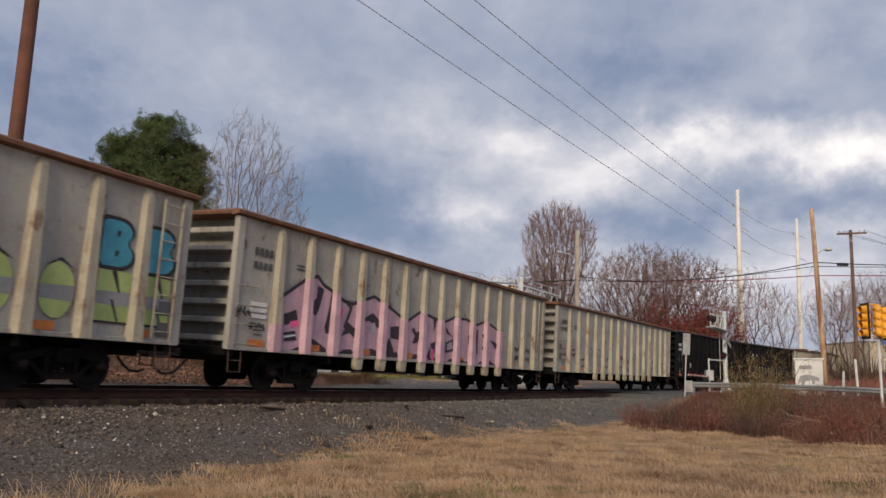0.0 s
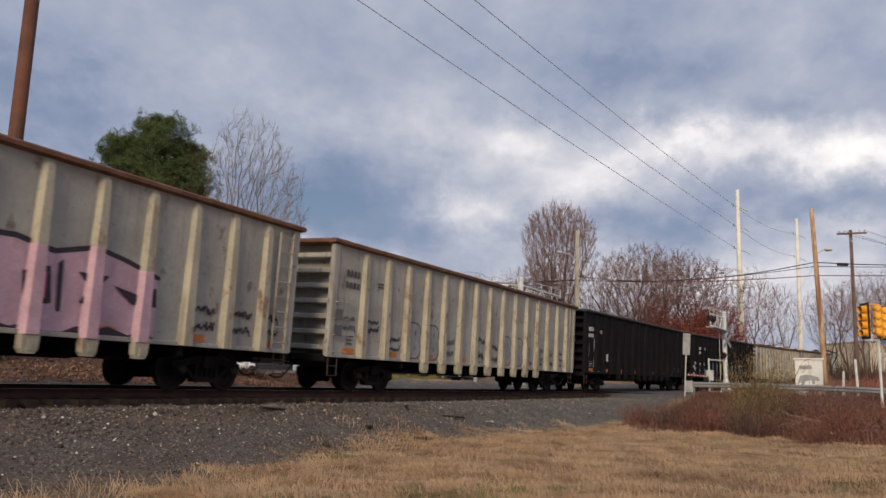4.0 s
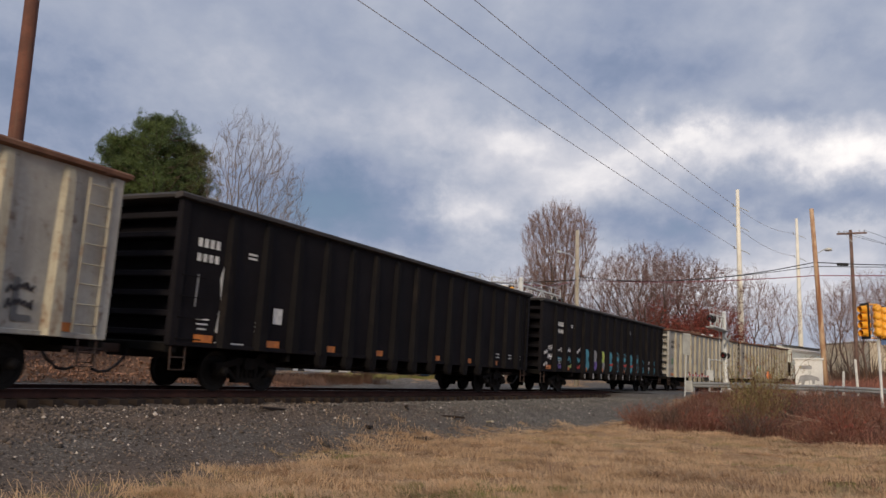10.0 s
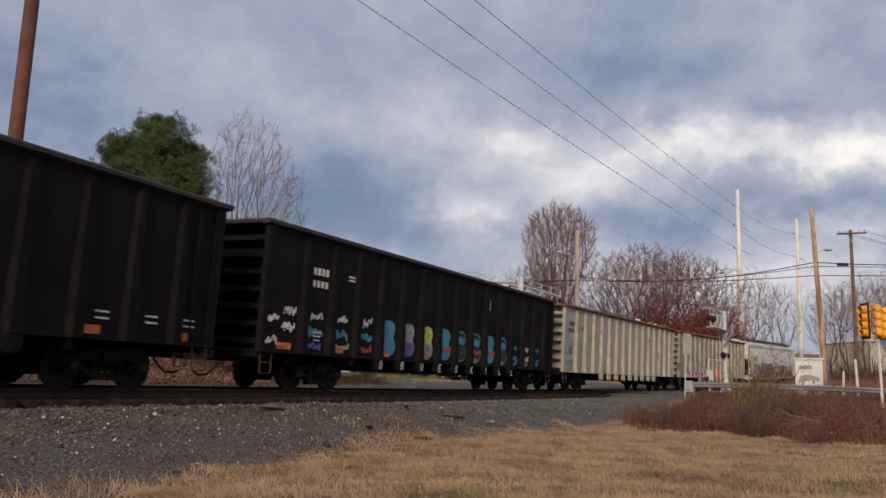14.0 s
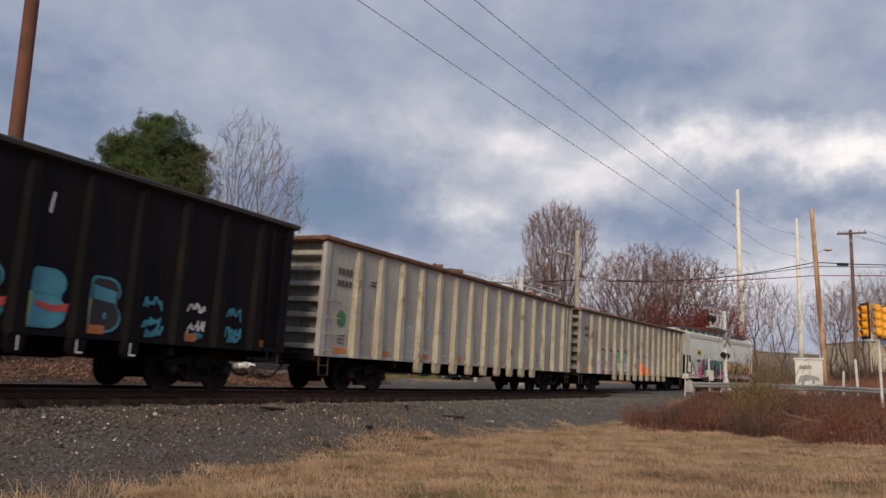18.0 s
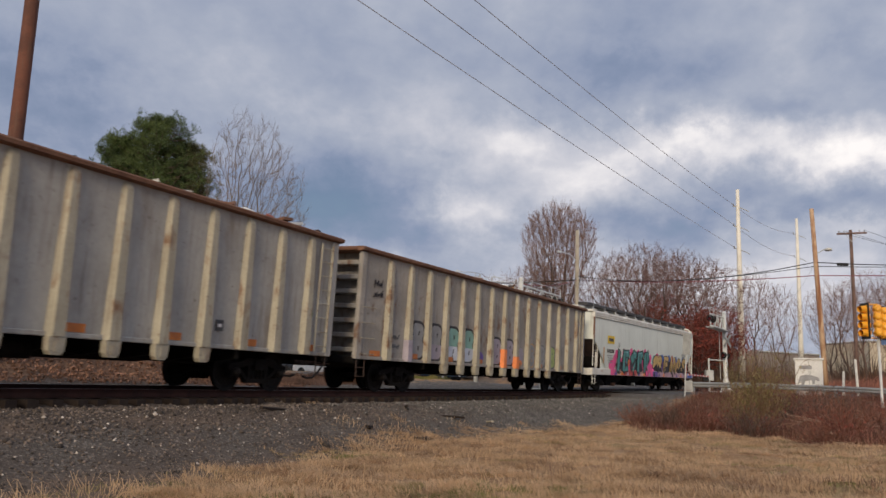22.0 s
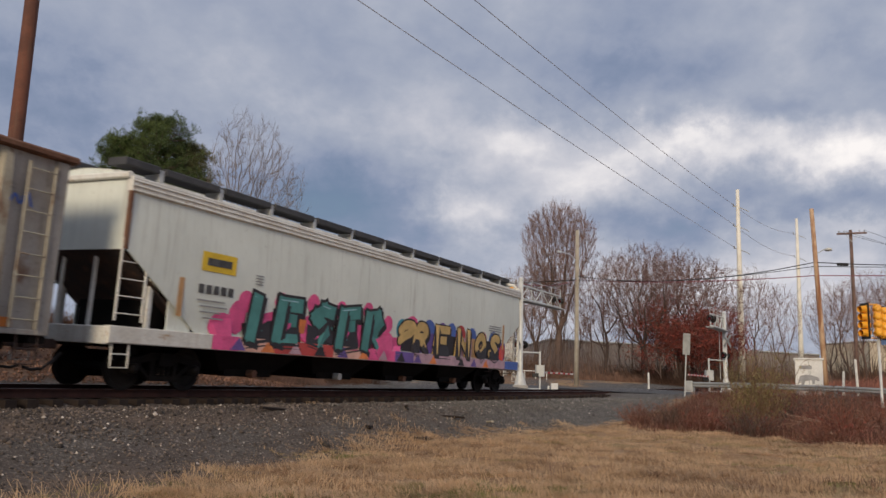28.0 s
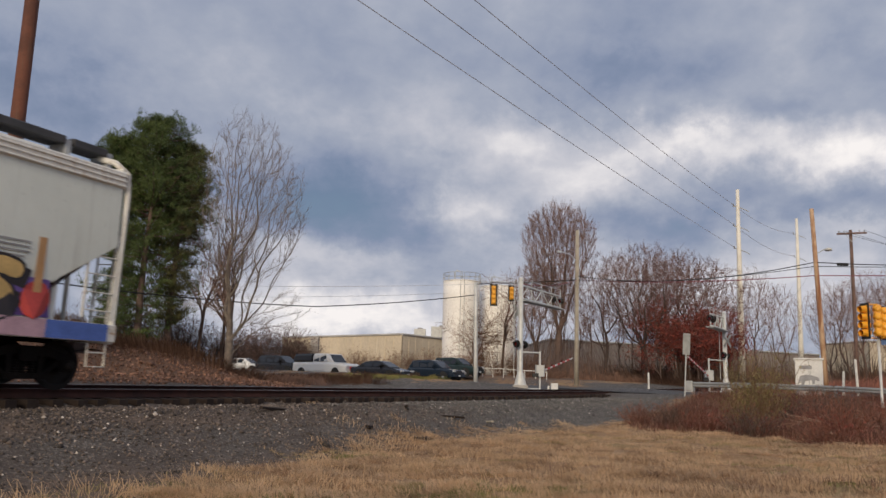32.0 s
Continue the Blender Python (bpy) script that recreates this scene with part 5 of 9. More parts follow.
def paint_cars():
    a, b, c, d, e, f, g, h = (CARS[k] for k in "abcdefgh")
    # a: blue numerals over green letters
    for x, w in ((8.60, 0.42), (9.76, 0.36)):
        bubble(a, "B", x - 0.03, 2.46, 0.80, 0.92, "blue", "", "black", 0.08, SIDE_Y - 0.006)
        panel(a, "green", [(x - w, 1.36), (x + w, 1.36), (x + w, 2.36), (x - w, 2.42)], SIDE_Y - 0.001)
        panel(a, "dull", [(x - w, 1.70), (x + w, 1.68), (x + w, 1.98), (x - w, 1.95)], SIDE_Y - 0.003)
        panel(a, "black", [(x - w, 1.33), (x + w, 1.33), (x + w, 1.37), (x - w, 1.37)], SIDE_Y - 0.005)
        panel(a, "black", [(x - 0.10, 2.36), (x + 0.12, 1.95), (x + 0.17, 1.95), (x + 0.02, 2.40)], SIDE_Y - 0.005)
        panel(a, "black", [(x - 0.06, 1.80), (x + 0.14, 1.38), (x + 0.19, 1.38), (x + 0.01, 1.80)], SIDE_Y - 0.005)
    for x in BAYS[8:13]:
        graffiti(a, "O", x - 0.36, 1.34, 0.72, 1.02, 1, None, "grey", 0.05, 0.06)
        blob(a, "green", x, 1.85, 0.38, 0.53, SIDE_Y - 0.003, seed=int(x * 7) + 40)
        panel(a, "dull", [(x - 0.38, 1.68), (x + 0.38, 1.66), (x + 0.37, 1.96), (x - 0.37, 1.93)], SIDE_Y - 0.006)
        panel(a, "black", [(x - 0.34, 2.26), (x, 2.40), (x + 0.34, 2.28), (x + 0.02, 2.47)], SIDE_Y - 0.009)
    for z in (2.55, 1.75, 1.30):
        plate(a, "dark_patch", M["spray_grey"], 10.0, z, 0.32, 0.30)
    # b: pink letters over bays and ribs
    top_pts = [(-8.81, 1.67), (-8.61, 2.42), (-7.67, 2.97), (-7.12, 3.15), (-6.82, 2.94), (-6.26, 2.78), (-5.78, 2.60), (-5.34, 2.54), (-4.87, 2.69), (-4.18, 2.89), (-3.22, 2.64), (-2.48, 2.40), (-2.16, 2.25), (-1.70, 2.47), (-1.24, 2.68), (-0.65, 2.61), (-0.22, 2.54), (0.58, 2.48), (1.31, 2.70), (2.02, 2.70), (2.33, 2.71), (3.14, 2.55), (4.07, 2.76), (4.87, 2.60), (5.73, 2.36)]
    tx, tz = [q[0] for q in top_pts], [q[1] for q in top_pts]
    for x in np.arange(tx[0], tx[-1], 0.3):
        x1 = min(x + 0.3, tx[-1])
        panel(b, "pink", [(x, 1.09), (x1, 1.09), (x1, float(np.interp(x1, tx, tz))), (x, float(np.interp(x, tx, tz)))])
    part("graffiti_outline", stroke_shape([top_pts], 0.10, SIDE_Y - 0.004), M["spray_plum"], b)
    for i, (x0, x1, z) in enumerate(((-5.9, -4.9, 1.24), (-4.4, -3.3, 1.30), (-3.1, -2.0, 1.22), (-1.9, -1.0, 1.26), (-0.6, 0.5, 1.20), (0.9, 1.9, 1.24), (2.3, 3.1, 1.18), (3.5, 4.6, 1.24), (5.0, 5.8, 1.20))):
        panel(b, "plum", [(x0, 1.09), (x1, 1.09), (x0 * 0.4 + x1 * 0.6, z), (x0 * 0.75 + x1 * 0.25, z * 0.97)], SIDE_Y - 0.006)
    for x in RIBS:
        if tx[0] - 0.2 < x < tx[-1]:
            rib_paint(b, "pink", x, float(np.interp(x, tx, tz)))
    panel(b, "plum", [(-8.45, 2.00), (-7.95, 2.15), (-7.83, 1.86), (-8.40, 1.71)], SIDE_Y - 0.0080)
    panel(b, "hot_pink", [(-8.17, 1.82), (-7.83, 1.89), (-7.78, 1.74), (-8.14, 1.66)], SIDE_Y - 0.0084)
    panel(b, "plum", [(-8.40, 1.52), (-7.93, 1.60), (-7.83, 1.35), (-8.36, 1.29)], SIDE_Y - 0.0088)
    panel(b, "pale", [(-8.39, 1.44), (-7.91, 1.51), (-7.90, 1.46), (-8.38, 1.38)], SIDE_Y - 0.0092)
    panel(b, "plum", [(-8.05, 1.09), (-7.61, 1.22), (-7.13, 1.44), (-6.50, 1.20), (-6.47, 1.09), (-8.04, 1.09)], SIDE_Y - 0.0096)
    panel(b, "plum", [(-7.37, 2.39), (-7.10, 2.54), (-7.08, 2.90), (-6.80, 2.82), (-6.92, 2.33), (-7.07, 2.06), (-7.23, 2.12)], SIDE_Y - 0.0100)
    panel(b, "plum", [(-6.42, 2.76), (-6.26, 2.76), (-6.15, 2.43), (-6.32, 1.71), (-6.12, 1.63), (-6.56, 1.61), (-6.64, 1.78), (-6.50, 2.27)], SIDE_Y - 0.0104)
    panel(b, "hot_pink", [(-6.31, 1.81), (-6.10, 2.32), (-5.77, 2.36), (-6.12, 1.65)], SIDE_Y - 0.0108)
    panel(b, "plum", [(-5.79, 1.59), (-5.52, 2.01), (-5.15, 1.86), (-4.66, 1.73), (-5.06, 1.53), (-5.39, 1.71)], SIDE_Y - 0.0112)
    panel(b, "plum", [(-5.17, 2.24), (-4.74, 2.16), (-4.20, 2.39), (-3.67, 2.13), (-3.73, 1.90), (-4.36, 2.13), (-5.00, 2.06)], SIDE_Y - 0.0116)
    panel(b, "mauve", [(-4.52, 1.92), (-4.07, 2.12), (-3.92, 1.77), (-4.21, 1.75)], SIDE_Y - 0.0120)
    panel(b, "plum", [(-5.11, 1.09), (-4.14, 1.32), (-3.55, 1.09), (-3.70, 1.09)], SIDE_Y - 0.0124)
    panel(b, "plum", [(-3.13, 2.05), (-2.59, 2.10), (-2.58, 1.67), (-3.08, 1.70)], SIDE_Y - 0.0128)
    panel(b, "plum", [(-3.35, 1.41), (-3.15, 1.70), (-2.67, 1.10), (-3.31, 1.09)], SIDE_Y - 0.0132)
    panel(b, "plum", [(-2.54, 2.17), (-2.36, 2.34), (-2.30, 1.33), (-2.49, 1.11)], SIDE_Y - 0.0136)
    panel(b, "hot_pink", [(-2.32, 1.76), (-2.00, 1.93), (-1.94, 1.09), (-2.26, 1.09)], SIDE_Y - 0.0140)
    panel(b, "plum", [(-5.81, 2.60), (-5.32, 2.46), (-5.62, 1.81), (-5.73, 1.85), (-5.47, 2.42)], SIDE_Y - 0.0144)
    panel(b, "hot_pink", [(-8.86, 1.51), (-8.71, 1.63), (-8.63, 1.09), (-8.77, 1.09)], SIDE_Y - 0.0148)
    panel(b, "plum", [(-2.92, 1.09), (-2.70, 1.31), (-2.44, 1.09)], SIDE_Y - 0.0152)
    panel(b, "mauve", [(-5.71, 2.74), (-5.28, 2.75), (-5.26, 2.65), (-5.70, 2.64)], SIDE_Y - 0.0156)
    panel(b, "plum", [(-1.78, 2.05), (-1.61, 2.13), (-1.48, 1.97), (-1.05, 2.11), (-0.72, 2.05), (-1.06, 1.90), (-1.36, 1.63), (-1.67, 1.60), (-1.54, 1.85)], SIDE_Y - 0.0160)
    panel(b, "plum", [(-1.27, 2.67), (-1.04, 2.59), (-0.80, 2.22), (-1.02, 2.26)], SIDE_Y - 0.0164)
    panel(b, "plum", [(-0.42, 1.66), (-0.07, 1.75), (-0.07, 1.32), (-0.35, 1.53)], SIDE_Y - 0.0168)
    panel(b, "plum", [(-0.33, 2.56), (-0.06, 2.58), (-0.19, 2.09)], SIDE_Y - 0.0172)
    panel(b, "plum", [(-0.63, 1.20), (-0.41, 1.57), (-0.40, 1.09)], SIDE_Y - 0.0176)
    panel(b, "hot_pink", [(-0.34, 1.42), (-0.15, 1.50), (-0.13, 1.09), (-0.31, 1.09)], SIDE_Y - 0.0180)
    panel(b, "plum", [(0.66, 2.31), (1.01, 2.08), (1.36, 1.95), (1.16, 1.99), (0.77, 2.09)], SIDE_Y - 0.0184)
    panel(b, "plum", [(1.64, 2.18), (1.84, 2.20), (1.93, 1.63), (1.75, 1.75)], SIDE_Y - 0.0188)
    panel(b, "plum", [(0.71, 1.76), (1.29, 1.93), (1.39, 1.49), (0.73, 1.39)], SIDE_Y - 0.0192)
    panel(b, "mauve", [(0.81, 1.70), (1.22, 1.83), (1.26, 1.56), (0.84, 1.48)], SIDE_Y - 0.0196)
    panel(b, "plum", [(2.53, 2.11), (3.09, 2.27), (3.19, 1.59), (2.62, 1.51)], SIDE_Y - 0.0200)
    panel(b, "hot_pink", [(2.69, 2.06), (3.02, 2.16), (3.04, 1.68), (2.72, 1.61)], SIDE_Y - 0.0204)
    panel(b, "plum", [(3.24, 2.34), (3.35, 2.43), (3.40, 1.46), (3.31, 1.45)], SIDE_Y - 0.0208)
    panel(b, "plum", [(3.71, 2.24), (4.45, 2.24), (4.23, 2.02), (3.94, 1.64), (3.79, 1.66), (3.99, 1.97)], SIDE_Y - 0.0212)
    panel(b, "plum", [(4.55, 2.08), (5.24, 1.95), (5.68, 2.15), (5.74, 1.74), (5.05, 1.75)], SIDE_Y - 0.0216)
    panel(b, "plum", [(3.79, 1.09), (4.55, 1.26), (5.16, 1.09), (4.34, 1.09)], SIDE_Y - 0.0220)
    panel(b, "plum", [(2.03, 1.21), (2.53, 1.09), (1.96, 1.09)], SIDE_Y - 0.0224)
    panel(b, "plum", [(0.27, 2.14), (0.36, 2.36), (0.54, 2.38), (0.47, 1.67)], SIDE_Y - 0.0228)
    panel(b, "mauve", [(0.02, 1.19), (0.23, 1.28), (0.22, 1.09)], SIDE_Y - 0.0232)
    for x in (7.28, 8.57, 9.6):
        tag(b, x - 0.35, 1.3, 0.65, 0.75, "black", int(x * 10))
    tag(b, -10.35, 1.75, 0.5, 0.45, "black", 7, SIDE_Y - 0.13)
    tag(b, -9.75, 1.45, 0.55, 0.45, "black", 8)
    for z in (2.15, 2.0, 1.85):
        plate(b, "faded_stencil", M["spray_white"], -9.45, z, 0.62, 0.10)
    # c: black tags and outlined numerals
    for i, (x, z, w, hh) in enumerate(((-9.75, 1.75, 0.6, 0.55), (-8.45, 1.75, 0.6, 0.55), (-7.15, 1.25, 0.65, 0.55), (-3.35, 1.2, 0.7, 0.85), (-0.72, 1.2, 0.62, 1.1), (0.58, 1.15, 0.62, 0.9), (5.72, 1.3, 0.6, 0.8), (7.0, 1.2, 0.6, 0.7), (8.3, 1.4, 0.55, 0.6))):
        tag(c, x, z, w, hh, "black" if i % 3 else "grey", 20 + i)
    for x in (-5.55, -4.25, 2.20, 3.48):
        bubble(c, "B", x, 1.14, 0.74, 1.12, "ash", "", "grey", 0.06)
    for x in (4.74, 6.05, 7.32, 8.60):
        graffiti(c, "L", x - 0.2, 1.25, 0.4, 0.7, 1, None, "grey", 0.06, 0.06)
    for z in (2.2, 1.75):
        plate(c, "dark_patch", M["spray_grey"], -10.15, z, 0.34, 0.3, SIDE_Y - 0.12)
    # d: black car with a white square and drips
    plate(d, "white_square", M["white_letter"], -6.86, 1.90, 0.36, 0.40, SIDE_Y, "small white painted square")
    part("paint_drip", stroke_shape([[(-8.85, 3.05), (-9.0, 2.6), (-8.9, 2.0), (-9.0, 1.4)]], 0.12, SIDE_Y), M["white_letter"], d)
    part("paint_drip", stroke_shape([[(-9.75, 2.6), (-9.78, 1.9)], [(-7.66, 2.3), (-7.66, 1.6)]], 0.05, SIDE_Y), M["spray_dull"], d)
    for x in (7.28, 8.57, 9.68):
        for k in range(2):
            plate(d, "lettering_bar", M["white_letter"], x, 1.55 - k * 0.13, 0.34, 0.04)
    plate(d, "lettering_bar", M["white_letter"], -8.55, 1.12, 1.0, 0.03)
    # e: black car, turquoise and white letters in the bays
    for i, x in enumerate(BAYS):
        if i < 3:
            tag(e, x - 0.26, 1.90, 0.5, 0.40, "white", 50 + i)
            tag(e, x - 0.32, 1.45, 0.62, 0.42, "steel_blue", 70 + i, bold=0.11)
            tag(e, x - 0.34, 1.12, 0.66, 0.30, ("purple", "green", "red")[i], 80 + i, SIDE_Y - 0.004, bold=0.10)
        elif i < 11:
            if i in (4, 5):
                bubble(e, "B", x, 1.16, 0.66, 1.05, ("dull", "lime")[i - 4], ("purple", "dull")[i - 4], "black", 0.04)
            else:
                bubble(e, "B", x, 1.18, 0.70, 1.0, "black" if i % 3 else "steel_blue", "", "steel_blue", 0.05)
                panel(e, "steel_blue", [(x - 0.33, 1.78), (x + 0.20, 1.72), (x + 0.24, 1.95), (x - 0.33, 2.05)], SIDE_Y - 0.014)
            if i in (6, 8, 9):
                panel(e, "red", [(x - 0.3, 1.62), (x + 0.1, 1.55), (x + 0.42, 1.62), (x + 0.40, 1.46), (x + 0.05, 1.44), (x - 0.28, 1.52)], SIDE_Y - 0.016)
            panel(e, "green", [(x - 0.46, 1.12), (x - 0.38, 1.12), (x - 0.36, 1.75), (x - 0.45, 1.80)], SIDE_Y - 0.004)
        else:
            tag(e, x - 0.3, 1.25, 0.55, 0.85, ("white", "blue")[i % 2], 60 + i)
            tag(e, x - 0.22, 1.10, 0.45, 0.3, "steel_blue", i + 99, SIDE_Y - 0.002, bold=0.09)
    for i, x in enumerate(RIBS):
        if 3 <= i <= 11:
            graffiti(e, "DRUESKILL"[i - 3], x - 0.09, 0.72, 0.18, 0.24, 1, "white", None, 0.035, 0, y=-1.642)
    for z in (1.9, 1.35):
        tag(e, -10.35, z - 0.2, 0.4, 0.4, "white", int(z * 10), SIDE_Y - 0.13)
    tag(e, -9.6, 1.5, 0.5, 0.85, "white", 5)
    for x, z, k in ((3.26, 3.6, 0.35), (4.14, 3.3, 0.16), (5.49, 3.35, 0.14)):
        part("paint_drip", stroke_shape([[(x, z), (x - 0.05, z - k)]], 0.06, SIDE_Y), M["spray_white"], e)
    # f: green disc and faint blue marks, scrap heaped over the edge
    for x in (-9.45, 9.35):
        blob(f, "green_disc", x, 2.10, 0.21, 0.23, seed=2)
    for x in (-5.6, -4.4, -3.2):
        graffiti(f, "C" if x < -4 else "E", x - 0.3, 1.25, 0.6, 0.95, 1, None, "sky", 0.02, 0.035)
    plate(f, "stencil_box", M["black_letter"], 5.9, 1.52, 0.26, 0.26)
    plate(f, "stencil_box", M["spray_white"], 5.9, 1.52, 0.13, 0.08, SIDE_Y - 0.008)
    # g: rounded outlined figures in the bays
    tag(g, -9.0 + 0.4, 1.3, 0.6, 0.6, "grey", 91)
    for i, x in enumerate(BAYS):
        if 1 <= i <= 4 or 6 <= i <= 7:
            bubble(g, "R" if i == 3 else "B", x + 0.12, 1.14, 0.78, 1.16 if i < 5 else 1.0, ("", "dull", "dull", "mint", "mint", "", "mauve", "mauve")[i], ("", "", "mauve", "pale", "pale", "", "", "")[i], "black", 0.085)
        elif i in (9, 10, 11):
            bubble(g, "B", x, 1.14, 0.66, 0.95, ("ash", "ash", "green")[i - 9], "", ("tan", "grey", "grey")[i - 9], 0.05)
        elif i == 8:
            blob(g, "mauve", x, 1.55, 0.32, 0.35, seed=44)
            blob(g, "orange", x - 0.1, 1.25, 0.3, 0.12, SIDE_Y - 0.003, seed=45)
    for x, z in ((RIBS[7], 1.75), (RIBS[8], 1.5)):
        rib_paint(g, "orange", x, z)
    rib_paint(g, "mauve", RIBS[1], 1.7)
    blob(g, "purple", -1.9, 1.35, 0.3, 0.2, seed=12)
    blob(g, "red", -1.9, 1.18, 0.26, 0.09, SIDE_Y - 0.003, seed=13)
    tag(g, 9.2, 3.2, 0.6, 0.5, "royal", 14)
    tag(g, -9.7, 2.85, 0.55, 0.7, "black", 15)
    for k, car in CARS.items():
        if k in "de":
            reporting_bars(car, M["white_letter"], -9.55 if k == "d" else -8.15, 3.35 if k == "d" else 3.28)
        elif k in "bcf":
            reporting_bars(car, M["black_letter"], -9.45, 3.45)
    paint_hopper(h)


def belly_y(z):
    return -1.612 if z < 1.305 else -(1.50 + 0.075 * math.sin(math.pi * (z - 1.2) / 3.2)) - 0.012


def drape(ob):
    """Lays flat paint on the hopper's rounded side."""
    for v in ob.data.vertices:
        v.co.y = belly_y(v.co.z) + (v.co.y - SIDE_Y)


def paint_hopper(h):
    before = set(h.children)
    # sill band
    for x0, x1, col in ((-7.8, -6.9, "hot_pink"), (-6.9, -5.6, "salmon"), (-5.6, -3.0, "red"), (-3.0, -1.2, "salmon"), (-1.2, 0.4, "hot_pink"), (0.4, 1.6, "purple"), (1.6, 9.3, "pink"), (9.3, 10.7, "royal")):
        panel(h, col, [(x0, 0.965), (x1, 0.965), (x1, 1.295), (x0, 1.295)])
    for i, x in enumerate(np.arange(-7.2, 9.0, 1.1)):
        panel(h, ("purple", "orange", "pink", "black")[i % 4], [(x, 0.98), (x + 0.55, 0.98), (x + 0.3, 1.28)], SIDE_Y - 0.004)
    # pink ground and caps
    for i, (x, z, rx, rz) in enumerate(((-7.5, 1.5, 0.42, 0.32), (-7.0, 1.75, 0.3, 0.4), (-5.5, 1.6, 0.9, 0.4), (-3.9, 1.65, 0.8, 0.4), (-2.0, 1.6, 1.0, 0.4), (-0.3, 1.5, 0.7, 0.4), (0.45, 1.45, 0.4, 0.28))):
        blob(h, "hot_pink", x, z, rx, rz, SIDE_Y, seed=i)
    for i, (x, z) in enumerate(((-6.75, 2.15), (-5.4, 2.25), (-4.05, 2.35), (-2.7, 2.3), (-1.3, 2.4), (-0.1, 2.1))):
        blob(h, "hot_pink", x, z, 0.27, 0.27, SIDE_Y - 0.001, seed=i + 20)
    for i, (x, ch) in enumerate(((-6.65, "L"), (-5.62, "E"), (-4.12, "S"), (-2.85, "E"), (-1.50, "R"))):
        lines = [[(x + px * 0.86 + 0.16 * pz, 1.45 + pz * 0.80 + 0.05 * math.sin(x * 5 + px * 3)) for px, pz in ln] for ln in GLYPHS[ch]]
        part("graffiti_shadow", block_shape(lines, 0.50, SIDE_Y - 0.004, (0.09, -0.09)), M["spray_black"], h)
        part("graffiti_outline", block_shape(lines, 0.52, SIDE_Y - 0.008), M["spray_black"], h)
        part("graffiti_letter", block_shape(lines, 0.37, SIDE_Y - 0.014), M["spray_teal"], h)
        part("graffiti_shine", block_shape([ln[:2] for ln in lines[:1]], 0.035, SIDE_Y - 0.020, (-0.08, 0.10)), M["spray_sky"], h)
    for x in (-4.55, -1.35):
        panel(h, "orange", [(x, 1.32), (x + 0.2, 1.32), (x + 0.25, 1.9), (x - 0.05, 1.9)], SIDE_Y - 0.016)
    # gold letters under blue and pink rounds
    for i, (x, z, rr, col) in enumerate(((0.78, 2.02, 0.34, "blue"), (1.42, 2.05, 0.46, "hot_pink"), (2.62, 2.02, 0.47, "royal"), (3.60, 2.10, 0.36, "purple"), (4.33, 2.10, 0.40, "royal"), (5.10, 2.05, 0.42, "red"),
                                         (6.08, 2.04, 0.40, "royal"), (7.08, 1.95, 0.40, "red"), (8.05, 2.06, 0.38, "royal"))):
        blob(h, col, x, z, rr, rr * 0.95, SIDE_Y, seed=i + 40, ragged=0.01)
    for i, (x0, x1, col) in enumerate(((0.9, 2.0, "black"), (2.0, 3.6, "purple"), (3.3, 5.0, "black"), (4.7, 6.2, "pink"), (5.9, 7.2, "tan"), (7.0, 8.4, "black"), (8.2, 9.4, "purple"))):
        panel(h, col, [(x0, 1.32), (x1, 1.32), (x1 - 0.1, 2.0), (x0 + 0.15, 2.02)], SIDE_Y - 0.002 - 0.0005 * (i % 2))
    for i, (x, ch) in enumerate(((0.66, "2"), (1.62, "R"), (3.02, "E"), (4.72, "N"), (6.42, "O"), (7.72, "S"))):
        src = glyph(ch) if ch in "2ROS" else GLYPHS[ch]
        lines = [[(x + px * (1.05 if ch in "EN" else 0.88) + 0.08 * pz, 1.45 + pz * 0.74) for px, pz in ln] for ln in src]
        shape_of = stroke_shape if ch in "2ROS" else block_shape
        part("graffiti_shadow", block_shape(lines, 0.36, SIDE_Y - 0.005, (0.10, -0.10)), M["spray_black"], h)
        part("graffiti_outline", shape_of(lines, 0.36 if ch in "EN" else 0.42, SIDE_Y - 0.008), M["spray_black"], h)
        part("graffiti_letter", shape_of(lines, 0.28 if ch in "EN" else 0.30, SIDE_Y - 0.014), M["spray_gold"], h)
    blob(h, "red", 9.05, 1.62, 0.30, 0.34, SIDE_Y - 0.016, seed=5)
    for ob in set(h.children) - before:
        drape(ob)


M["spray_green_disc"] = material("green_disc_paint", (0.05, 0.20, 0.085), scale=3, rough=0.6)
paint_cars()


def scrap_load(car, seed, x0, x1, rise, mats):
    """Loose boards and rubble showing above the top edge."""
    r = random.Random(seed)
    for i in range(70):
        x = r.uniform(x0, x1)
        sh = Shape().box(-r.uniform(0.15, 0.6), r.uniform(0.15, 0.6), -r.uniform(0.05, 0.3), r.uniform(0.05, 0.3), -0.03, r.uniform(0.02, 0.08))
        part("scrap_piece", sh, M[r.choice(mats)], car, m=pose(x, r.uniform(-1.15, 0.2), 4.28 + r.uniform(-0.05, rise), r.uniform(-25, 25), r.uniform(-25, 25), r.uniform(0, 180)))
    sh = Shape()
    n = 40
    v = [(x0 - 0.6 + (x1 - x0 + 1.2) * i / n, y, (4.10 + 0.22 * math.sin(i * 0.9) * math.cos(i * 0.37)) if abs(y) < 1 else 3.6) for i in range(n + 1) for y in (-1.4, -0.6, 0.3, 1.4)]
    f = [(i * 4 + j, i * 4 + j + 1, i * 4 + j + 5, i * 4 + j + 4) for i in range(n) for j in range(3)]
    part("scrap_heap", sh.add(v, f), M["dark_rust"], car)


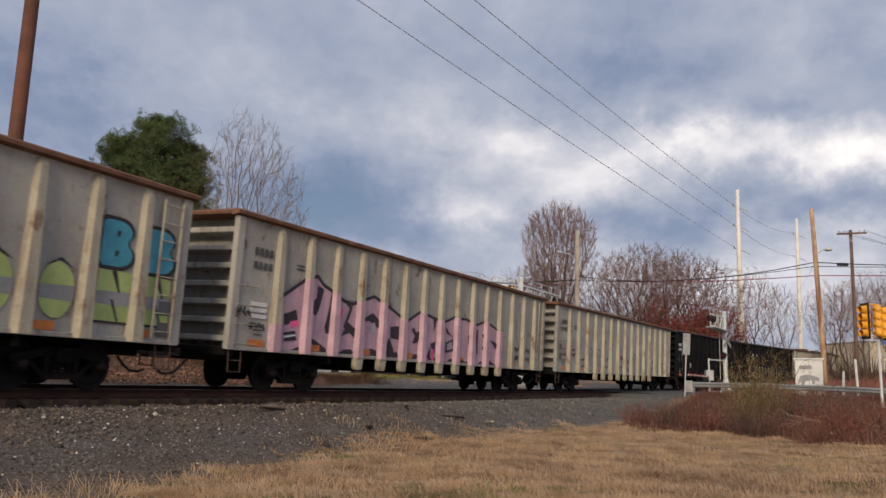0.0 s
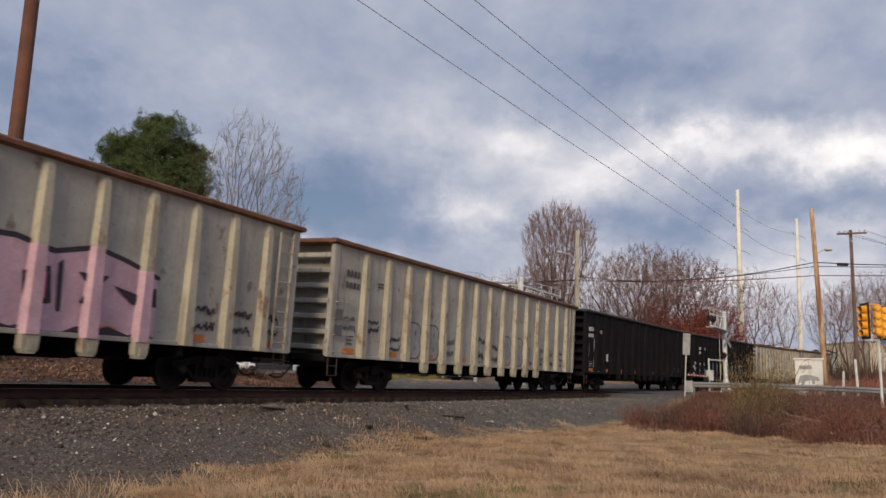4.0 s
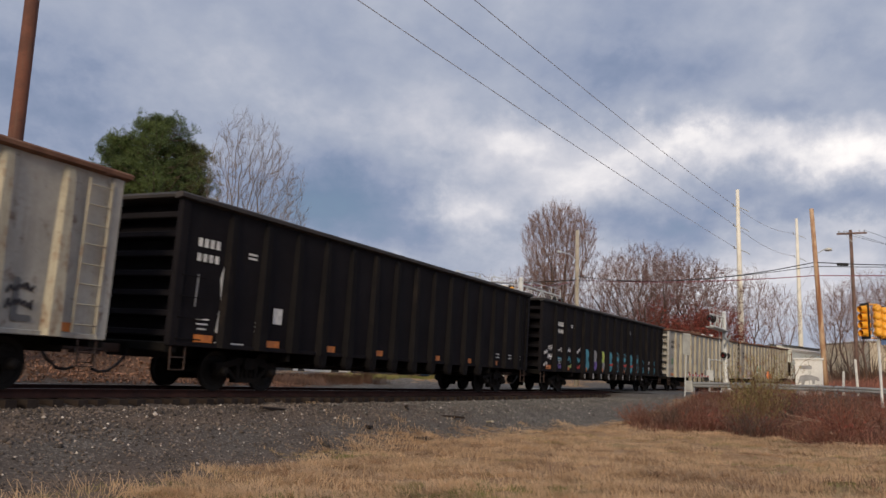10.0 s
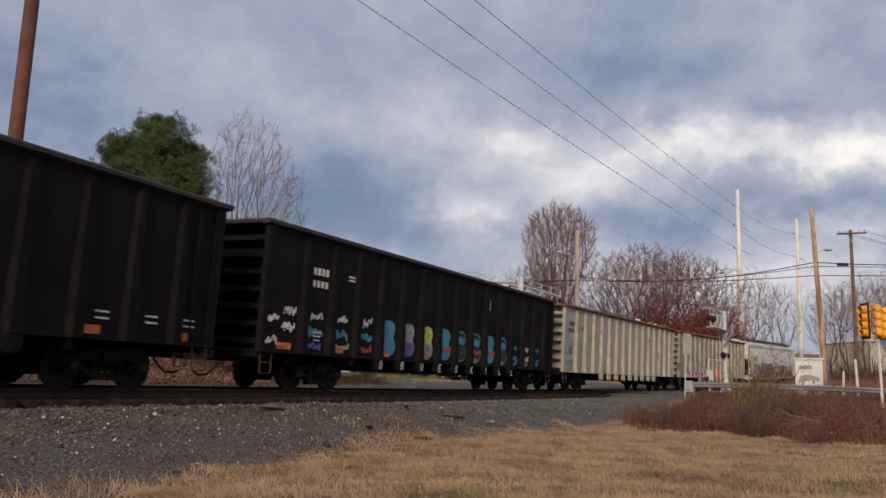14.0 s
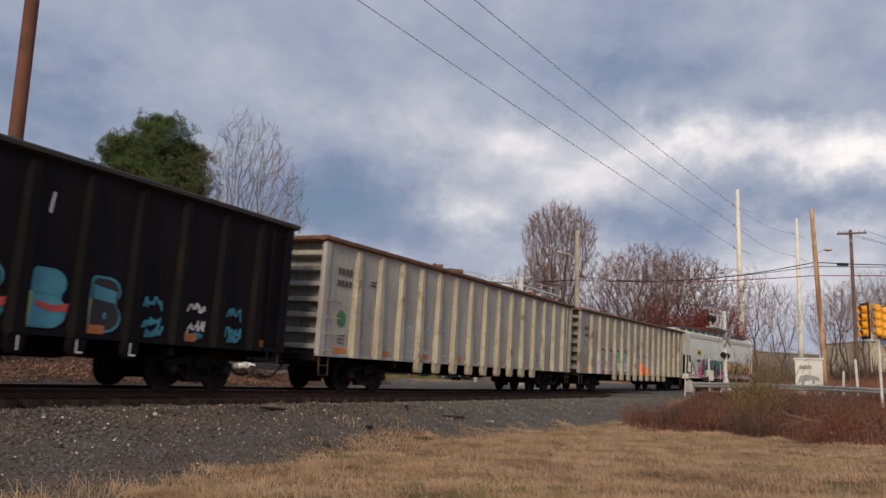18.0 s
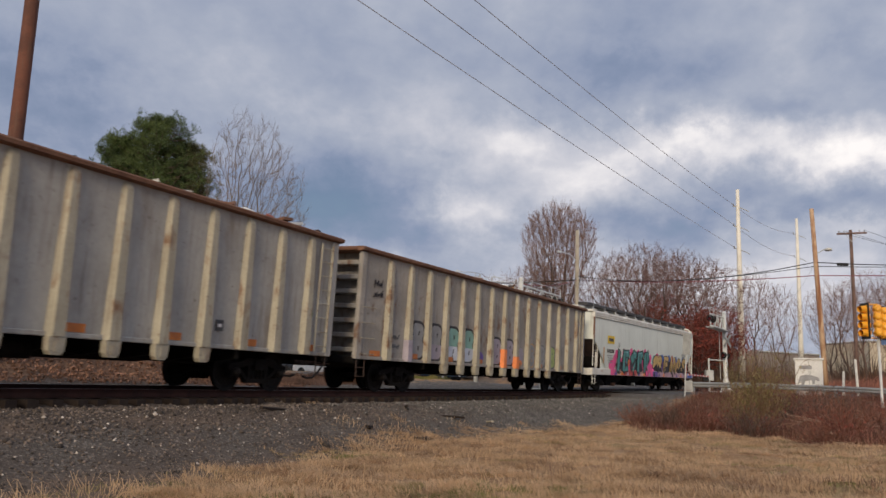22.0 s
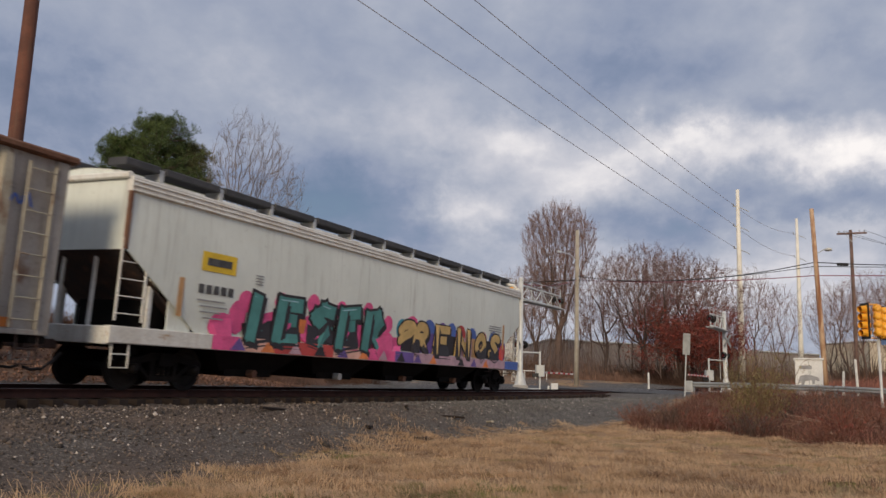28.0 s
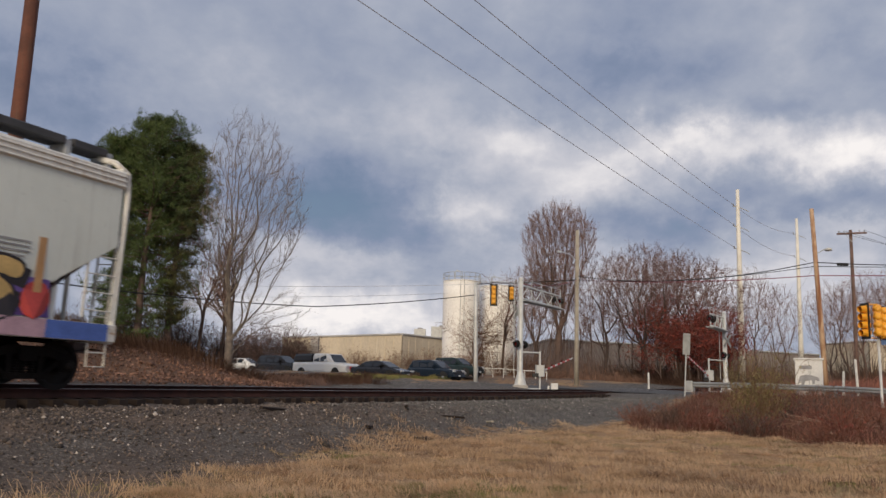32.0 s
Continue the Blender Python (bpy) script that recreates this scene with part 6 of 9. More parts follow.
M["brick_red"] = material("red_demolition_rubble", (0.34, 0.10, 0.07), (0.22, 0.07, 0.05), 3, 0.9)
scrap_load(CARS["f"], 5, -6, 9.8, 0.16, ["rust", "brick_red", "brick_red", "dark_rust", "white_plastic", "weed"])
scrap_load(CARS["g"], 6, -9, 9.5, 0.04, ["rust", "dark_rust", "brick_red", "weed"])


# ---- trees ----
def segments_mesh(name, segs, mat, n=5):
    """Tapered limbs: each row p0, p1, r0, r1."""
    A = np.array([np.concatenate([s[0], s[1], [s[2], s[3]]]) for s in segs], float)
    P, Q, r0, r1 = A[:, :3], A[:, 3:6], A[:, 6], A[:, 7]
    D = Q - P
    D /= np.maximum(np.linalg.norm(D, axis=1, keepdims=True), 1e-6)
    ref = np.where(np.abs(D[:, 2:3]) > 0.9, np.array([[1.0, 0, 0]]), np.array([[0, 0, 1.0]]))
    E = np.cross(D, ref)
    E /= np.maximum(np.linalg.norm(E, axis=1, keepdims=True), 1e-6)
    G = np.cross(D, E)
    rings = []
    for base, rad in ((P, r0), (Q, r1)):
        for j in range(n):
            a = 6.28318 * j / n
            rings.append(base + (E * math.cos(a) + G * math.sin(a)) * rad[:, None])
    V = np.stack(rings, 1).reshape(-1, 3)
    k = np.arange(len(A))[:, None] * 2 * n
    F = np.concatenate([k + np.array([[j, (j + 1) % n, (j + 1) % n + n, j + n]]) for j in range(n)], 0)
    return raw_mesh(name, V, F, mat, n > 3)


def unit(v):
    return v / max(1e-9, math.sqrt(v[0] * v[0] + v[1] * v[1] + v[2] * v[2]))


def grow(r, p, d, length, rad, level, out, up=0.12, split=(3, 4), wiggle=0.16, keep=0.72, angle=(0.4, 0.85), last=4):
    """Limbs that bend, taper and fork; out[level] collects segments."""
    steps = 4 if level < 2 else 3
    seg = length / steps
    for i in range(steps):
        d = unit(d + np.array([r.gauss(0, wiggle), r.gauss(0, wiggle), r.gauss(0, wiggle) + up]))
        q = p + d * seg
        r0, r1 = rad * (1 - 0.55 * i / steps), rad * (1 - 0.55 * (i + 1) / steps)
        out.setdefault(level, []).append((p, q, r0, r1))
        if level < last and (i >= 1 or level > 0):
            for _ in range(1 if r.random() < 0.55 else 2):
                ax = unit(np.array([r.gauss(0, 1), r.gauss(0, 1), r.gauss(0, 0.5)]))
                ax = unit(ax - d * float(ax @ d))
                a = r.uniform(*angle)
                grow(r, q, unit(d * math.cos(a) + ax * math.sin(a)), length * keep * r.uniform(0.7, 1.1), r1 * r.uniform(0.5, 0.72), level + 1, out, up, split, wiggle, keep, angle, last)
        p = q
    return out


def bare_tree(label, base, height_m, seed, trunk=0.22, bole=0.3, mat="bark", twig="twig", up=0.12, angle=(0.4, 0.85), keep=0.70, last=4, leaves=None, lean=(0, 0), stems=1, category="tree", name="bare_tree", group="bare trees"):
    r = random.Random(seed)
    tree = thing(name, label, category, pose(base[0], base[1], ground_z(base[0], base[1]) - 0.15), group)
    out = {}
    for k in range(stems):
        d = unit(np.array([lean[0] + (r.uniform(-0.3, 0.3) if stems > 1 else 0), lean[1] + (r.uniform(-0.3, 0.3) if stems > 1 else 0), 1.0]))
        p = np.array([r.uniform(-0.2, 0.2) * (stems > 1), r.uniform(-0.2, 0.2) * (stems > 1), 0.0])
        nb = 4
        for i in range(nb):
            q = p + d * (bole * height_m / nb)
            out.setdefault(0, []).append((p, q, trunk * (1.25 if i == 0 else 1.0 - 0.05 * i), trunk * (1.0 - 0.05 * (i + 1))))
            d = unit(d + np.array([r.gauss(0, 0.03), r.gauss(0, 0.03), 0.02]))
            p = q
        grow(r, p, d, height_m * 0.34, trunk * 0.8, 0, out, up, keep=keep, angle=angle, last=last)
        for _ in range(3):
            ax = unit(np.array([r.gauss(0, 1), r.gauss(0, 1), 0.0]))
            a = r.uniform(0.35, 0.7)
            grow(r, p - d * r.uniform(0, 0.12 * height_m), unit(d * math.cos(a) + ax * math.sin(a)), height_m * 0.28, trunk * 0.55, 1, out, up, keep=keep, angle=angle, last=last)
    # scale to the wanted height
    topz = max(s[1][2] for segs in out.values() for s in segs)
    f = height_m / topz
    out = {k: [(a * f, b * f, max(r0, 0.010), max(r1, 0.008)) for a, b, r0, r1 in segs] for k, segs in out.items()}
    part("trunk", segments_mesh("trunk", out[0] + out.get(1, []), M[mat], 6), M[mat], tree)
    thin = [s for k in out if k >= 2 for s in out[k]]
    if thin:
        part("crown", segments_mesh("crown", thin, M[twig], 3), M[twig], tree)
    if leaves:
        mat_l, count, zmax, size = leaves
        tips = [s[1] for k in out if k >= 2 for s in out[k] if s[1][2] < zmax * height_m]
        if tips:
            part("foliage", leaf_mesh("foliage", np.array([tips[r.randrange(len(tips))] for _ in range(count)]), 0.35, size, M[mat_l], seed), M[mat_l], tree)
    return tree


def crown_tree(label, base, height_m, seed, trunk, profile, count, mat, twig, step=0.4, up=0.12, bole=0.25, shift=(0.0, 0.0), low=(), thin=0.011, bold=0.035, tip=0.7, shoots=3, crook=0.16, lean=(0.0, 0.0), direct=0.5, steep=0.5, name="bare_tree", group="bare trees"):
    """A leafless tree whose limbs reach out until they fill a crown. profile: (share of the height, radius); shift: where the crown leans to;
    low: drooping side limbs as (dx, dy, z, spread)."""
    r = np.random.RandomState(seed)
    tree = thing(name, label, "tree", pose(base[0], base[1], ground_z(base[0], base[1]) - 0.15), group)
    pz, pr = [q[0] for q in profile], [q[1] for q in profile]
    f = r.uniform(pz[0], 1.0, count * 6)
    rad = np.interp(f, pz, pr)
    f = f[r.uniform(0, 1, len(f)) < (rad / max(pr)) ** 2][:count]
    rad, a = np.interp(f, pz, pr) * r.uniform(0, 1, len(f)) ** 0.5, r.uniform(0, 6.2832, len(f))
    g = (f - pz[0]) / (1 - pz[0])
    A = np.stack([np.cos(a) * rad + shift[0] * np.sin(g * 3.1416), np.sin(a) * rad + shift[1] * np.sin(g * 3.1416), f * height_m], 1)
    for dx, dy, z, spread in low:
        k = r.uniform(0.2, 1.0, 26)[:, None]
        A = np.concatenate([A, np.array([[dx, dy, 0.0]]) * k + np.array([[0, 0, z]]) + r.normal(0, spread, (26, 3)) * np.array([[1, 1, 0.6]])])
    n0 = max(4, int(bole * height_m / step))
    P = [np.zeros(3)]
    for i in range(n0):
        P.append(P[-1] + np.array([lean[0] + r.normal(0, 0.05), lean[1] + r.normal(0, 0.05), 1.0]) * step)
    parent = [-1] + list(range(n0))
    reach = [i * step for i in range(n0 + 1)]
    near, cost, span = np.zeros(len(A), int), np.full(len(A), 1e9), np.zeros(len(A))
    free = np.ones(len(A), bool)

    def offer(k):
        """Lets every free point join node k where that is its cheapest way in; steep turns back down cost more."""
        v = A - P[k]
        d = np.linalg.norm(v, axis=1)
        c = d * (1.0 + steep * np.clip(0.25 - v[:, 2] / np.maximum(d, 1e-6), 0, 1)) + direct * reach[k]
        better = free & (c < cost)
        near[better], cost[better], span[better] = k, c[better], d[better]

    for k in range(n0 // 3, n0 + 1):
        offer(k)
    for _ in range(len(A)):
        i = int(np.argmin(np.where(free, cost, 1e9)))
        free[i] = False
        k, q, d = int(near[i]), A[i], span[i]
        if d > step * 1.6:
            bend = np.array([r.normal(0, crook), r.normal(0, crook), r.normal(0, crook) + up * 0.5]) * d * 0.5
            for f in (1 / 3, 2 / 3):
                P.append(P[near[i]] * (1 - f) + q * f + bend * 0.6)
                parent.append(k)
                reach.append(reach[k] + d / 3)
                k = len(P) - 1
        P.append(q)
        parent.append(k)
        reach.append(reach[k] + float(np.linalg.norm(q - P[k])))
        offer(len(P) - 1)
    Q = np.array(P)
    n = len(Q)
    w, heir = np.zeros(n), np.full(n, -1)
    for k in range(n - 1, 0, -1):
        w[k] = max(w[k], 1.0)
        q = parent[k]
        if heir[q] < 0 or w[k] > w[heir[q]]:
            heir[q] = k
        w[q] += w[k]
    # limbs straighten out between their ends
    inner = np.nonzero((heir >= 0) & (np.arange(n) > n0))[0]
    back = np.array(parent)[inner]
    for _ in range(4):
        Q[inner] = 0.4 * Q[inner] + 0.3 * Q[back] + 0.3 * Q[heir[inner]]
    R = thin + (trunk - thin) * ((w - 1) / (w[0] - 1)) ** 0.66
    stout, fine = [], []
    for k in range(1, n):
        q = parent[k]
        r0 = trunk * 1.35 if q == 0 else min(R[q], R[k] * 1.5)
        (stout if R[k] > bold else fine).append((Q[q], Q[k], r0, R[k]))
    part("trunk", segments_mesh("trunk", stout, M[mat], 7), M[mat], tree)
    part("crown", segments_mesh("crown", fine, M[twig], 3), M[twig], tree)
    par = np.array(parent)
    tips = np.repeat(np.nonzero((w < 6) & (np.arange(n) > n0))[0], shoots)
    along = Q[tips] - Q[par[tips]]
    along /= np.maximum(np.linalg.norm(along, axis=1, keepdims=True), 1e-6)
    E = along + r.normal(0, 0.46, along.shape) + np.array([[0, 0, 0.10 + up]])
    E *= (tip * r.uniform(0.4, 1.25, len(E)) / np.maximum(np.linalg.norm(E, axis=1), 1e-6))[:, None]
    T = Q[tips] - along * step * r.uniform(0, 1, (len(E), 1))
    W = np.cross(E, r.normal(0, 1, E.shape))
    W *= thin * 0.8 / np.maximum(np.linalg.norm(W, axis=1, keepdims=True), 1e-6)
    B = np.cross(E, r.normal(0, 1, E.shape))
    B *= 0.12 * tip / np.maximum(np.linalg.norm(B, axis=1, keepdims=True), 1e-6)
    mid = T + E * 0.55 + B
    V = np.stack([T + W, T - W, mid - W * 0.8, mid + W * 0.8, T + E], 1).reshape(-1, 3)
    k = np.arange(len(E))[:, None] * 5
    F = np.concatenate([k + np.array([[0, 1, 2]]), k + np.array([[0, 2, 3]]), k + np.array([[3, 2, 4]])], 0)
    part("fine_crown", raw_mesh("fine_crown", V, F, M[twig]), M[twig], tree)
    return tree


def leaf_mesh(name, centres, spread, size, mat, seed):
    """Small leaves: folded pairs of triangles, scattered about points."""
    r = np.random.RandomState(seed)
    n = len(centres)
    C = centres + r.normal(0, spread, (n, 3))
    A = r.normal(0, 1, (n, 3))
    A /= np.linalg.norm(A, axis=1, keepdims=True)
    B = np.cross(A, r.normal(0, 1, (n, 3)))
    B /= np.linalg.norm(B, axis=1, keepdims=True)
    N = np.cross(A, B)
    s = size * r.uniform(0.6, 1.4, (n, 1))
    V = np.stack([C - A * s, C + B * s * 0.5 + N * s * 0.2, C + A * s, C - B * s * 0.5 + N * s * 0.2], 1).reshape(-1, 3)
    k = np.arange(n)[:, None] * 4
    F = np.concatenate([k + np.array([[0, 1, 2]]), k + np.array([[0, 2, 3]])], 0)
    return raw_mesh(name, V, F, mat)


def blade_mesh(name, P, length, width, lean, mat, seed, combed=False):
    """Bent blades or stems standing at points P."""
    r = np.random.RandomState(seed)
    n = len(P)
    a = r.uniform(0, 6.283, n)
    if combed:
        a = 2.2 + 1.5 * lumps(P[:, 0], P[:, 1], 2.4, 91) + r.normal(0, 0.7, n)
    ln = length * r.uniform(0.45, 1.3, n)
    le = lean * r.uniform(0.1, 1.3, n) * ln
    dx, dy = np.cos(a), np.sin(a)
    w = width * r.uniform(0.7, 1.4, n)
    b = a + 1.5708 + r.uniform(-0.6, 0.6, n)
    wx, wy = np.cos(b) * w, np.sin(b) * w
    z0 = np.zeros(n)
    off = lambda fx, fz, k: np.stack([P[:, 0] + dx * le * fx + wx * k, P[:, 1] + dy * le * fx + wy * k, P[:, 2] + ln * fz], 1)
    V = np.stack([off(z0, z0 - 0.03, 0.5), off(z0, z0 - 0.03, -0.5), off(z0 + 0.3, z0 + 0.6, -0.4), off(z0 + 0.3, z0 + 0.6, 0.4), off(z0 + 1.0, z0 + 1.0 - 0.25 * lean, 0.0)], 1).reshape(-1, 3)
    k = np.arange(n)[:, None] * 5
    F = np.concatenate([k + np.array([[0, 1, 2]]), k + np.array([[0, 2, 3]]), k + np.array([[3, 2, 4]])], 0)
    return raw_mesh(name, V, F, mat)


def pine(base, height_m, seed, width, needle="needles", low=0.16, label="tall dark green pine with uneven crown"):
    r = random.Random(seed)
    tree = thing("pine_tree", label, "tree", pose(base[0], base[1], ground_z(base[0], base[1]) - 0.1), "pines behind the soil heap")
    trunk, limbs, tufts = [], [], []
    p, d = np.zeros(3), np.array([0.0, 0, 1])
    n = 10
    for i in range(n):
        d = unit(d + np.array([r.gauss(0, 0.02), r.gauss(0, 0.02), 0]))
        q = p + d * height_m / n
        trunk.append((p, q, 0.20 * (1 - i / n) + 0.03, 0.20 * (1 - (i + 1) / n) + 0.03))
        p = q
    z = low * height_m
    while z < height_m * 0.985:
        f = z / height_m
        env = width * (0.55 + 0.45 * math.sin(min(1.0, (f - low) / 0.45) * 1.57)) if f < 0.62 else width * math.sqrt(max(0.03, 1 - ((f - 0.62) / 0.385) ** 2))
        for _ in range(8 if f > 0.5 else 6):
            if f < 0.60 and r.random() < 0.78 - 0.85 * f:
                continue
            a, L = r.uniform(0, 6.283), env * r.uniform(0.45, 1.12)
            i = min(n - 1, int(f * n))
            p0 = trunk[i][0] + (trunk[i][1] - trunk[i][0]) * (f * n - i)
            p1 = p0 + np.array([math.cos(a) * L * 0.6, math.sin(a) * L * 0.6, L * r.uniform(-0.05, 0.2)])
            p2 = p1 + np.array([math.cos(a) * L * 0.4, math.sin(a) * L * 0.4, L * r.uniform(0.0, 0.28)])
            limbs += [(p0, p1, 0.035, 0.022), (p1, p2, 0.022, 0.008)]
            for k in range(16):
                t = r.uniform(0.2, 1.05)
                c = p0 + (p1 - p0) * min(1, t / 0.6) if t < 0.6 else p1 + (p2 - p1) * (t - 0.6) / 0.4
                c = c + np.array([r.gauss(0, 0.24), r.gauss(0, 0.24), r.gauss(0.06, 0.13)])
                tufts.append(c)
        z += height_m * 0.021
    part("trunk", segments_mesh("trunk", trunk, M["bark_brown"], 8), M["bark_brown"], tree)
    part("branchwork", segments_mesh("branchwork", limbs, M["bark_brown"], 4), M["bark_brown"], tree)
    T = np.repeat(np.array(tufts), 20, axis=0)
    rs = np.random.RandomState(seed)
    m = len(T)
    D = rs.normal(0, 1, (m, 3)) + np.array([0, 0, 0.45])
    D /= np.linalg.norm(D, axis=1, keepdims=True)
    W = np.cross(D, rs.normal(0, 1, (m, 3)))
    W /= np.linalg.norm(W, axis=1, keepdims=True)
    L = rs.uniform(0.12, 0.27, (m, 1))
    T = T + rs.normal(0, 0.07, (m, 3))
    V = np.stack([T + W * 0.013, T - W * 0.013, T + D * L], 1).reshape(-1, 3)
    F = np.arange(3 * m).reshape(-1, 3)
    part("crown", raw_mesh("crown", V, F, M[needle]), M[needle], tree)
    return tree


pine((-14.9, 40.0), 12.9, 3, 2.5, "needles", 0.10)
pine((-14.0, 41.8), 12.0, 4, 1.75, "needles_brown", 0.20, "pine with browned needles on its lower limbs")
pine((-16.7, 41.5), 11.6, 5, 2.0, "needles", 0.14)
crown_tree("tall bare grey-barked tree with upright leaders and drooping low limbs", (-9.8, 38.0), 13.3, 21, 0.20,
           ((0.27, 0.6), (0.40, 1.9), (0.60, 2.7), (0.80, 2.2), (0.93, 1.4), (1.0, 0.6)), 1000, "bark", "twig_grey", 0.25, 0.16, 0.22, (0.85, 0.0),
           ((3.7, -0.2, 3.3, 0.22), (3.0, 0.6, 4.0, 0.3), (-1.9, 0.3, 3.6, 0.25), (2.9, -0.8, 2.7, 0.2), (1.6, 1.4, 3.1, 0.3)), 0.0050, 0.020, 0.50, 4, 0.10, direct=0.62)
for i, (x, y, hh) in enumerate(((-13.0, 44.0, 9.0), (-12.3, 46.0, 10.0), (-11.6, 45.0, 9.0), (-11.0, 42.0, 8.5))):
    bare_tree("slender dark bare tree behind the soil heap", (x, y), hh, 40 + i, 0.10, 0.45, "bark_brown", "twig", 0.16, (0.3, 0.7), 0.62, 3)
crown_tree("tall brown leafless tree with a dense fan-shaped crown", (13.0, 90.0), 19.6, 61, 0.40,
           ((0.30, 0.5), (0.42, 1.6), (0.58, 3.1), (0.76, 4.4), (0.88, 4.1), (0.96, 2.9), (1.0, 1.3)), 1500, "bark_brown", "twig", 0.40, 0.26, 0.26, (0.0, 0.0), (), 0.010, 0.045, 1.0, 5, 0.08, direct=0.75)
crown_tree("brown leafless tree beside a taller one", (10.9, 93.5), 13.6, 62, 0.22,
           ((0.30, 0.8), (0.5, 2.4), (0.75, 2.8), (0.92, 2.1), (1.0, 0.9)), 800, "bark_brown", "twig", 0.42, 0.20, 0.28, (0.0, 0.0), (), 0.010, 0.045, 0.9, 6, 0.12)
bare_tree("small crooked vine-hung tree beside the white tanks", (7.0, 92.0), 14.5, 63, 0.16, 0.3, "bark_brown", "twig", 0.0, (0.5, 1.0), 0.74, 4)
bare_tree("small crooked vine-hung tree beside the white tanks", (3.9, 90.0), 9.0, 64, 0.12, 0.2, "bark_brown", "brush", 0.0, (0.5, 1.1), 0.74, 4, stems=2)
for i, (x, y, hh, tr) in enumerate(((21.4, 85.5, 13.0, 0.30), (26.0, 88.0, 13.2, 0.27), (30.2, 91.0, 12.2, 0.22), (17.4, 87.0, 12.0, 0.20), (23.8, 96.0, 14.2, 0.24), (28.4, 98.0, 13.8, 0.24))):
    crown_tree("wide-spreading leafless oak with dark crooked limbs", (x, y), hh + 1.7, 70 + i, tr,
               ((0.26, 1.6), (0.40, 3.8), (0.58, 5.2), (0.78, 5.2), (0.91, 4.0), (1.0, 1.8)), 1000, "bark_dark", "twig_oak", 0.46, 0.08, 0.17 + 0.03 * (i % 3), (0.0, 0.0), (), 0.010, 0.040, 0.8, 4, 0.17, (0.05 * (i % 2), 0.0), 0.38)
for i, (x, y, hh) in enumerate(((22.6, 84.0, 9.4), (24.6, 86.0, 7.6), (26.6, 84.5, 8.6), (28.6, 87.0, 9.0), (30.2, 88.0, 8.4), (23.6, 88.5, 9.8), (27.8, 90.0, 9.6), (31.6, 92.5, 9.0))):
    bare_tree("young oak holding dry dark red leaves", (x, y), hh, 90 + i, 0.09, 0.18, "bark_brown", "twig", 0.08, (0.5, 1.0), 0.72, 3, leaves=("red_leaf", 3600, 1.0, 0.10), name="red_leaved_oak", group="red-leaved oaks")
for i, (x, y, hh) in enumerate(((41.0, 106.0, 15.5), (45.8, 110.0, 14.0), (39.0, 112.0, 12.0), (48.0, 96.0, 13.0), (51.0, 98.0, 14.5), (53.5, 93.0, 13.5), (55.5, 100.0, 15.0), (57.5, 104.0, 14.0), (49.5, 104.0, 14.0))):
    crown_tree("thin leafless roadside tree with fine upswept branches", (x, y), hh, 110 + i, 0.16,
               ((0.22, 0.6), (0.40, 2.2), (0.62, 3.2), (0.82, 2.9), (1.0, 0.9)), 620, "bark_brown", "twig", 0.48, 0.16, 0.22, (0.0, 0.0), (), 0.0085, 0.045, 0.85, 4, 0.13)
for i in range(9):
    x = 8.5 + i * 1.75
    bare_tree("slim leafless sapling at the wood's edge", (x, 88.0 + (i * 37 % 9)), 8.5 + (i * 53 % 40) / 10, 130 + i, 0.08, 0.5, "bark_brown", "twig", 0.18, (0.3, 0.7), 0.62, 3)


def thicket(name, label, centre_pts, heights, count, width, lean, mat, seed, category="undergrowth"):
    """Undergrowth of many stems on an area given by a function of random pairs."""
    r = np.random.RandomState(seed)
    P = centre_pts(r, count)
    heights = heights * np.clip(1 + 0.55 * lumps(P[:, 0], P[:, 1], 1.7, seed + 3) + 0.3 * lumps(P[:, 0], P[:, 1], 0.6, seed + 4), 0.3, 2.0)
    P = np.column_stack([P, height(P[:, 0], P[:, 1])])
    tagged(new(name, blade_mesh(name, P, heights, width, lean, M[mat], seed)), label, category, kind="stuff")


def su_area(s0, s1, u0, u1):
    def pick(r, n):
        S, U = r.uniform(s0, s1, n), r.uniform(u0, u1, n)
        a = np.interp(S, _s, _head)
        return np.stack([np.interp(S, _s, _x) + np.cos(a) * U, np.interp(S, _s, _y) - np.sin(a) * U], 1)
    return pick


def xy_area(x0, x1, y0, y1):
    return lambda r, n: np.stack([r.uniform(x0, x1, n), r.uniform(y0, y1, n)], 1)


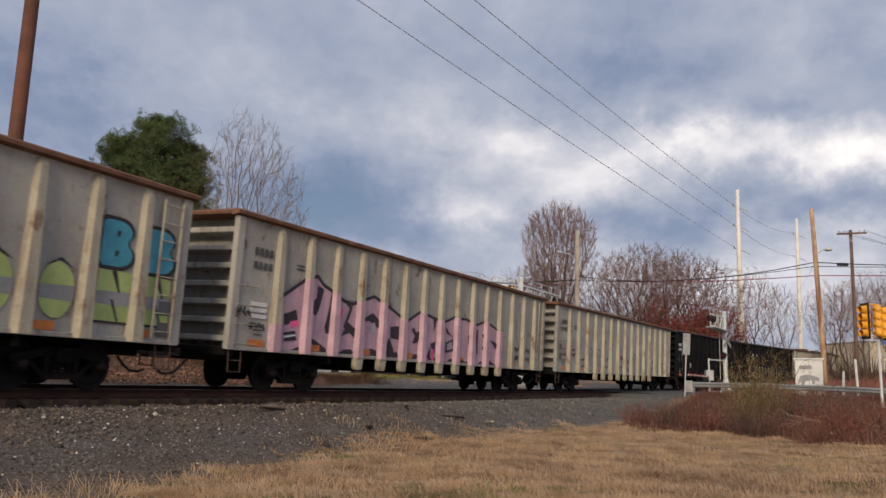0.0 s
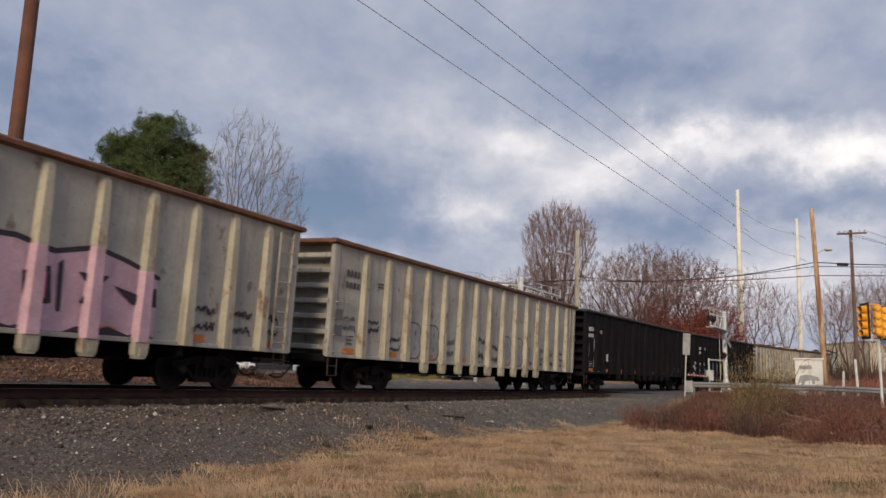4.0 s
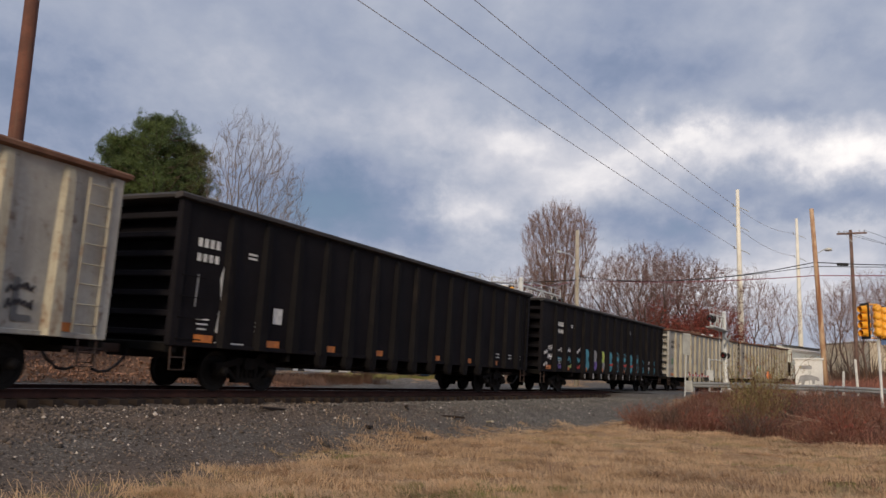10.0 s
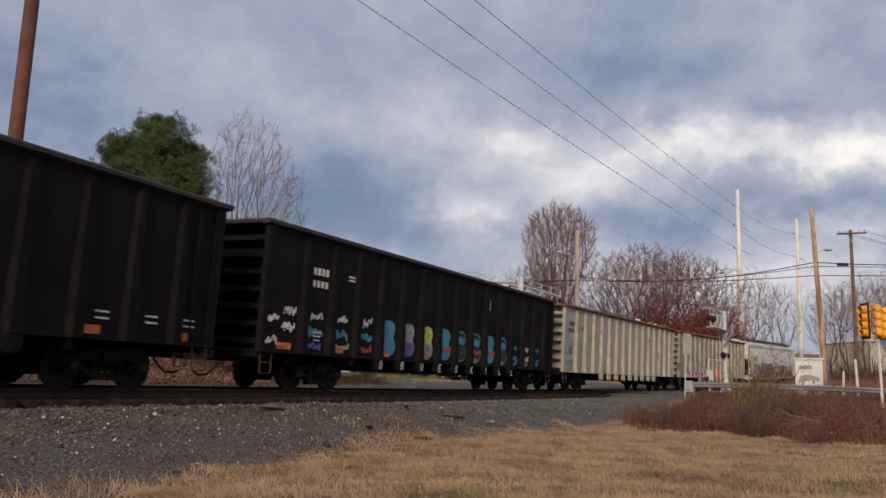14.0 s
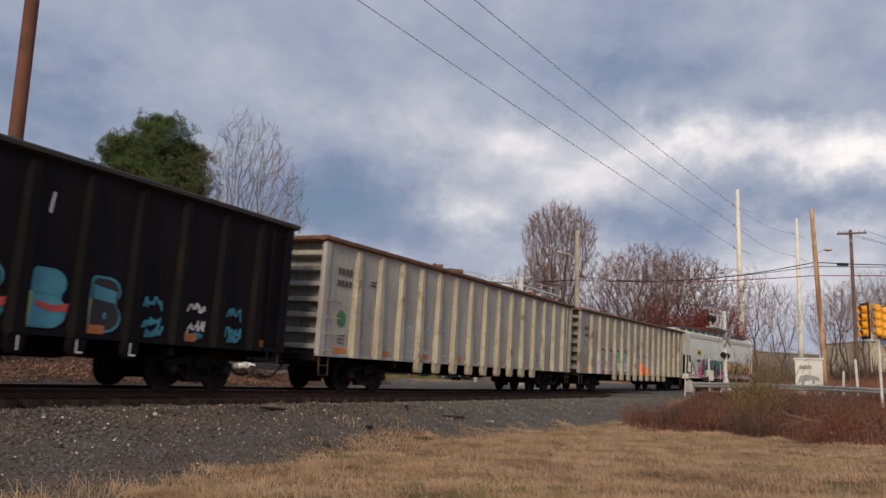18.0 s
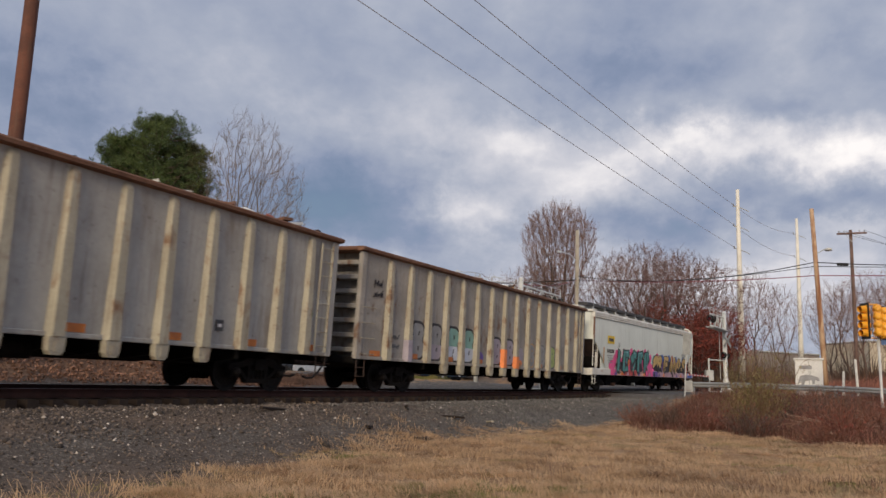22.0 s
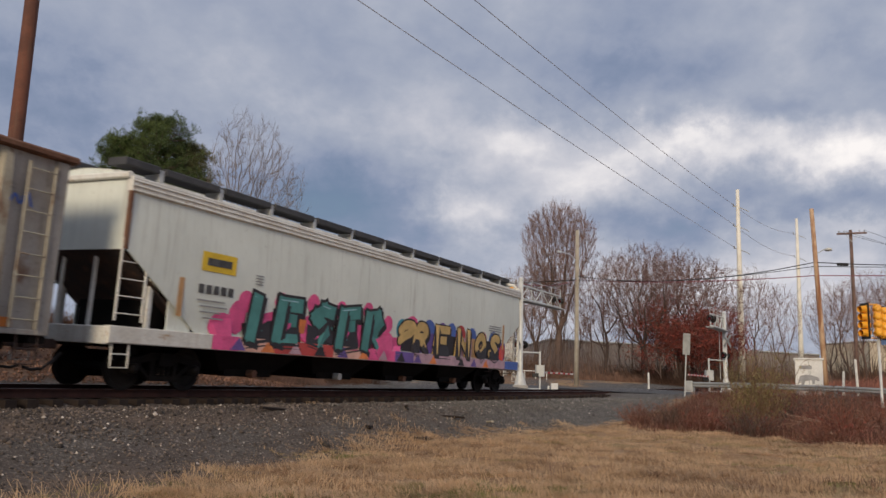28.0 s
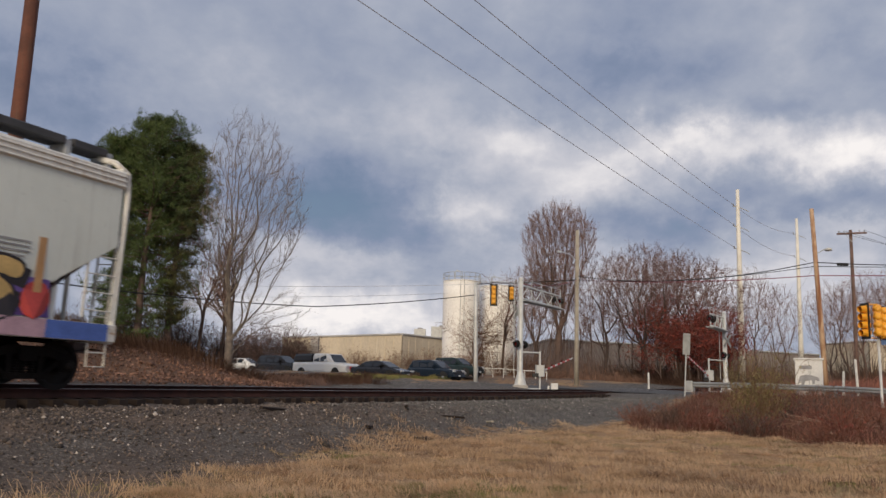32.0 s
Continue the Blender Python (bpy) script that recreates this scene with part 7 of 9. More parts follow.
def grass_verge():
    r = np.random.RandomState(9)
    n = 230000
    d = 9.5 + 26 * r.uniform(0, 1, n) ** 1.5
    az = radians(-36) + r.uniform(0, 1, n) * radians(74)
    X, Y = d * np.sin(az), d * np.cos(az)
    keep = r.uniform(0, 1, n) < straw_mask(X, Y) * np.clip(0.75 + lumps(X, Y, 1.1, 77) * 0.9 + 0.6 * lumps(X, Y, 3.0, 78), 0.06, 1)
    S, U = near_line(X, Y)
    keep &= (U > 2.5) & (S < 24)
    X, Y = X[keep], Y[keep]
    P = np.column_stack([X, Y, height(X, Y)])
    green = lumps(X, Y, 2.4, 79) + 0.5 * lumps(X, Y, 0.8, 80) + 1.1 * smooth(X, 2, 9) * (1 - smooth(Y, 19, 25)) + 0.5 * (1 - smooth(Y, 11, 13)) > 1.25
    tagged(new("grass", blade_mesh("grass", P[~green], 0.066 * np.clip(1 + 0.7 * lumps(X, Y, 0.9, 81), 0.3, 2.0)[~green], 0.010, 2.9, M["grass"], 5, True)), "dry straw-coloured grass on the verge", "grass", kind="stuff")
    tagged(new("green_grass", blade_mesh("green_grass", P[green], 0.055, 0.009, 1.6, M["green_grass"], 7)), "patches of green grass among the straw", "grass", kind="stuff")
    # taller pale clumps, combed over by the wind
    m = 2300
    k = np.nonzero(r.uniform(0, 1, len(P)) < np.clip(0.35 + 0.7 * lumps(X, Y, 2.2, 83), 0.02, 1))[0]
    k = k[r.randint(0, len(k), m)]
    size = np.repeat(np.exp(r.normal(0, 0.35, m)), 55)
    C = np.repeat(P[k], 55, axis=0)
    C[:, :2] += r.normal(0, 0.15, (len(C), 2)) * size[:, None]
    C[:, 2] = height(C[:, 0], C[:, 1])
    tagged(new("grass_clumps", blade_mesh("grass_clumps", C, 0.115 * size, 0.008, 2.6, M["pale_grass"], 6, True)), "taller tufts of bleached dry grass", "grass", kind="stuff")
    m = 46
    k = r.randint(0, len(P), m)
    C = np.repeat(P[k], 26, axis=0)
    C[:, :2] += r.normal(0, 0.22, (len(C), 2))
    C[:, 2] = height(C[:, 0], C[:, 1])
    for x, y, w, k in ((4.2, 12.4, 0.35, 260), (5.3, 12.6, 0.4, 240), (6.6, 13.6, 0.7, 520), (6.5, 20.2, 0.25, 120), (-0.6, 18.6, 0.22, 70), (1.9, 15.0, 0.3, 90)):
        C = np.concatenate([C, np.column_stack([r.normal(x, w, k), r.normal(y, w * 0.8, k), np.zeros(k)])])
    C[:, 2] = height(C[:, 0], C[:, 1])
    tagged(new("dead_weeds", blade_mesh("dead_weeds", C, 0.20, 0.005, 1.2, M["dead_weed"], 8)), "dark dead weed stalks standing in the grass", "weeds", kind="stuff")


grass_verge()


def brush_area(r, n):
    """Bramble thicket on the road embankment, its front edge running obliquely."""
    out = []
    while len(out) < n:
        m = n * 2
        S, U = r.uniform(1, 25.5, m), r.uniform(6.7, 26, m)
        ok = S > np.interp(U, [6, 9, 12, 16, 24], [10.5, 8.8, 7.4, 5.0, 1.0]) + 0.45 * r.normal(0, 1, m)
        ok |= (U < 9) & (S > 13)
        a = np.interp(S, _s, _head)
        X, Y = np.interp(S, _s, _x) + np.cos(a) * U, np.interp(S, _s, _y) - np.sin(a) * U
        ok &= r.uniform(0, 1, m) < np.clip(0.75 + 0.6 * lumps(X, Y, 2.0, 88), 0.15, 1)
        out += list(np.stack([X, Y], 1)[ok])
    return np.array(out[:n])


thicket("bramble_thicket", "tangled reddish brown bramble stems on the embankment", brush_area, 0.52, 40000, 0.010, 1.9, "bramble", 15)
thicket("brush_thicket", "dry tan weeds among the brambles", brush_area, 0.55, 19000, 0.010, 1.6, "brush", 16)


def bramble_canes():
    r = random.Random(31)
    rs = np.random.RandomState(31)
    pts = brush_area(rs, 260)
    segs = []
    for x, y in pts:
        z = ground_z(x, y)
        a, L = r.uniform(0, 6.28), r.uniform(0.8, 1.9)
        p = np.array([x, y, z])
        for i in range(5):
            f = (i + 1) / 5
            q = np.array([x + math.cos(a) * L * f, y + math.sin(a) * L * f, z + 0.95 * L * (f - f * f * 0.75)])
            segs.append((p, q, 0.009, 0.008))
            p = q
    tagged(new("bramble_canes", segments_mesh("bramble_canes", segs, M["leaf_litter"], 3)), "arching pale bramble canes", "undergrowth", kind="stuff")


bramble_canes()


def bush(name, label, base, h, w, stems, leaves, stem_mat, leaf_mat, seed, size=0.035, mask=0.75):
    r = random.Random(seed)
    ob = thing(name, label, "bush", pose(base[0], base[1], ground_z(base[0], base[1]) - 0.05), "roadside bushes")
    segs, tips = [], []
    for _ in range(stems):
        a, o = r.uniform(0, 6.283), r.uniform(0.1, 1.0)
        p = np.array([math.cos(a) * w * 0.2 * o, math.sin(a) * w * 0.2 * o, 0.0])
        d = unit(np.array([math.cos(a) * o * w / h * 0.6, math.sin(a) * o * w / h * 0.6, 1.0]))
        L = h * r.uniform(0.55, 1.08)
        for i in range(5):
            d = unit(d + np.array([r.gauss(0, 0.13), r.gauss(0, 0.13), r.gauss(0, 0.05)]))
            q = p + d * L / 5
            segs.append((p, q, 0.013 * (1 - i / 6), 0.013 * (1 - (i + 1) / 6)))
            if i >= 1:
                for _ in range(2):
                    e = unit(d + np.array([r.gauss(0, 0.6), r.gauss(0, 0.6), r.gauss(0.1, 0.3)]))
                    q2 = q + e * h * r.uniform(0.08, 0.22)
                    segs.append((q, q2, 0.006, 0.004))
                    tips += [q2, (q + q2) / 2]
            p = q
    part("branchwork", segments_mesh("branchwork", segs, M[stem_mat], 3), M[stem_mat], ob)
    if leaves:
        idx = [tips[r.randrange(len(tips))] for _ in range(leaves)]
        part("foliage", leaf_mesh("foliage", np.array(idx), 0.10, size, M[leaf_mat], seed), M[leaf_mat], ob)
    return ob


bush("yellowing_bush", "tall feathery yellow-green bush among brambles", (11.6, 30.0), 2.75, 1.9, 90, 5200, "brush", "bush_leaf", 3, 0.026)
bush("yellowing_bush", "small yellow-brown bush among brambles", (10.9, 29.2), 1.5, 1.3, 40, 1200, "brush", "bush_leaf", 4, 0.026)
for i, (x, y, h) in enumerate(((8.9, 31.5, 0.9), (13.6, 29.5, 1.0), (15.5, 28.5, 0.9), (14.0, 33.5, 1.1), (9.8, 33.5, 0.9), (12.2, 25.5, 0.8), (15.8, 24.8, 0.95), (17.5, 31.0, 1.2), (8.0, 33.2, 0.8), (10.4, 27.2, 0.9), (13.2, 27.0, 1.15), (16.6, 27.2, 1.2), (14.8, 31.2, 1.35), (9.4, 29.6, 0.75), (11.2, 24.2, 0.6), (14.0, 23.6, 0.8))):
    bush("bramble_bush", "low leafless reddish brown bush", (x, y), h * 1.12, 1.9, 85, 420, "bark_brown" if i % 3 == 0 else "bramble", "red_leaf" if i % 2 else "dead_weed", 50 + i, 0.03)
for i, (x, y, h, w) in enumerate(((-17.4, 78.5, 4.1, 3.6), (-15.2, 80.0, 4.3, 3.6), (-19.4, 80.0, 3.9, 3.4), (-13.6, 81.0, 3.3, 3.0))):
    bush("dark_bush", "dense dark purplish leafless bush", (x, y), h, w, 260, 2600, "bark_dark", "twig_oak", 70 + i, 0.07)
for i, (x, y, h, w) in enumerate(((-16.8, 44.5, 3.4, 2.6), (-15.2, 45.5, 3.0, 2.6), (-13.8, 45.0, 2.6, 2.2), (-18.2, 45.5, 3.6, 2.8), (-12.4, 46.5, 2.2, 2.0))):
    bush("dark_bush", "dark leafless shrub below the pines", (x, y), h, w, 150, 1500, "bark_dark", "twig_oak", 140 + i, 0.05)
for i in range(8):
    bush("scrub_bush", "tan and brown scrub in front of a warehouse", (-9.5 + i * 1.25, 80.0 + (i * 29 % 7)), 1.7 + (i * 17 % 10) / 10, 2.4, 60, 300, "brush", "brush", 90 + i, 0.05)
for i in range(6):
    bush("scrub_bush", "brown scrub at the foot of the white tanks", (1.0 + i * 1.7, 86.0 + (i * 31 % 5)), 2.0 + (i * 13 % 9) / 8, 2.2, 70, 300, "brush", "brush", 110 + i, 0.05)
thicket("heap_weeds", "dry brown weeds on the soil heap", su_area(-24, 6.5, -13.5, -7.2), 0.42, 30000, 0.012, 1.7, "weed", 25)
thicket("heap_brush", "tangled dead stalks along the heap's crest", su_area(-20, 8.5, -11.5, -6.5), 0.62, 7000, 0.010, 1.6, "brush", 24)
thicket("yard_weeds", "dry weeds along the yard's edge", su_area(5, 14, -12.5, -6.0), 0.42, 9000, 0.012, 1.5, "dead_weed", 26)
thicket("yard_weeds", "brown weeds before the parked vehicles", su_area(14, 26, -13.5, -10.0), 0.24, 2600, 0.012, 1.4, "weed", 27)
thicket("wood_saplings", "thin brown stems and saplings below the trees", xy_area(7.5, 36, 81, 95), 4.2, 1300, 0.05, 0.7, "bark_brown", 34)
thicket("wood_saplings", "thin brown stems among the roadside trees", xy_area(37, 60, 90, 108), 4.0, 900, 0.05, 0.7, "bark_brown", 35)
thicket("wood_floor_weeds", "brown undergrowth below the trees", xy_area(8, 36, 79, 96), 1.5, 22000, 0.03, 1.7, "brush", 28)
thicket("roadside_weeds", "brown undergrowth beyond the road", xy_area(34, 62, 88, 110), 1.9, 11000, 0.035, 0.6, "brush", 29)
thicket("roadside_weeds", "reddish brush beside the road", su_area(42, 70, 5.5, 16), 1.0, 6000, 0.03, 0.7, "bramble", 30)
thicket("yard_grass", "short green grass at the yard's edge", su_area(16, 25.5, -12.5, -9.0), 0.16, 6000, 0.014, 0.8, "green_grass", 36)


def far_woods():
    r = random.Random(77)
    segs = []
    for i in range(700):
        az = radians(r.uniform(-45, 42))
        dist = r.uniform(190, 300)
        x, y = math.sin(az) * dist, math.cos(az) * dist
        h = r.uniform(6, 11) * (0.55 if az < radians(6) else 1.0)
        p = np.array([x, y, 0.5])
        q = p + np.array([r.gauss(0, 0.4), 0, h * 0.55])
        segs.append((p, q, 0.22, 0.14))
        for _ in range(7):
            e = q + np.array([r.gauss(0, 1.5), r.gauss(0, 1.0), r.uniform(0.5, h * 0.45)])
            segs.append((p + (q - p) * r.uniform(0.5, 1), e, 0.10, 0.03))
            for _ in range(2):
                segs.append((e, e + np.array([r.gauss(0, 0.8), 0, r.uniform(0.2, 1.2)]), 0.05, 0.03))
    tagged(new("far_woods", segments_mesh("far_woods", segs, M["twig"], 3)), "distant leafless brown woods", "woods", kind="stuff")


far_woods()


# ---- stones, leaves and litter on the ground ----
def stones(name, label, P, size, mat, seed):
    """Angular pebbles: squashed eight-faced lumps."""
    r = np.random.RandomState(seed)
    n = len(P)
    s = size * np.exp(r.normal(0, 0.45, n))[:, None]
    base = np.array([[1, 0, 0], [0, 1, 0], [-1, 0, 0], [0, -1, 0], [0, 0, 0.8], [0, 0, -0.6]], float)
    a = r.uniform(0, 6.283, n)
    V = base[None] * (1 + r.uniform(-0.4, 0.4, (n, 6, 3))) * s[:, None]
    ca, sa = np.cos(a)[:, None], np.sin(a)[:, None]
    V = np.stack([V[:, :, 0] * ca - V[:, :, 1] * sa, V[:, :, 0] * sa + V[:, :, 1] * ca, V[:, :, 2]], 2) + P[:, None]
    F = np.array([[0, 1, 4], [1, 2, 4], [2, 3, 4], [3, 0, 4], [1, 0, 5], [2, 1, 5], [3, 2, 5], [0, 3, 5]])
    F = (np.arange(n)[:, None, None] * 6 + F[None]).reshape(-1, 3)
    tagged(new(name, raw_mesh(name, V.reshape(-1, 3), F, mat)), label, "stones", kind="stuff")


def bed_z(S, U):
    """Height of the ballast's surface."""
    h = np.interp(U, [-3.6, -2.2, -1.5, 0, 1.15, 1.42, 2.1, 2.9, 4.2], [-0.95, -0.34, -0.24, -0.30, -0.31, -0.34, -0.42, -0.74, -1.17])
    return np.interp(S, _s, _z) + h - (U - 0.75) * BANK


M["grey_stone"] = material("bluish_grey_stones", (0.165, 0.155, 0.145), (0.10, 0.094, 0.088), 0.8, 0.9, island=0.6)
M["pale_stone"] = material("pale_quartz_stones", (0.55, 0.50, 0.46), (0.34, 0.29, 0.26), 2, 0.85, island=0.4)


def scatter_stones():
    r = np.random.RandomState(17)
    n = 48000
    S = -17 + 42 * r.uniform(0, 1, n) ** 1.25
    U = r.uniform(1.35, 5.4, n)
    a = np.interp(S, _s, _head)
    X, Y = np.interp(S, _s, _x) + np.cos(a) * U, np.interp(S, _s, _y) - np.sin(a) * U
    Z = np.maximum(height(X, Y), bed_z(S, U) + 0.045 * lumps(X, Y, 0.8, 41) + 0.03 * lumps(X, Y, 0.35, 42))
    keep = r.uniform(0, 1, n) < np.where(U < 3.4, 1.0, 0.45)
    P = np.column_stack([X, Y, Z + 0.004])[keep]
    k = r.uniform(0, 1, len(P)) < 0.035
    far = smooth(S[keep], -5, 9) > r.uniform(0, 1, len(P))
    stones("ballast_stones", "loose brownish grey crushed stones beside the track", P[~k & ~far], 0.019, M["stone"], 18)
    stones("ballast_stones", "paler bluish grey crushed stones towards the road", P[~k & far], 0.019, M["grey_stone"], 21)
    stones("pale_stones", "scattered pale stones on the gravel", P[k], 0.018, M["pale_stone"], 19)
    n = 16000
    S, U = r.uniform(-22, 5, n), r.uniform(-8.5, -4.2, n)
    a = np.interp(S, _s, _head)
    X, Y = np.interp(S, _s, _x) + np.cos(a) * U, np.interp(S, _s, _y) - np.sin(a) * U
    P = np.column_stack([X, Y, height(X, Y) + 0.03])
    tagged(new("fallen_leaves", leaf_mesh("fallen_leaves", P, 0.05, 0.05, M["leaf_litter"], 3)), "dry brown leaves and chips on the soil heap", "leaves", kind="stuff")
    stones("rubble", "pale rubble on the soil heap", P[::5], 0.035, M["leaf_litter"], 20)


scatter_stones()


def ballast_tufts():
    """Small dry tufts that have rooted in the ballast."""
    r = np.random.RandomState(55)
    C = np.concatenate([np.column_stack([r.normal(x, w, k), r.normal(y, w * 0.7, k)]) for x, y, w, k in ((-5.1, 22.9, 0.16, 160), (-4.6, 21.6, 0.14, 90), (-3.4, 22.4, 0.12, 60), (-6.6, 21.4, 0.12, 50))])
    S, U = near_line(C[:, 0], C[:, 1])
    C = np.column_stack([C, np.maximum(height(C[:, 0], C[:, 1]), bed_z(S, U))])
    tagged(new("ballast_tufts", blade_mesh("ballast_tufts", C, 0.13, 0.006, 1.9, M["pale_grass"], 56)), "dry grass tufts rooted in the ballast", "grass", kind="stuff")


ballast_tufts()
for i, (s, u, L, rz, mat) in enumerate(((-5.6, 2.5, 1.0, 70, "tie"), (2.0, 3.4, 0.9, 20, "tie"), (-3.2, 3.7, 0.7, 85, "tie"), (3.8, 3.9, 0.6, 110, "pole_grey"), (0.6, 2.6, 0.8, 95, "tie"), (-2.0, 4.6, 0.8, 60, "tie"))):
    p = at(s, u)
    z = max(ground_z(p.x, p.y), float(bed_z(np.array([s]), np.array([u]))[0])) + 0.05
    sh = Shape().bevel_box(-L / 2, L / 2, -0.05, 0.05, -0.03, 0.03, 0.01, "x")
    tagged(part("timber_scrap", sh, M[mat], m=pose(p.x, p.y, z, 6, 4, rz)), "broken dark timber lying on the ballast", "scrap wood", "timber scraps")


M["pale_wood"] = material("bleached_dead_wood", (0.38, 0.25, 0.19), (0.26, 0.165, 0.125), 2, 0.9, bump=0.2)
# fallen branches on the brambles
_r = random.Random(8)
for i in range(22):
    x, y = 14.0 + _r.uniform(-1.3, 1.5), 29.0 + _r.uniform(-1.5, 1.7)
    z, a, L = ground_z(x, y) + _r.uniform(0.35, 0.65), _r.uniform(0, 6.28), _r.uniform(0.6, 1.5)
    pts = [(0, 0, 0), (math.cos(a) * L * 0.5, math.sin(a) * L * 0.5, _r.uniform(0.0, 0.25)), (math.cos(a + 0.3) * L, math.sin(a + 0.3) * L, _r.uniform(-0.3, 0.45))]
    tagged(part("fallen_branch", Shape().tube(pts, [0.017, 0.013, 0.006], 5), M["pale_wood"], m=pose(x, y, z)), "pale dead branch lying on brambles", "branch", "fallen branches")


# ---- poles and wires ----
def pole(name, label, base, top, r0, r1, mat, category="utility pole", group="", n=12):
    b, t = Vector(base), Vector(top)
    b.z = ground_z(b.x, b.y) - 0.3
    ob = thing(name, label, category, Matrix.Translation(b), group)
    d = t - b
    part("shaft", Shape().tube([(0, 0, 0), d * 0.33, d * 0.66, d], [r0, r0 + (r1 - r0) * 0.33, r0 + (r1 - r0) * 0.66, r1], n), M[mat], ob, rounded=True)
    return ob, b, t


def local(ob, p):
    return Vector(p) - ob.matrix_basis.translation


def cable(name, label, pts, sag, rad, mat, group="overhead wires"):
    """A wire through points, hanging between each two."""
    out = []
    for a, b in zip(pts, pts[1:]):
        a, b = Vector(a), Vector(b)
        n = max(6, int((b - a).length / 2.5))
        for i in range(n + (b is Vector(pts[-1]))):
            f = i / n
            p = a.lerp(b, f)
            p.z -= sag * 4 * f * (1 - f)
            out.append(p)
    out.append(Vector(pts[-1]))
    tagged(part(name, Shape().tube(out, rad, 5), M[mat]), label, "wire", group)


# leaning brown pole beyond the track, near the eye
pole("utility_pole", "thick reddish brown wooden utility pole", (-12.10, 22.0, 0), (-12.02, 22.0, 15.6), 0.215, 0.185, "pole_wood", group="wooden poles", n=16)

# tall pale steel line poles along the railway
STEEL = []
for (bx, by), (tx, ty, tz), arms in (((34.63, 94.0), (34.85, 94.0, 24.0), (21.9, 19.5, 16.8)), ((54.7, 124.0), (55.05, 124.0, 27.2), (24.6, 21.0)), ((-32.0, -8.0), (-32.0, -8.0, 23.0), (20.3, 18.9, 17.5))):
    ob, b, t = pole("steel_line_pole", "tall pale tapered steel power line pole", (bx, by, 0), (tx, ty, tz), 0.42, 0.20, "pole_white", "power pole", "steel line poles", 14)
    ends = []
    for z in arms:
        p = b.lerp(t, (z - b.z) / (t.z - b.z))
        a = local(ob, p)
        part("arm", Shape().tube([a + Vector((-0.5, 0.1, 0.12)), a, a + Vector((0.9, -0.1, -0.35)), a + Vector((1.25, -0.15, -0.6))], [0.05, 0.06, 0.045, 0.03], 6), M["galv"], ob)
        part("insulator", Shape().lathe([(0.03, 0), (0.10, 0.05), (0.05, 0.10), (0.10, 0.15), (0.05, 0.2), (0.10, 0.25), (0.03, 0.3)], 10, Matrix.Translation(a + Vector((-0.5, 0.1, 0.12)))), M["box_mark"], ob)
        ends.append(p + Vector((-0.5, 0.1, 0.3)))
    STEEL.append(ends)
for i, (x, y, z) in enumerate(((1.28, 38.0, 19.28), (-1.20, 36.0, 18.22), (-4.09, 34.0, 17.14))):
    a = STEEL[0][i]
    mid = Vector((x, y, z))
    d = (mid - a)
    end = a + d * (1 + 52.0 / d.length)
    cable("power_line", "thin grey overhead power conductor", [a, mid, end], 0.25, 0.022, "wire_grey")
for i in range(2):
    cable("power_line", "thin grey overhead power conductor", [STEEL[0][i], STEEL[1][i]], 0.8, 0.022, "wire_grey")

# wooden road poles
wood, _, _ = pole("utility_pole", "leaning tan weathered wooden utility pole", (23.53, 50.0, 0), (23.17, 50.0, 11.76), 0.17, 0.13, "pole_tan", group="wooden poles")
for z, dx in ((9.25, 0.95),):
    part("lamp_arm", Shape().tube([local(wood, (23.25, 50, z - 0.4)), local(wood, (23.7, 50, z - 0.15)), local(wood, (23.9, 50, z - 0.05))], 0.03, 6), M["galv"], wood)
    lamp = part("lamp_head", Shape().lathe([(0.05, 0.16), (0.20, 0.10), (0.24, 0.0), (0.16, -0.06)], 14, Matrix.Translation(local(wood, (24.1, 50, z - 0.1)))), M["silver"], wood, "grey street lamp head", rounded=True)
part("splice_case", Shape().lathe([(0.05, -0.35), (0.10, -0.3), (0.10, 0.3), (0.05, 0.35)], 10, Matrix.Translation(local(wood, (24.6, 49.3, 8.15))) @ pose(0, 0, 0, 0, 90, 0)), M["signal_black"], wood, "black cable splice case")
cross, _, xt = pole("utility_pole", "dark wooden utility pole with a crossarm", (31.57, 62.0, 0), (31.69, 62.0, 12.9), 0.16, 0.12, "pole_dark", group="wooden poles")
part("crossarm", Shape().bevel_box(-1.15, 1.15, -0.06, 0.06, -0.07, 0.07, 0.015, "x"), M["pole_dark"], cross, m=Matrix.Translation(local(cross, (31.7, 61.85, 12.62))) @ pose(0, 0, 0, 0, -4, 0))
for k in (-1.0, -0.6, 0.6, 1.0):
    part("insulator", Shape().lathe([(0.02, 0), (0.05, 0.03), (0.05, 0.10), (0.02, 0.14)], 8, Matrix.Translation(local(cross, (31.7 + k, 61.85, 12.72 + k * 0.07)))), M["box_mark"], cross)
for k in (-1, 1):
    part("crossarm_brace", Shape().tube([local(cross, (31.7 + k * 0.55, 61.85, 12.6)), local(cross, (31.68, 61.85, 11.95))], 0.02, 5), M["galv"], cross)
grey, _, _ = pole("utility_pole", "grey weathered wooden utility pole with a street lamp", (10.96, 66.0, 0), (11.09, 66.0, 13.14), 0.19, 0.15, "pole_grey", group="wooden poles")
part("lamp_arm", Shape().tube([local(grey, (11.0, 66, 10.55)), local(grey, (10.4, 65.4, 11.0)), local(grey, (9.5, 64.4, 11.05))], 0.035, 6), M["galv"], grey)
part("lamp_head", Shape().lathe([(0.04, 0.1), (0.15, 0.05), (0.15, -0.03), (0.08, -0.07)], 12, Matrix.Translation(local(grey, (9.3, 64.2, 11.0)))), M["silver"], grey, rounded=True)
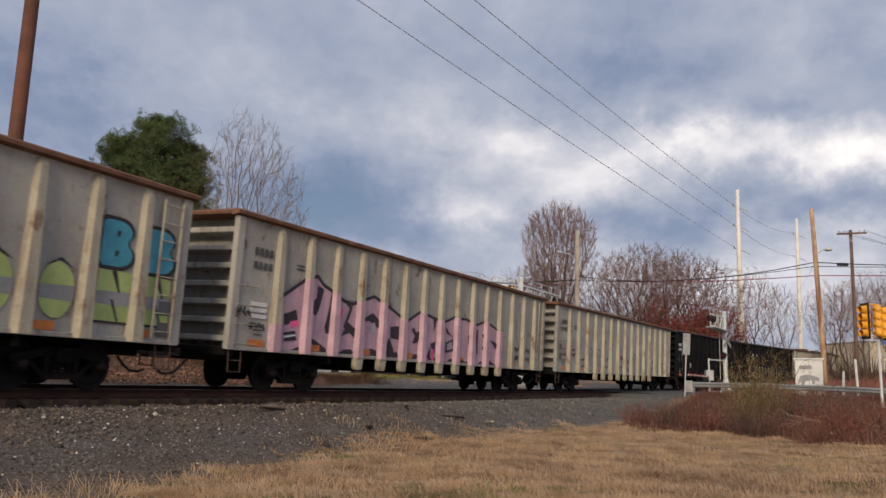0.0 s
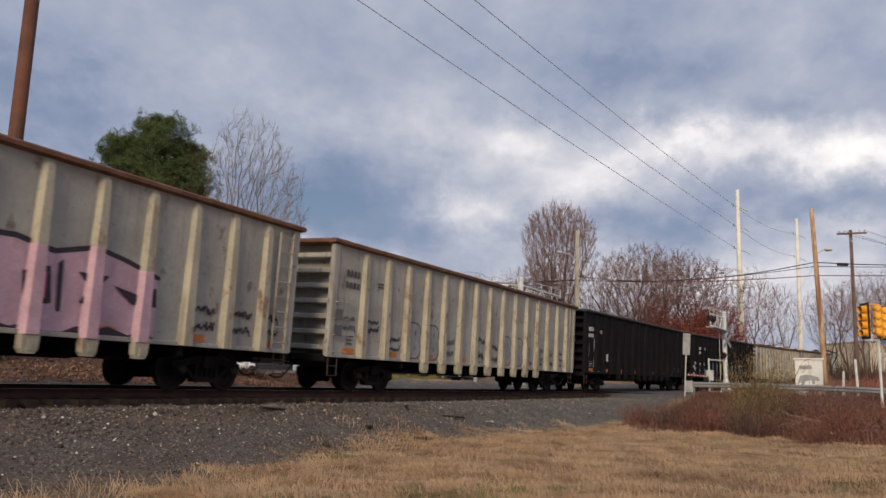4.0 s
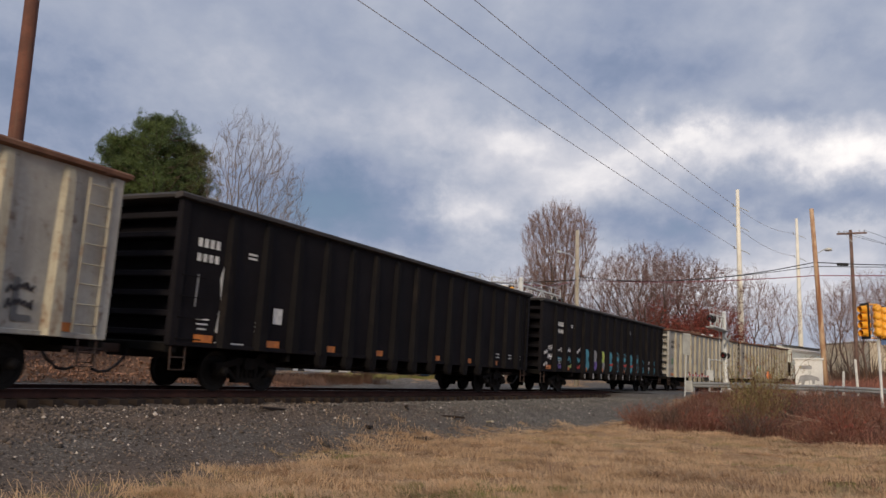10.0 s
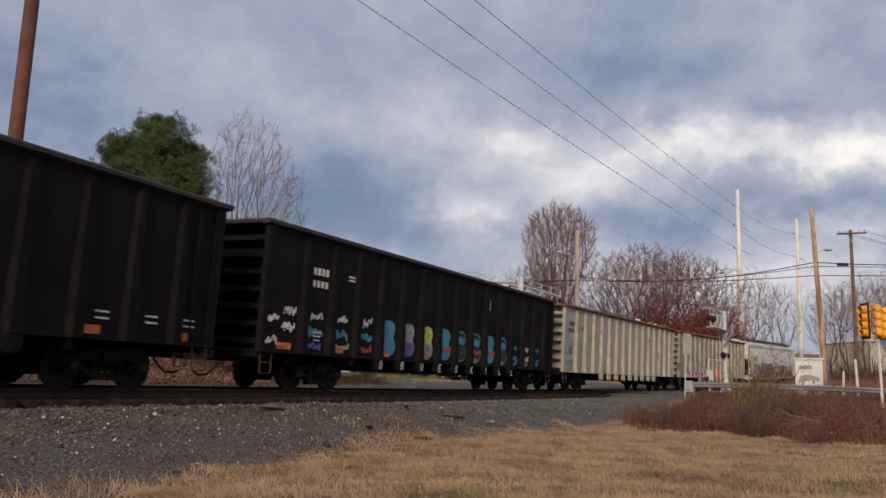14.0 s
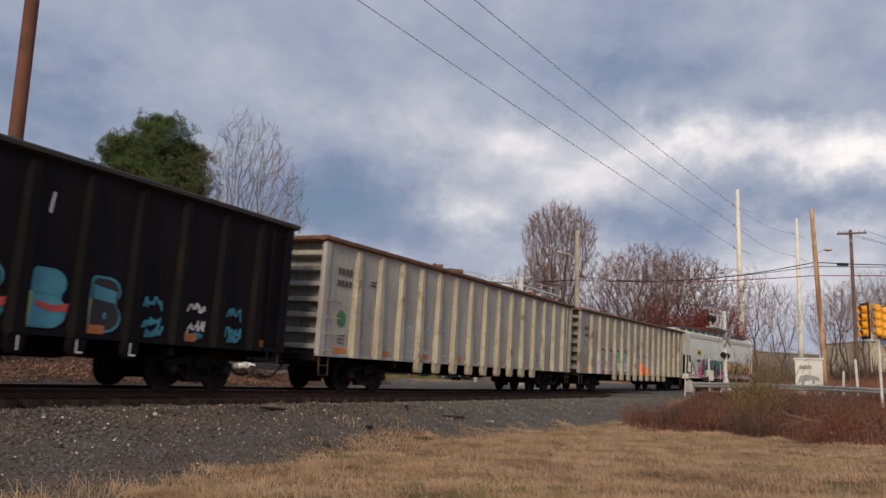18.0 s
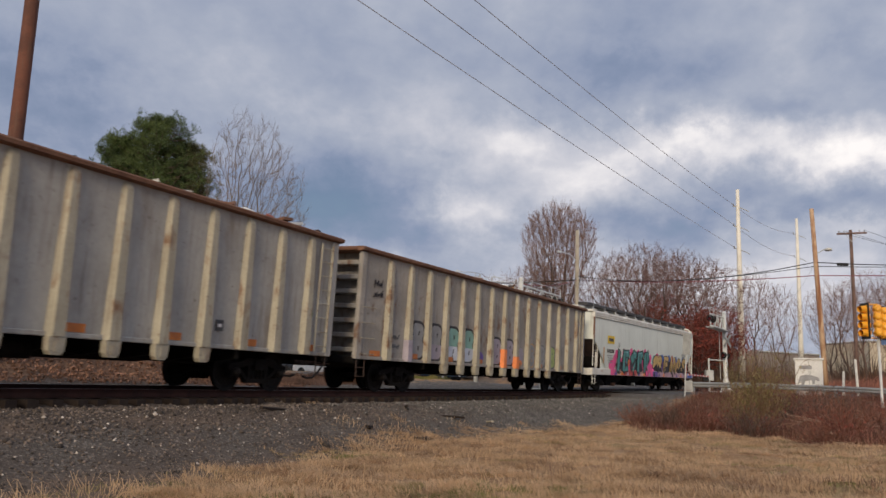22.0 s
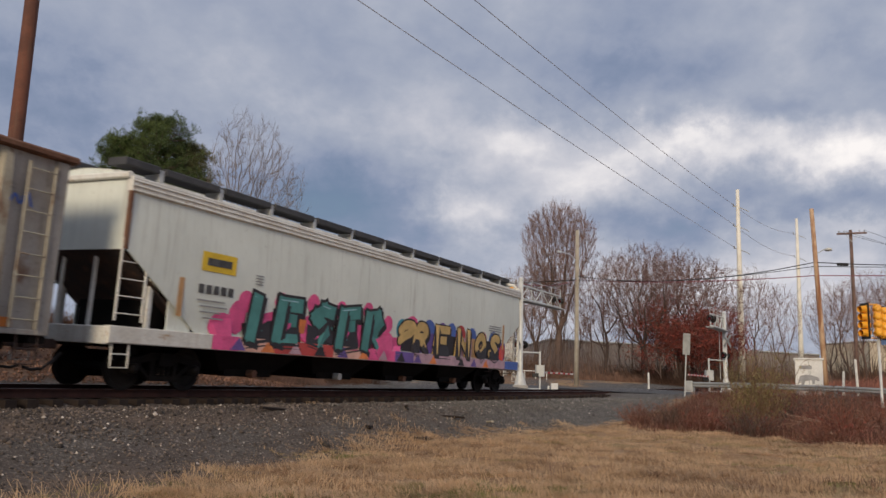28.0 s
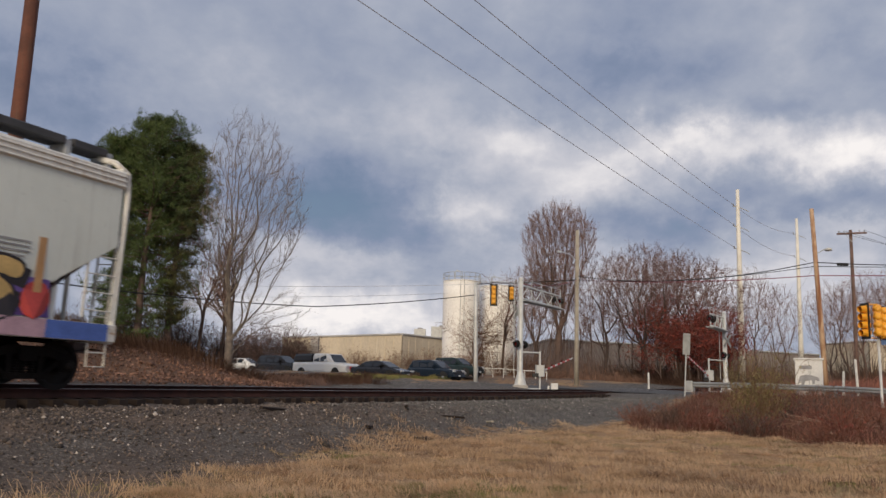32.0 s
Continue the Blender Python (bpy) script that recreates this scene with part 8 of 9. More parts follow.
mastpole, _, _ = pole("signal_pole", "plain silver steel pole carrying span wires", (2.54, 58.0, 0), (2.42, 58.0, 7.6), 0.16, 0.12, "silver", "traffic pole")
for a, b in ((1.2, 1.5), (4.1, 4.3)):
    part("band", Shape().lathe([(0.165, a), (0.165, b)], 12), M["galv"], mastpole)

cable("span_cable", "black cable to the signal pole", [(-30.0, 26.0, 5.6), (-15.8, 36.0, 4.15), (-7.72, 50.0, 4.82), (2.43, 58.0, 6.68)], 0.12, 0.032, "wire")
cable("span_cable", "thin cable strung before the warehouse", [(-14.0, 52.0, 6.2), (2.43, 58.0, 7.45)], 0.10, 0.012, "wire_grey")
cable("span_cable", "thin cable strung before the warehouse", [(-13.0, 50.0, 5.3), (0.5, 62.0, 7.2)], 0.10, 0.012, "wire_grey")
cable("span_cable", "black cable over the level crossing", [(2.43, 58.0, 7.45), (3.8, 59.0, 7.72), (5.55, 64.0, 8.35), (11.05, 66.0, 9.0)], 0.02, 0.035, "wire")
cable("span_cable", "black cable over the level crossing", [(11.05, 66.0, 9.3), (23.2, 50.0, 8.35), (42.0, 31.0, 7.4)], 0.75, 0.030, "wire")
cable("span_cable", "black cable over the level crossing", [(11.05, 66.0, 9.0), (23.2, 50.0, 8.1), (42.0, 31.0, 7.0)], 0.45, 0.022, "wire")
cable("red_cable", "long reddish cable over the road", [(4.85, 50.0, 6.55), (11.06, 66.0, 9.0), (23.2, 50.0, 7.52), (42.0, 34.0, 6.7)], 0.28, 0.026, "wire_red")
cable("span_cable", "black cable from the crossing mast", [(4.85, 50.0, 6.4), (8.0, 58.0, 7.6), (11.05, 66.0, 9.2)], 0.3, 0.025, "wire")
for k, (x, z) in enumerate(((30.7, 12.6), (31.2, 12.65), (32.7, 12.78))):
    cable("service_wire", "thin wire from the crossarm", [(x, 61.8, z + 0.1), (41.0, 52.0, 7.6 - 0.3 * k)], 0.25, 0.013, "wire")
cable("span_cable", "thin cable between the steel and wooden poles", [(33.9, 80.0, 9.4), (23.2, 50.0, 8.3)], 0.6, 0.013, "wire_grey")


# ---- level crossing ----
def flasher(parent, p, turn, name="flashing_light"):
    """Round black backplate with a hooded red lamp."""
    m = Matrix.Translation(p) @ pose(0, 0, 0, 0, 0, turn)
    fl = part(name, Shape().lathe([(0.23, -0.01), (0.23, 0.01)], 20, m @ pose(0, 0, 0, 90, 0, 0)), M["signal_black"], parent)
    part("hood", Shape().tube([m @ Vector((0, 0, 0)), m @ Vector((0, -0.26, 0))], [0.14, 0.13], 14, False), M["signal_black"], fl)
    part("lens", Shape().lathe([(0.14, 0.015), (0.10, 0.03)], 14, m @ pose(0, 0, 0, 90, 0, 0)), M["red_lens"], fl)
    return fl


GATES = []


def crossing_signal(label, base, height_m, road_dir, facing, arm_side, gate_base, gate_len, L=4.4):
    """Mast with flashing lights on a cantilever, bell and warning lights, and a gate beside it."""
    x, y = base
    z = ground_z(x, y)
    ob = thing("crossing_signal", label, "crossing signal", pose(x, y, z), "level crossing signals")
    part("foundation", Shape().bevel_box(-0.45, 0.45, -0.45, 0.45, -0.3, 0.18, 0.05, "z"), M["concrete"], ob)
    part("mast", Shape().lathe([(0.20, 0.1), (0.15, 0.5), (0.14, height_m), (0.05, height_m + 0.06)], 14), M["silver"], ob, rounded=True)
    part("base_skirt", Shape().lathe([(0.42, 0.15), (0.36, 0.25), (0.20, 0.9), (0.16, 1.0)], 12), M["silver"], ob)
    d = Vector((road_dir[0], road_dir[1], 0)).normalized() * arm_side
    part("ladder", Shape().tube([(-0.42, -0.1, 0.9), (-0.42, -0.1, height_m)], 0.022, 6).tube([(-0.2, -0.16, 0.9), (-0.2, -0.16, height_m)], 0.022, 6), M["galv"], ob)
    for k, zz in enumerate((height_m - 0.25, height_m - 1.05)):
        part("truss_chord", Shape().tube([(0, 0, zz), d * L + Vector((0, 0, zz - 0.05))], 0.05, 8), M["silver"], ob)
    for i in range(6):
        a, b = d * (L * i / 6), d * (L * (i + 1) / 6)
        part("truss_brace", Shape().tube([a + Vector((0, 0, height_m - (0.25 if i % 2 else 1.05))), b + Vector((0, 0, height_m - (1.05 if i % 2 else 0.25)))], 0.036, 6), M["silver"], ob)
    part("walkway", Shape().bevel_box(0, L, -0.3, 0.3, -0.03, 0.03, 0.01, "x"), M["galv"], ob, m=pose(0, 0, height_m - 1.2, 0, 0, math.degrees(math.atan2(d.y, d.x))))
    for i in range(4):
        q = d * (L * (0.25 + 0.25 * i))
        part("railing_post", Shape().tube([q + Vector((0, 0, height_m - 1.2)), q + Vector((0, 0, height_m - 0.1 + 0.25))], 0.022, 6), M["galv"], ob)
    for zz in (height_m + 0.15, height_m - 0.45):
        part("railing_bar", Shape().tube([d * (L * 0.25) + Vector((0, 0, zz)), d * L + Vector((0, 0, zz))], 0.02, 6), M["galv"], ob)
    for f in (0.80, 1.0):
        flasher(ob, d * (L * f) + Vector((0, 0, height_m - 0.62)), facing)
        flasher(ob, d * (L * f) + Vector((0, 0, height_m - 0.62)), facing + 180)
    part("light_bar", Shape().tube([(-0.55 * d.x, -0.55 * d.y, 2.65), (0.55 * d.x, 0.55 * d.y, 2.65)], 0.035, 8), M["silver"], ob)
    for k in (-0.55, 0.55):
        flasher(ob, d * k + Vector((0, 0, 2.65)), facing)
        flasher(ob, d * k + Vector((0, 0, 2.65)), facing + 180)
    m = pose(0, 0, 0, 0, 0, facing)
    for r in (-45, 45):
        part("crossbuck_board", Shape().box(-0.6, 0.6, -0.23, -0.20, -0.10, 0.10), M["sign_back"], ob, m=pose(0, 0, height_m - 1.9) @ m @ pose(0, 0, 0, 0, 0, 68) @ pose(0, 0, 0, 0, r, 0))
    part("bell", Shape().lathe([(0.02, 0.2), (0.14, 0.15), (0.16, 0.0), (0.04, -0.04)], 14), M["silver"], ob, m=pose(0, 0, height_m + 0.05))
    # gate machine, stand and striped arm
    gx, gy = gate_base
    gz = ground_z(gx, gy)
    g = thing("crossing_gate", "grey gate machine with a red and white arm", "crossing gate", pose(gx, gy, gz), "level crossing gates")
    part("stand", Shape().lathe([(0.08, 0), (0.06, 0.1), (0.06, 2.4)], 10), M["silver"], g)
    part("bracket", Shape().tube([(0, 0, 2.3), ((x - gx) * 0.95, (y - gy) * 0.95, 2.3)], 0.05, 8), M["silver"], g)
    part("base_bar", Shape().tube([(0, 0, 0.08), ((x - gx) * 0.95, (y - gy) * 0.95, 0.08)], 0.06, 8), M["silver"], g)
    part("machine", Shape().bevel_box(-0.28, 0.28, -0.2, 0.2, 0.85, 1.55, 0.05, "z"), M["galv"], g, "grey sheet metal gate machine")
    part("counterweight", Shape().bevel_box(-0.5, -0.1, -0.26, -0.2, 0.8, 1.05, 0.03, "z"), M["signal_black"], g)
    turn = math.degrees(math.atan2(d.y, d.x))
    arm = part("gate_arm", Shape().bevel_box(-0.3, gate_len, -0.025, 0.025, -0.05, 0.05, 0.01, "x"), M["white_plastic"], g, "striped red and white arm", m=pose(0, 0, 1.12, 0, 0, turn))
    n = int(gate_len / 0.82)
    for i in range(n):
        part("red_stripe", Shape().box(0.3 + i * 0.82, 0.71 + i * 0.82, -0.029, 0.029, -0.054, 0.054), M["red_plastic"], arm)
    for i in range(3):
        part("arm_lamp", Shape().lathe([(0.05, 0), (0.05, 0.1), (0.03, 0.13)], 8), M["red_lens"], arm, m=pose(gate_len * (0.35 + 0.3 * i), 0, 0.06))
    GATES.append((arm, turn))
    return ob


_a = line(34)[3]
ALONG = (math.sin(_a), math.cos(_a))
crossing_signal("silver crossing mast with cantilever lights beyond the track", (4.90, 50.0), 6.55, ALONG, 150, 1, (6.15, 50.5), 5.4, 6.3)
crossing_signal("silver crossing mast with cantilever lights beside the road", (20.56, 59.0), 5.6, ALONG, -30, -1, (18.9, 57.6), 5.8)
tagged(part("small_cabinet", Shape().bevel_box(-0.2, 0.2, -0.15, 0.15, -0.1, 0.75, 0.03, "z"), M["box_grey"], m=pose(6.69, 48.0, ground_z(6.69, 48.0))), "small pale grey metal box on a stub", "junction box")
tagged(part("marker_post", Shape().lathe([(0.06, -0.2), (0.06, 0.55), (0.03, 0.6)], 10), M["white_plastic"], m=pose(6.35, 48.0, ground_z(6.35, 48.0))), "white plastic marker post", "marker post", "marker posts")
for x, y, h, rx in ((15.5, 61.0, 1.3, 0), (23.56, 48.0, 1.35, 3), (23.41, 46.0, 2.0, -2)):
    tagged(part("marker_post", Shape().lathe([(0.07, -0.3), (0.07, h), (0.04, h + 0.05)], 10), M["white_plastic"], m=pose(x, y, ground_z(x, y), 0, rx, 0)), "white plastic marker post", "marker post", "marker posts")
sg = thing("road_sign", "back of a tall narrow aluminium road sign", "sign", pose(13.1, 44.0, ground_z(13.1, 44.0), 0, 3.2, 0))
part("post", Shape().bevel_box(-0.035, 0.035, -0.02, 0.02, -0.3, 3.2, 0.008, "z"), M["galv"], sg)
part("sign_plate", Shape().bevel_box(-0.20, 0.20, -0.03, -0.022, 2.2, 3.35, 0.002, "z"), M["sign_back"], sg)


# ---- guard rail, cabinet, traffic lights ----
def make_guard_rail():
    a, b = Vector((14.15, 46.0, 0)), Vector((31.0, 31.3, 0))
    n = 12
    d = (b - a).normalized()
    side = Vector((-d.y, d.x, 0))
    prof = [(0.0, 0.42), (0.05, 0.47), (0.05, 0.52), (0.0, 0.57), (0.05, 0.62), (0.05, 0.67), (0.0, 0.72)]
    ob = thing("guard_rail", "galvanised corrugated steel guard rail along the road", "guard rail", Matrix.Translation((a.x, a.y, 0)))
    zs = [ground_z(*(a.lerp(b, i / n)).xy) - 0.02 - 0.02 * i for i in range(n + 1)]
    for i in range(n):
        p, q = a.lerp(b, i / n) - a, a.lerp(b, (i + 1) / n) - a
        v = [(p - side * t + Vector((0, 0, zs[i] + z))) for t, z in prof] + [(q - side * t + Vector((0, 0, zs[i + 1] + z))) for t, z in prof]
        v += [w + side * 0.008 for w in v]
        k = len(prof)
        f = [(j, j + 1, j + 1 + k, j + k) for j in range(k - 1)] + [(2 * k + j + k, 2 * k + j + 1 + k, 2 * k + j + 1, 2 * k + j) for j in range(k - 1)]
        part("beam", Shape().add(v, f), M["guard"], ob)
    for i in range(n + 1):
        p = a.lerp(b, i / n) - a
        part("post", Shape().bevel_box(-0.07, 0.07, 0.02, 0.18, zs[i] - 0.4, zs[i] + 0.72, 0.01, "z"), M["guard"], ob, m=Matrix.Translation(p) @ pose(0, 0, 0, 0, 0, math.degrees(math.atan2(d.y, d.x))))
    part("end_plate", Shape().bevel_box(-0.45, 0.0, -0.06, 0.03, zs[0] + 0.15, zs[0] + 0.78, 0.03, "z"), M["galv"], ob, m=pose(0, 0, 0, 0, 0, math.degrees(math.atan2(d.y, d.x))))


make_guard_rail()


def make_cabinet():
    x, y = 19.80, 44.0
    z = ground_z(x, y)
    ob = thing("signal_cabinet", "pale grey metal cabinet with a printed mark", "cabinet", pose(x, y, z + 0.28, 0, 0, -24))
    part("plinth", Shape().bevel_box(-0.75, 0.75, -0.5, 0.5, -0.5, 0.12, 0.03, "z"), M["concrete"], ob)
    part("body", Shape().bevel_box(-0.68, 0.68, -0.42, 0.42, 0.1, 1.62, 0.02, "z"), M["box_grey"], ob)
    part("lid", Shape().bevel_box(-0.74, 0.74, -0.48, 0.48, 1.62, 1.72, 0.02, "x"), M["box_grey"], ob)
    part("door_seam", Shape().box(-0.008, 0.008, -0.426, -0.42, 0.18, 1.55), M["box_mark"], ob)
    part("handle", Shape().bevel_box(0.05, 0.09, -0.46, -0.42, 0.85, 1.05, 0.01, "z"), M["galv"], ob)
    part("label_bar", Shape().box(-0.45, 0.15, -0.428, -0.421, 1.12, 1.32), M["box_mark"], ob)
    pts = [(-0.55, 0.35), (-0.45, 0.75), (-0.15, 0.85), (0.15, 0.80), (0.42, 0.72), (0.52, 0.55), (0.42, 0.50), (0.30, 0.58), (0.25, 0.35), (0.15, 0.35), (0.12, 0.55), (-0.2, 0.50), (-0.28, 0.28), (-0.38, 0.28), (-0.40, 0.5)]
    part("printed_mark", Shape().prism(pts, "y", -0.430, -0.4215), M["box_mark"], ob, "grey printed shape")


make_cabinet()


def signal_head(parent, m, sections, mat="signal_yellow", plate=False):
    """Vertical traffic signal: one housing, a door, lens and visor for each light."""
    h = sections * 0.35
    hd = part("signal_head", Shape().bevel_box(-0.13, 0.13, -0.09, 0.05, -h / 2 + 0.03, h / 2 - 0.03, 0.03, "z"), M[mat], parent, m=m)
    if plate:
        part("backplate", Shape().bevel_box(-0.27, 0.27, -0.115, -0.105, -h / 2 - 0.10, h / 2 + 0.10, 0.003, "y"), M["signal_black"], hd, "black backplate")
    for i in range(sections):
        z = h / 2 - 0.175 - i * 0.35
        part("visor", Shape().tube([(0, -0.10, z), (0, -0.38, z - 0.01)], [0.16, 0.15], 14, False), M[mat], hd)
        part("housing", Shape().lathe([(0.165, 0.0), (0.17, 0.06), (0.15, 0.16), (0.09, 0.21), (0.0, 0.22)], 12, pose(0, -0.09, z, -90, 0, 0)), M[mat], hd, rounded=True)
        part("lens", Shape().lathe([(0.15, 0.0), (0.10, 0.03), (0.0, 0.04)], 14, pose(0, -0.10, z, 90, 0, 0)), M["red_lens" if i == 0 else "signal_black"], hd)
        part("door", Shape().bevel_box(-0.165, 0.165, -0.12, -0.10, z - 0.165, z + 0.165, 0.02, "y"), M[mat], hd)
    return hd


tl = thing("traffic_signal", "cluster of yellow traffic signal heads on a silver post", "traffic light", pose(19.35, 36.0, ground_z(19.35, 36.0)))
gz = ground_z(19.35, 36.0)
part("post", Shape().lathe([(0.10, -0.3), (0.09, 0.2), (0.06, 0.3), (0.055, 4.3)], 12), M["silver"], tl, rounded=True)
for k, (dx, dy, turn, sec) in enumerate(((-0.42, 0.05, -75, 4), (-0.12, -0.32, 165, 4), (0.30, 0.28, 80, 4), (0.18, -0.3, 175, 4))):
    signal_head(tl, pose(dx, dy, 3.50 - gz - (0.08 if k > 1 else 0), 0, 0, turn), sec, plate=k in (0, 2))
for z in (2.75, 4.25):
    part("bracket", Shape().tube([(-0.42, 0.05, z - gz), (0, 0, z - gz), (0.30, 0.28, z - gz)], 0.03, 6), M["signal_yellow"], tl)
part("street_plate", Shape().box(0.1, 0.75, -0.02, 0.0, 2.45 - gz, 2.68 - gz), material("blue_sign_face", (0.06, 0.14, 0.34), scale=4, rough=0.4), tl, "small blue sign plate", m=pose(0, 0, 0, 0, 0, -30))
hang = thing("hanging_traffic_signal", "yellow traffic signal hung from a span wire", "traffic light", pose(3.8, 59.0, 6.82))
signal_head(hang, pose(0, 0, 0, 0, 0, 184), 4, plate=True)
part("hanger", Shape().tube([(0, 0, 0.65), (0, 0, 0.92)], 0.025, 6), M["galv"], hang)
hang = thing("hanging_traffic_signal", "yellow traffic signal hung from a span wire", "traffic light", pose(5.55, 64.0, 7.55))
signal_head(hang, pose(0, 0, 0, 0, 0, 195), 3, plate=True)
part("hanger", Shape().tube([(0, 0, 0.5), (0, 0, 0.9)], 0.025, 6), M["galv"], hang)


# ---- tanks and warehouses ----
def tank(base, radius, h, label):
    z = ground_z(*base)
    ob = thing("storage_tank", label, "tank", pose(base[0], base[1], z - 0.2), "storage tanks")
    part("foundation", Shape().lathe([(radius + 0.25, 0), (radius + 0.25, 0.4)], 40), M["concrete"], ob)
    prof = [(radius, 0.4)]
    for i in range(1, 7):
        zz = 0.4 + (h - 0.4) * i / 6
        prof += [(radius, zz)]
    part("shell", Shape().lathe(prof, 48), M["tank"], ob, rounded=True)
    part("roof", Shape().lathe([(radius + 0.06, h - 0.02), (radius + 0.06, h + 0.05), (radius * 0.5, h + 0.30), (0.05, h + 0.42)], 48), M["tank"], ob)
    for k in (0.5, 1.0):
        ring = [(math.cos(j * 6.2832 / 32) * radius, math.sin(j * 6.2832 / 32) * radius, h + k) for j in range(33)]
        part("railing_bar", Shape().tube(ring, 0.03, 5), M["galv"], ob)
    for j in range(16):
        a = j * 6.2832 / 16
        part("railing_post", Shape().tube([(math.cos(a) * radius, math.sin(a) * radius, h), (math.cos(a) * radius, math.sin(a) * radius, h + 1.0)], 0.03, 5), M["galv"], ob)
    part("ladder", Shape().tube([(0.25, -radius - 0.12, 0.5), (0.25, -radius - 0.12, h + 0.9)], 0.03, 5).tube([(-0.2, -radius - 0.12, 0.5), (-0.2, -radius - 0.12, h + 0.9)], 0.03, 5), M["galv"], ob)
    part("vent_pipe", Shape().tube([(-0.9, 0, h), (-0.9, 0, h + 1.2), (-0.6, 0, h + 1.5), (-0.3, 0, h + 1.35)], 0.06, 8), M["galv"], ob)
    return ob


tank((2.45, 100.0), 2.30, 11.5, "tall white cylindrical storage tank with roof railing")
tank((7.25, 104.0), 2.35, 11.3, "tall white cylindrical storage tank with roof railing")


def warehouse(label, corner, left, right, top, wall, bays=True):
    """Long low building from three corners of its plan; the fourth closes it."""
    c, l, r = Vector((*corner, 0)), Vector((*left, 0)), Vector((*right, 0))
    far = l + (r - c)
    z0 = -0.5
    ob = thing("warehouse", label, "building", Matrix.Translation(c), "industrial buildings")
    for a, b in ((l, c), (c, r), (r, far), (far, l)):
        d = (b - a)
        n = Vector((d.y, -d.x, 0)).normalized() * 0.15
        w = Shape().add([a - c - n + Vector((0, 0, z0)), b - c - n + Vector((0, 0, z0)), b - c + n * 0 + Vector((0, 0, z0)), a - c + Vector((0, 0, z0)),
                         a - c - n + Vector((0, 0, top)), b - c - n + Vector((0, 0, top)), b - c + Vector((0, 0, top)), a - c + Vector((0, 0, top))],
                        [(0, 3, 2, 1), (4, 5, 6, 7), (0, 1, 5, 4), (1, 2, 6, 5), (2, 3, 7, 6), (3, 0, 4, 7)])
        part("wall", w, M[wall], ob)
        k = int(d.length / 1.5)
        for i in range(k + 1):
            q = a.lerp(b, i / k) - c
            part("cladding_rib", Shape().tube([q + Vector((0, 0, z0)), q + Vector((0, 0, top - 0.3))], 0.05, 4), M[wall], ob)
        part("eave", Shape().tube([a - c + n * 0.4 + Vector((0, 0, top)), b - c + n * 0.4 + Vector((0, 0, top))], 0.13, 6), M["roof"], ob)
    v = [p - c + Vector((0, 0, top + 0.02)) for p in (l, c, r, far)]
    part("roof", Shape().add(v + [p + Vector((0, 0, 0.12)) for p in v], [(3, 2, 1, 0), (4, 5, 6, 7), (0, 1, 5, 4), (1, 2, 6, 5), (2, 3, 7, 6), (3, 0, 4, 7)]), M["roof"], ob)
    return ob


wh = warehouse("low beige metal-clad warehouse with rooftop units", (-5.12, 108.0), (-24.0, 124.0), (7.0, 126.0), 6.75, "beige_wall")
for x, y, w, h in ((-2.9, 113.0, 1.6, 0.9), (0.1, 116.0, 3.0, 1.5), (3.5, 121.0, 2.0, 1.0)):
    part("rooftop_unit", Shape().bevel_box(-w / 2, w / 2, -0.8, 0.8, 0, h, 0.05, "z"), M["galv"], wh, "grey rooftop ventilation unit", m=pose(x + 5.12, y - 108, 6.88))
    part("unit_fan", Shape().lathe([(0.35, 0), (0.35, 0.2)], 12), M["box_mark"], wh, m=pose(x + 5.12, y - 108, 6.88 + h))
wh = warehouse("long grey block warehouse behind the trees", (15.0, 112.0), (12.0, 150.0), (64.0, 138.0), 6.8, "grey_wall")
wh = warehouse("small weathered tan shed beyond the road", (62.0, 118.0), (60.0, 128.0), (74.0, 122.0), 8.0, "beige_wall")
tagged(part("concrete_tower_block", Shape().bevel_box(-0.5, 0.5, -0.5, 0.5, 0, 4.6, 0.05, "z"), M["concrete"], m=pose(-15.4, 100.0, 1.0)), "pale concrete hopper stand near the warehouse", "bin")
fence = thing("yard_fence", "low white pipe railing before the tanks", "fence", pose(0, 0, 0))
for i in range(9):
    x, y = 2.0 + i * 0.9, 74.0 - i * 0.4
    part("post", Shape().tube([(x, y, ground_z(x, y) - 0.2), (x, y, ground_z(x, y) + 0.75)], 0.035, 6), M["white_plastic"], fence)
    if i:
        part("bar", Shape().tube([(x - 0.9, y + 0.4, ground_z(x - 0.9, y + 0.4) + 0.7), (x, y, ground_z(x, y) + 0.7)], 0.035, 6), M["white_plastic"], fence)


# ---- parked vehicles ----
def wheel_shapes(parent, x, y):
    k = -1 if y < 0 else 1
    w = part("wheel", Shape().lathe([(0.20, -0.11), (0.32, -0.11), (0.345, -0.07), (0.345, 0.07), (0.32, 0.11), (0.20, 0.11)], 20, pose(0, 0, 0, 90, 0, 0)), M["tyre"], parent, m=pose(x, y, 0.345))
    part("rim", Shape().lathe([(0.21, 0.0), (0.19, 0.03), (0.06, 0.05), (0.03, 0.06)], 14, pose(0, 0.085 * k, 0, -90 * k, 0, 0)), M["alloy"], w)


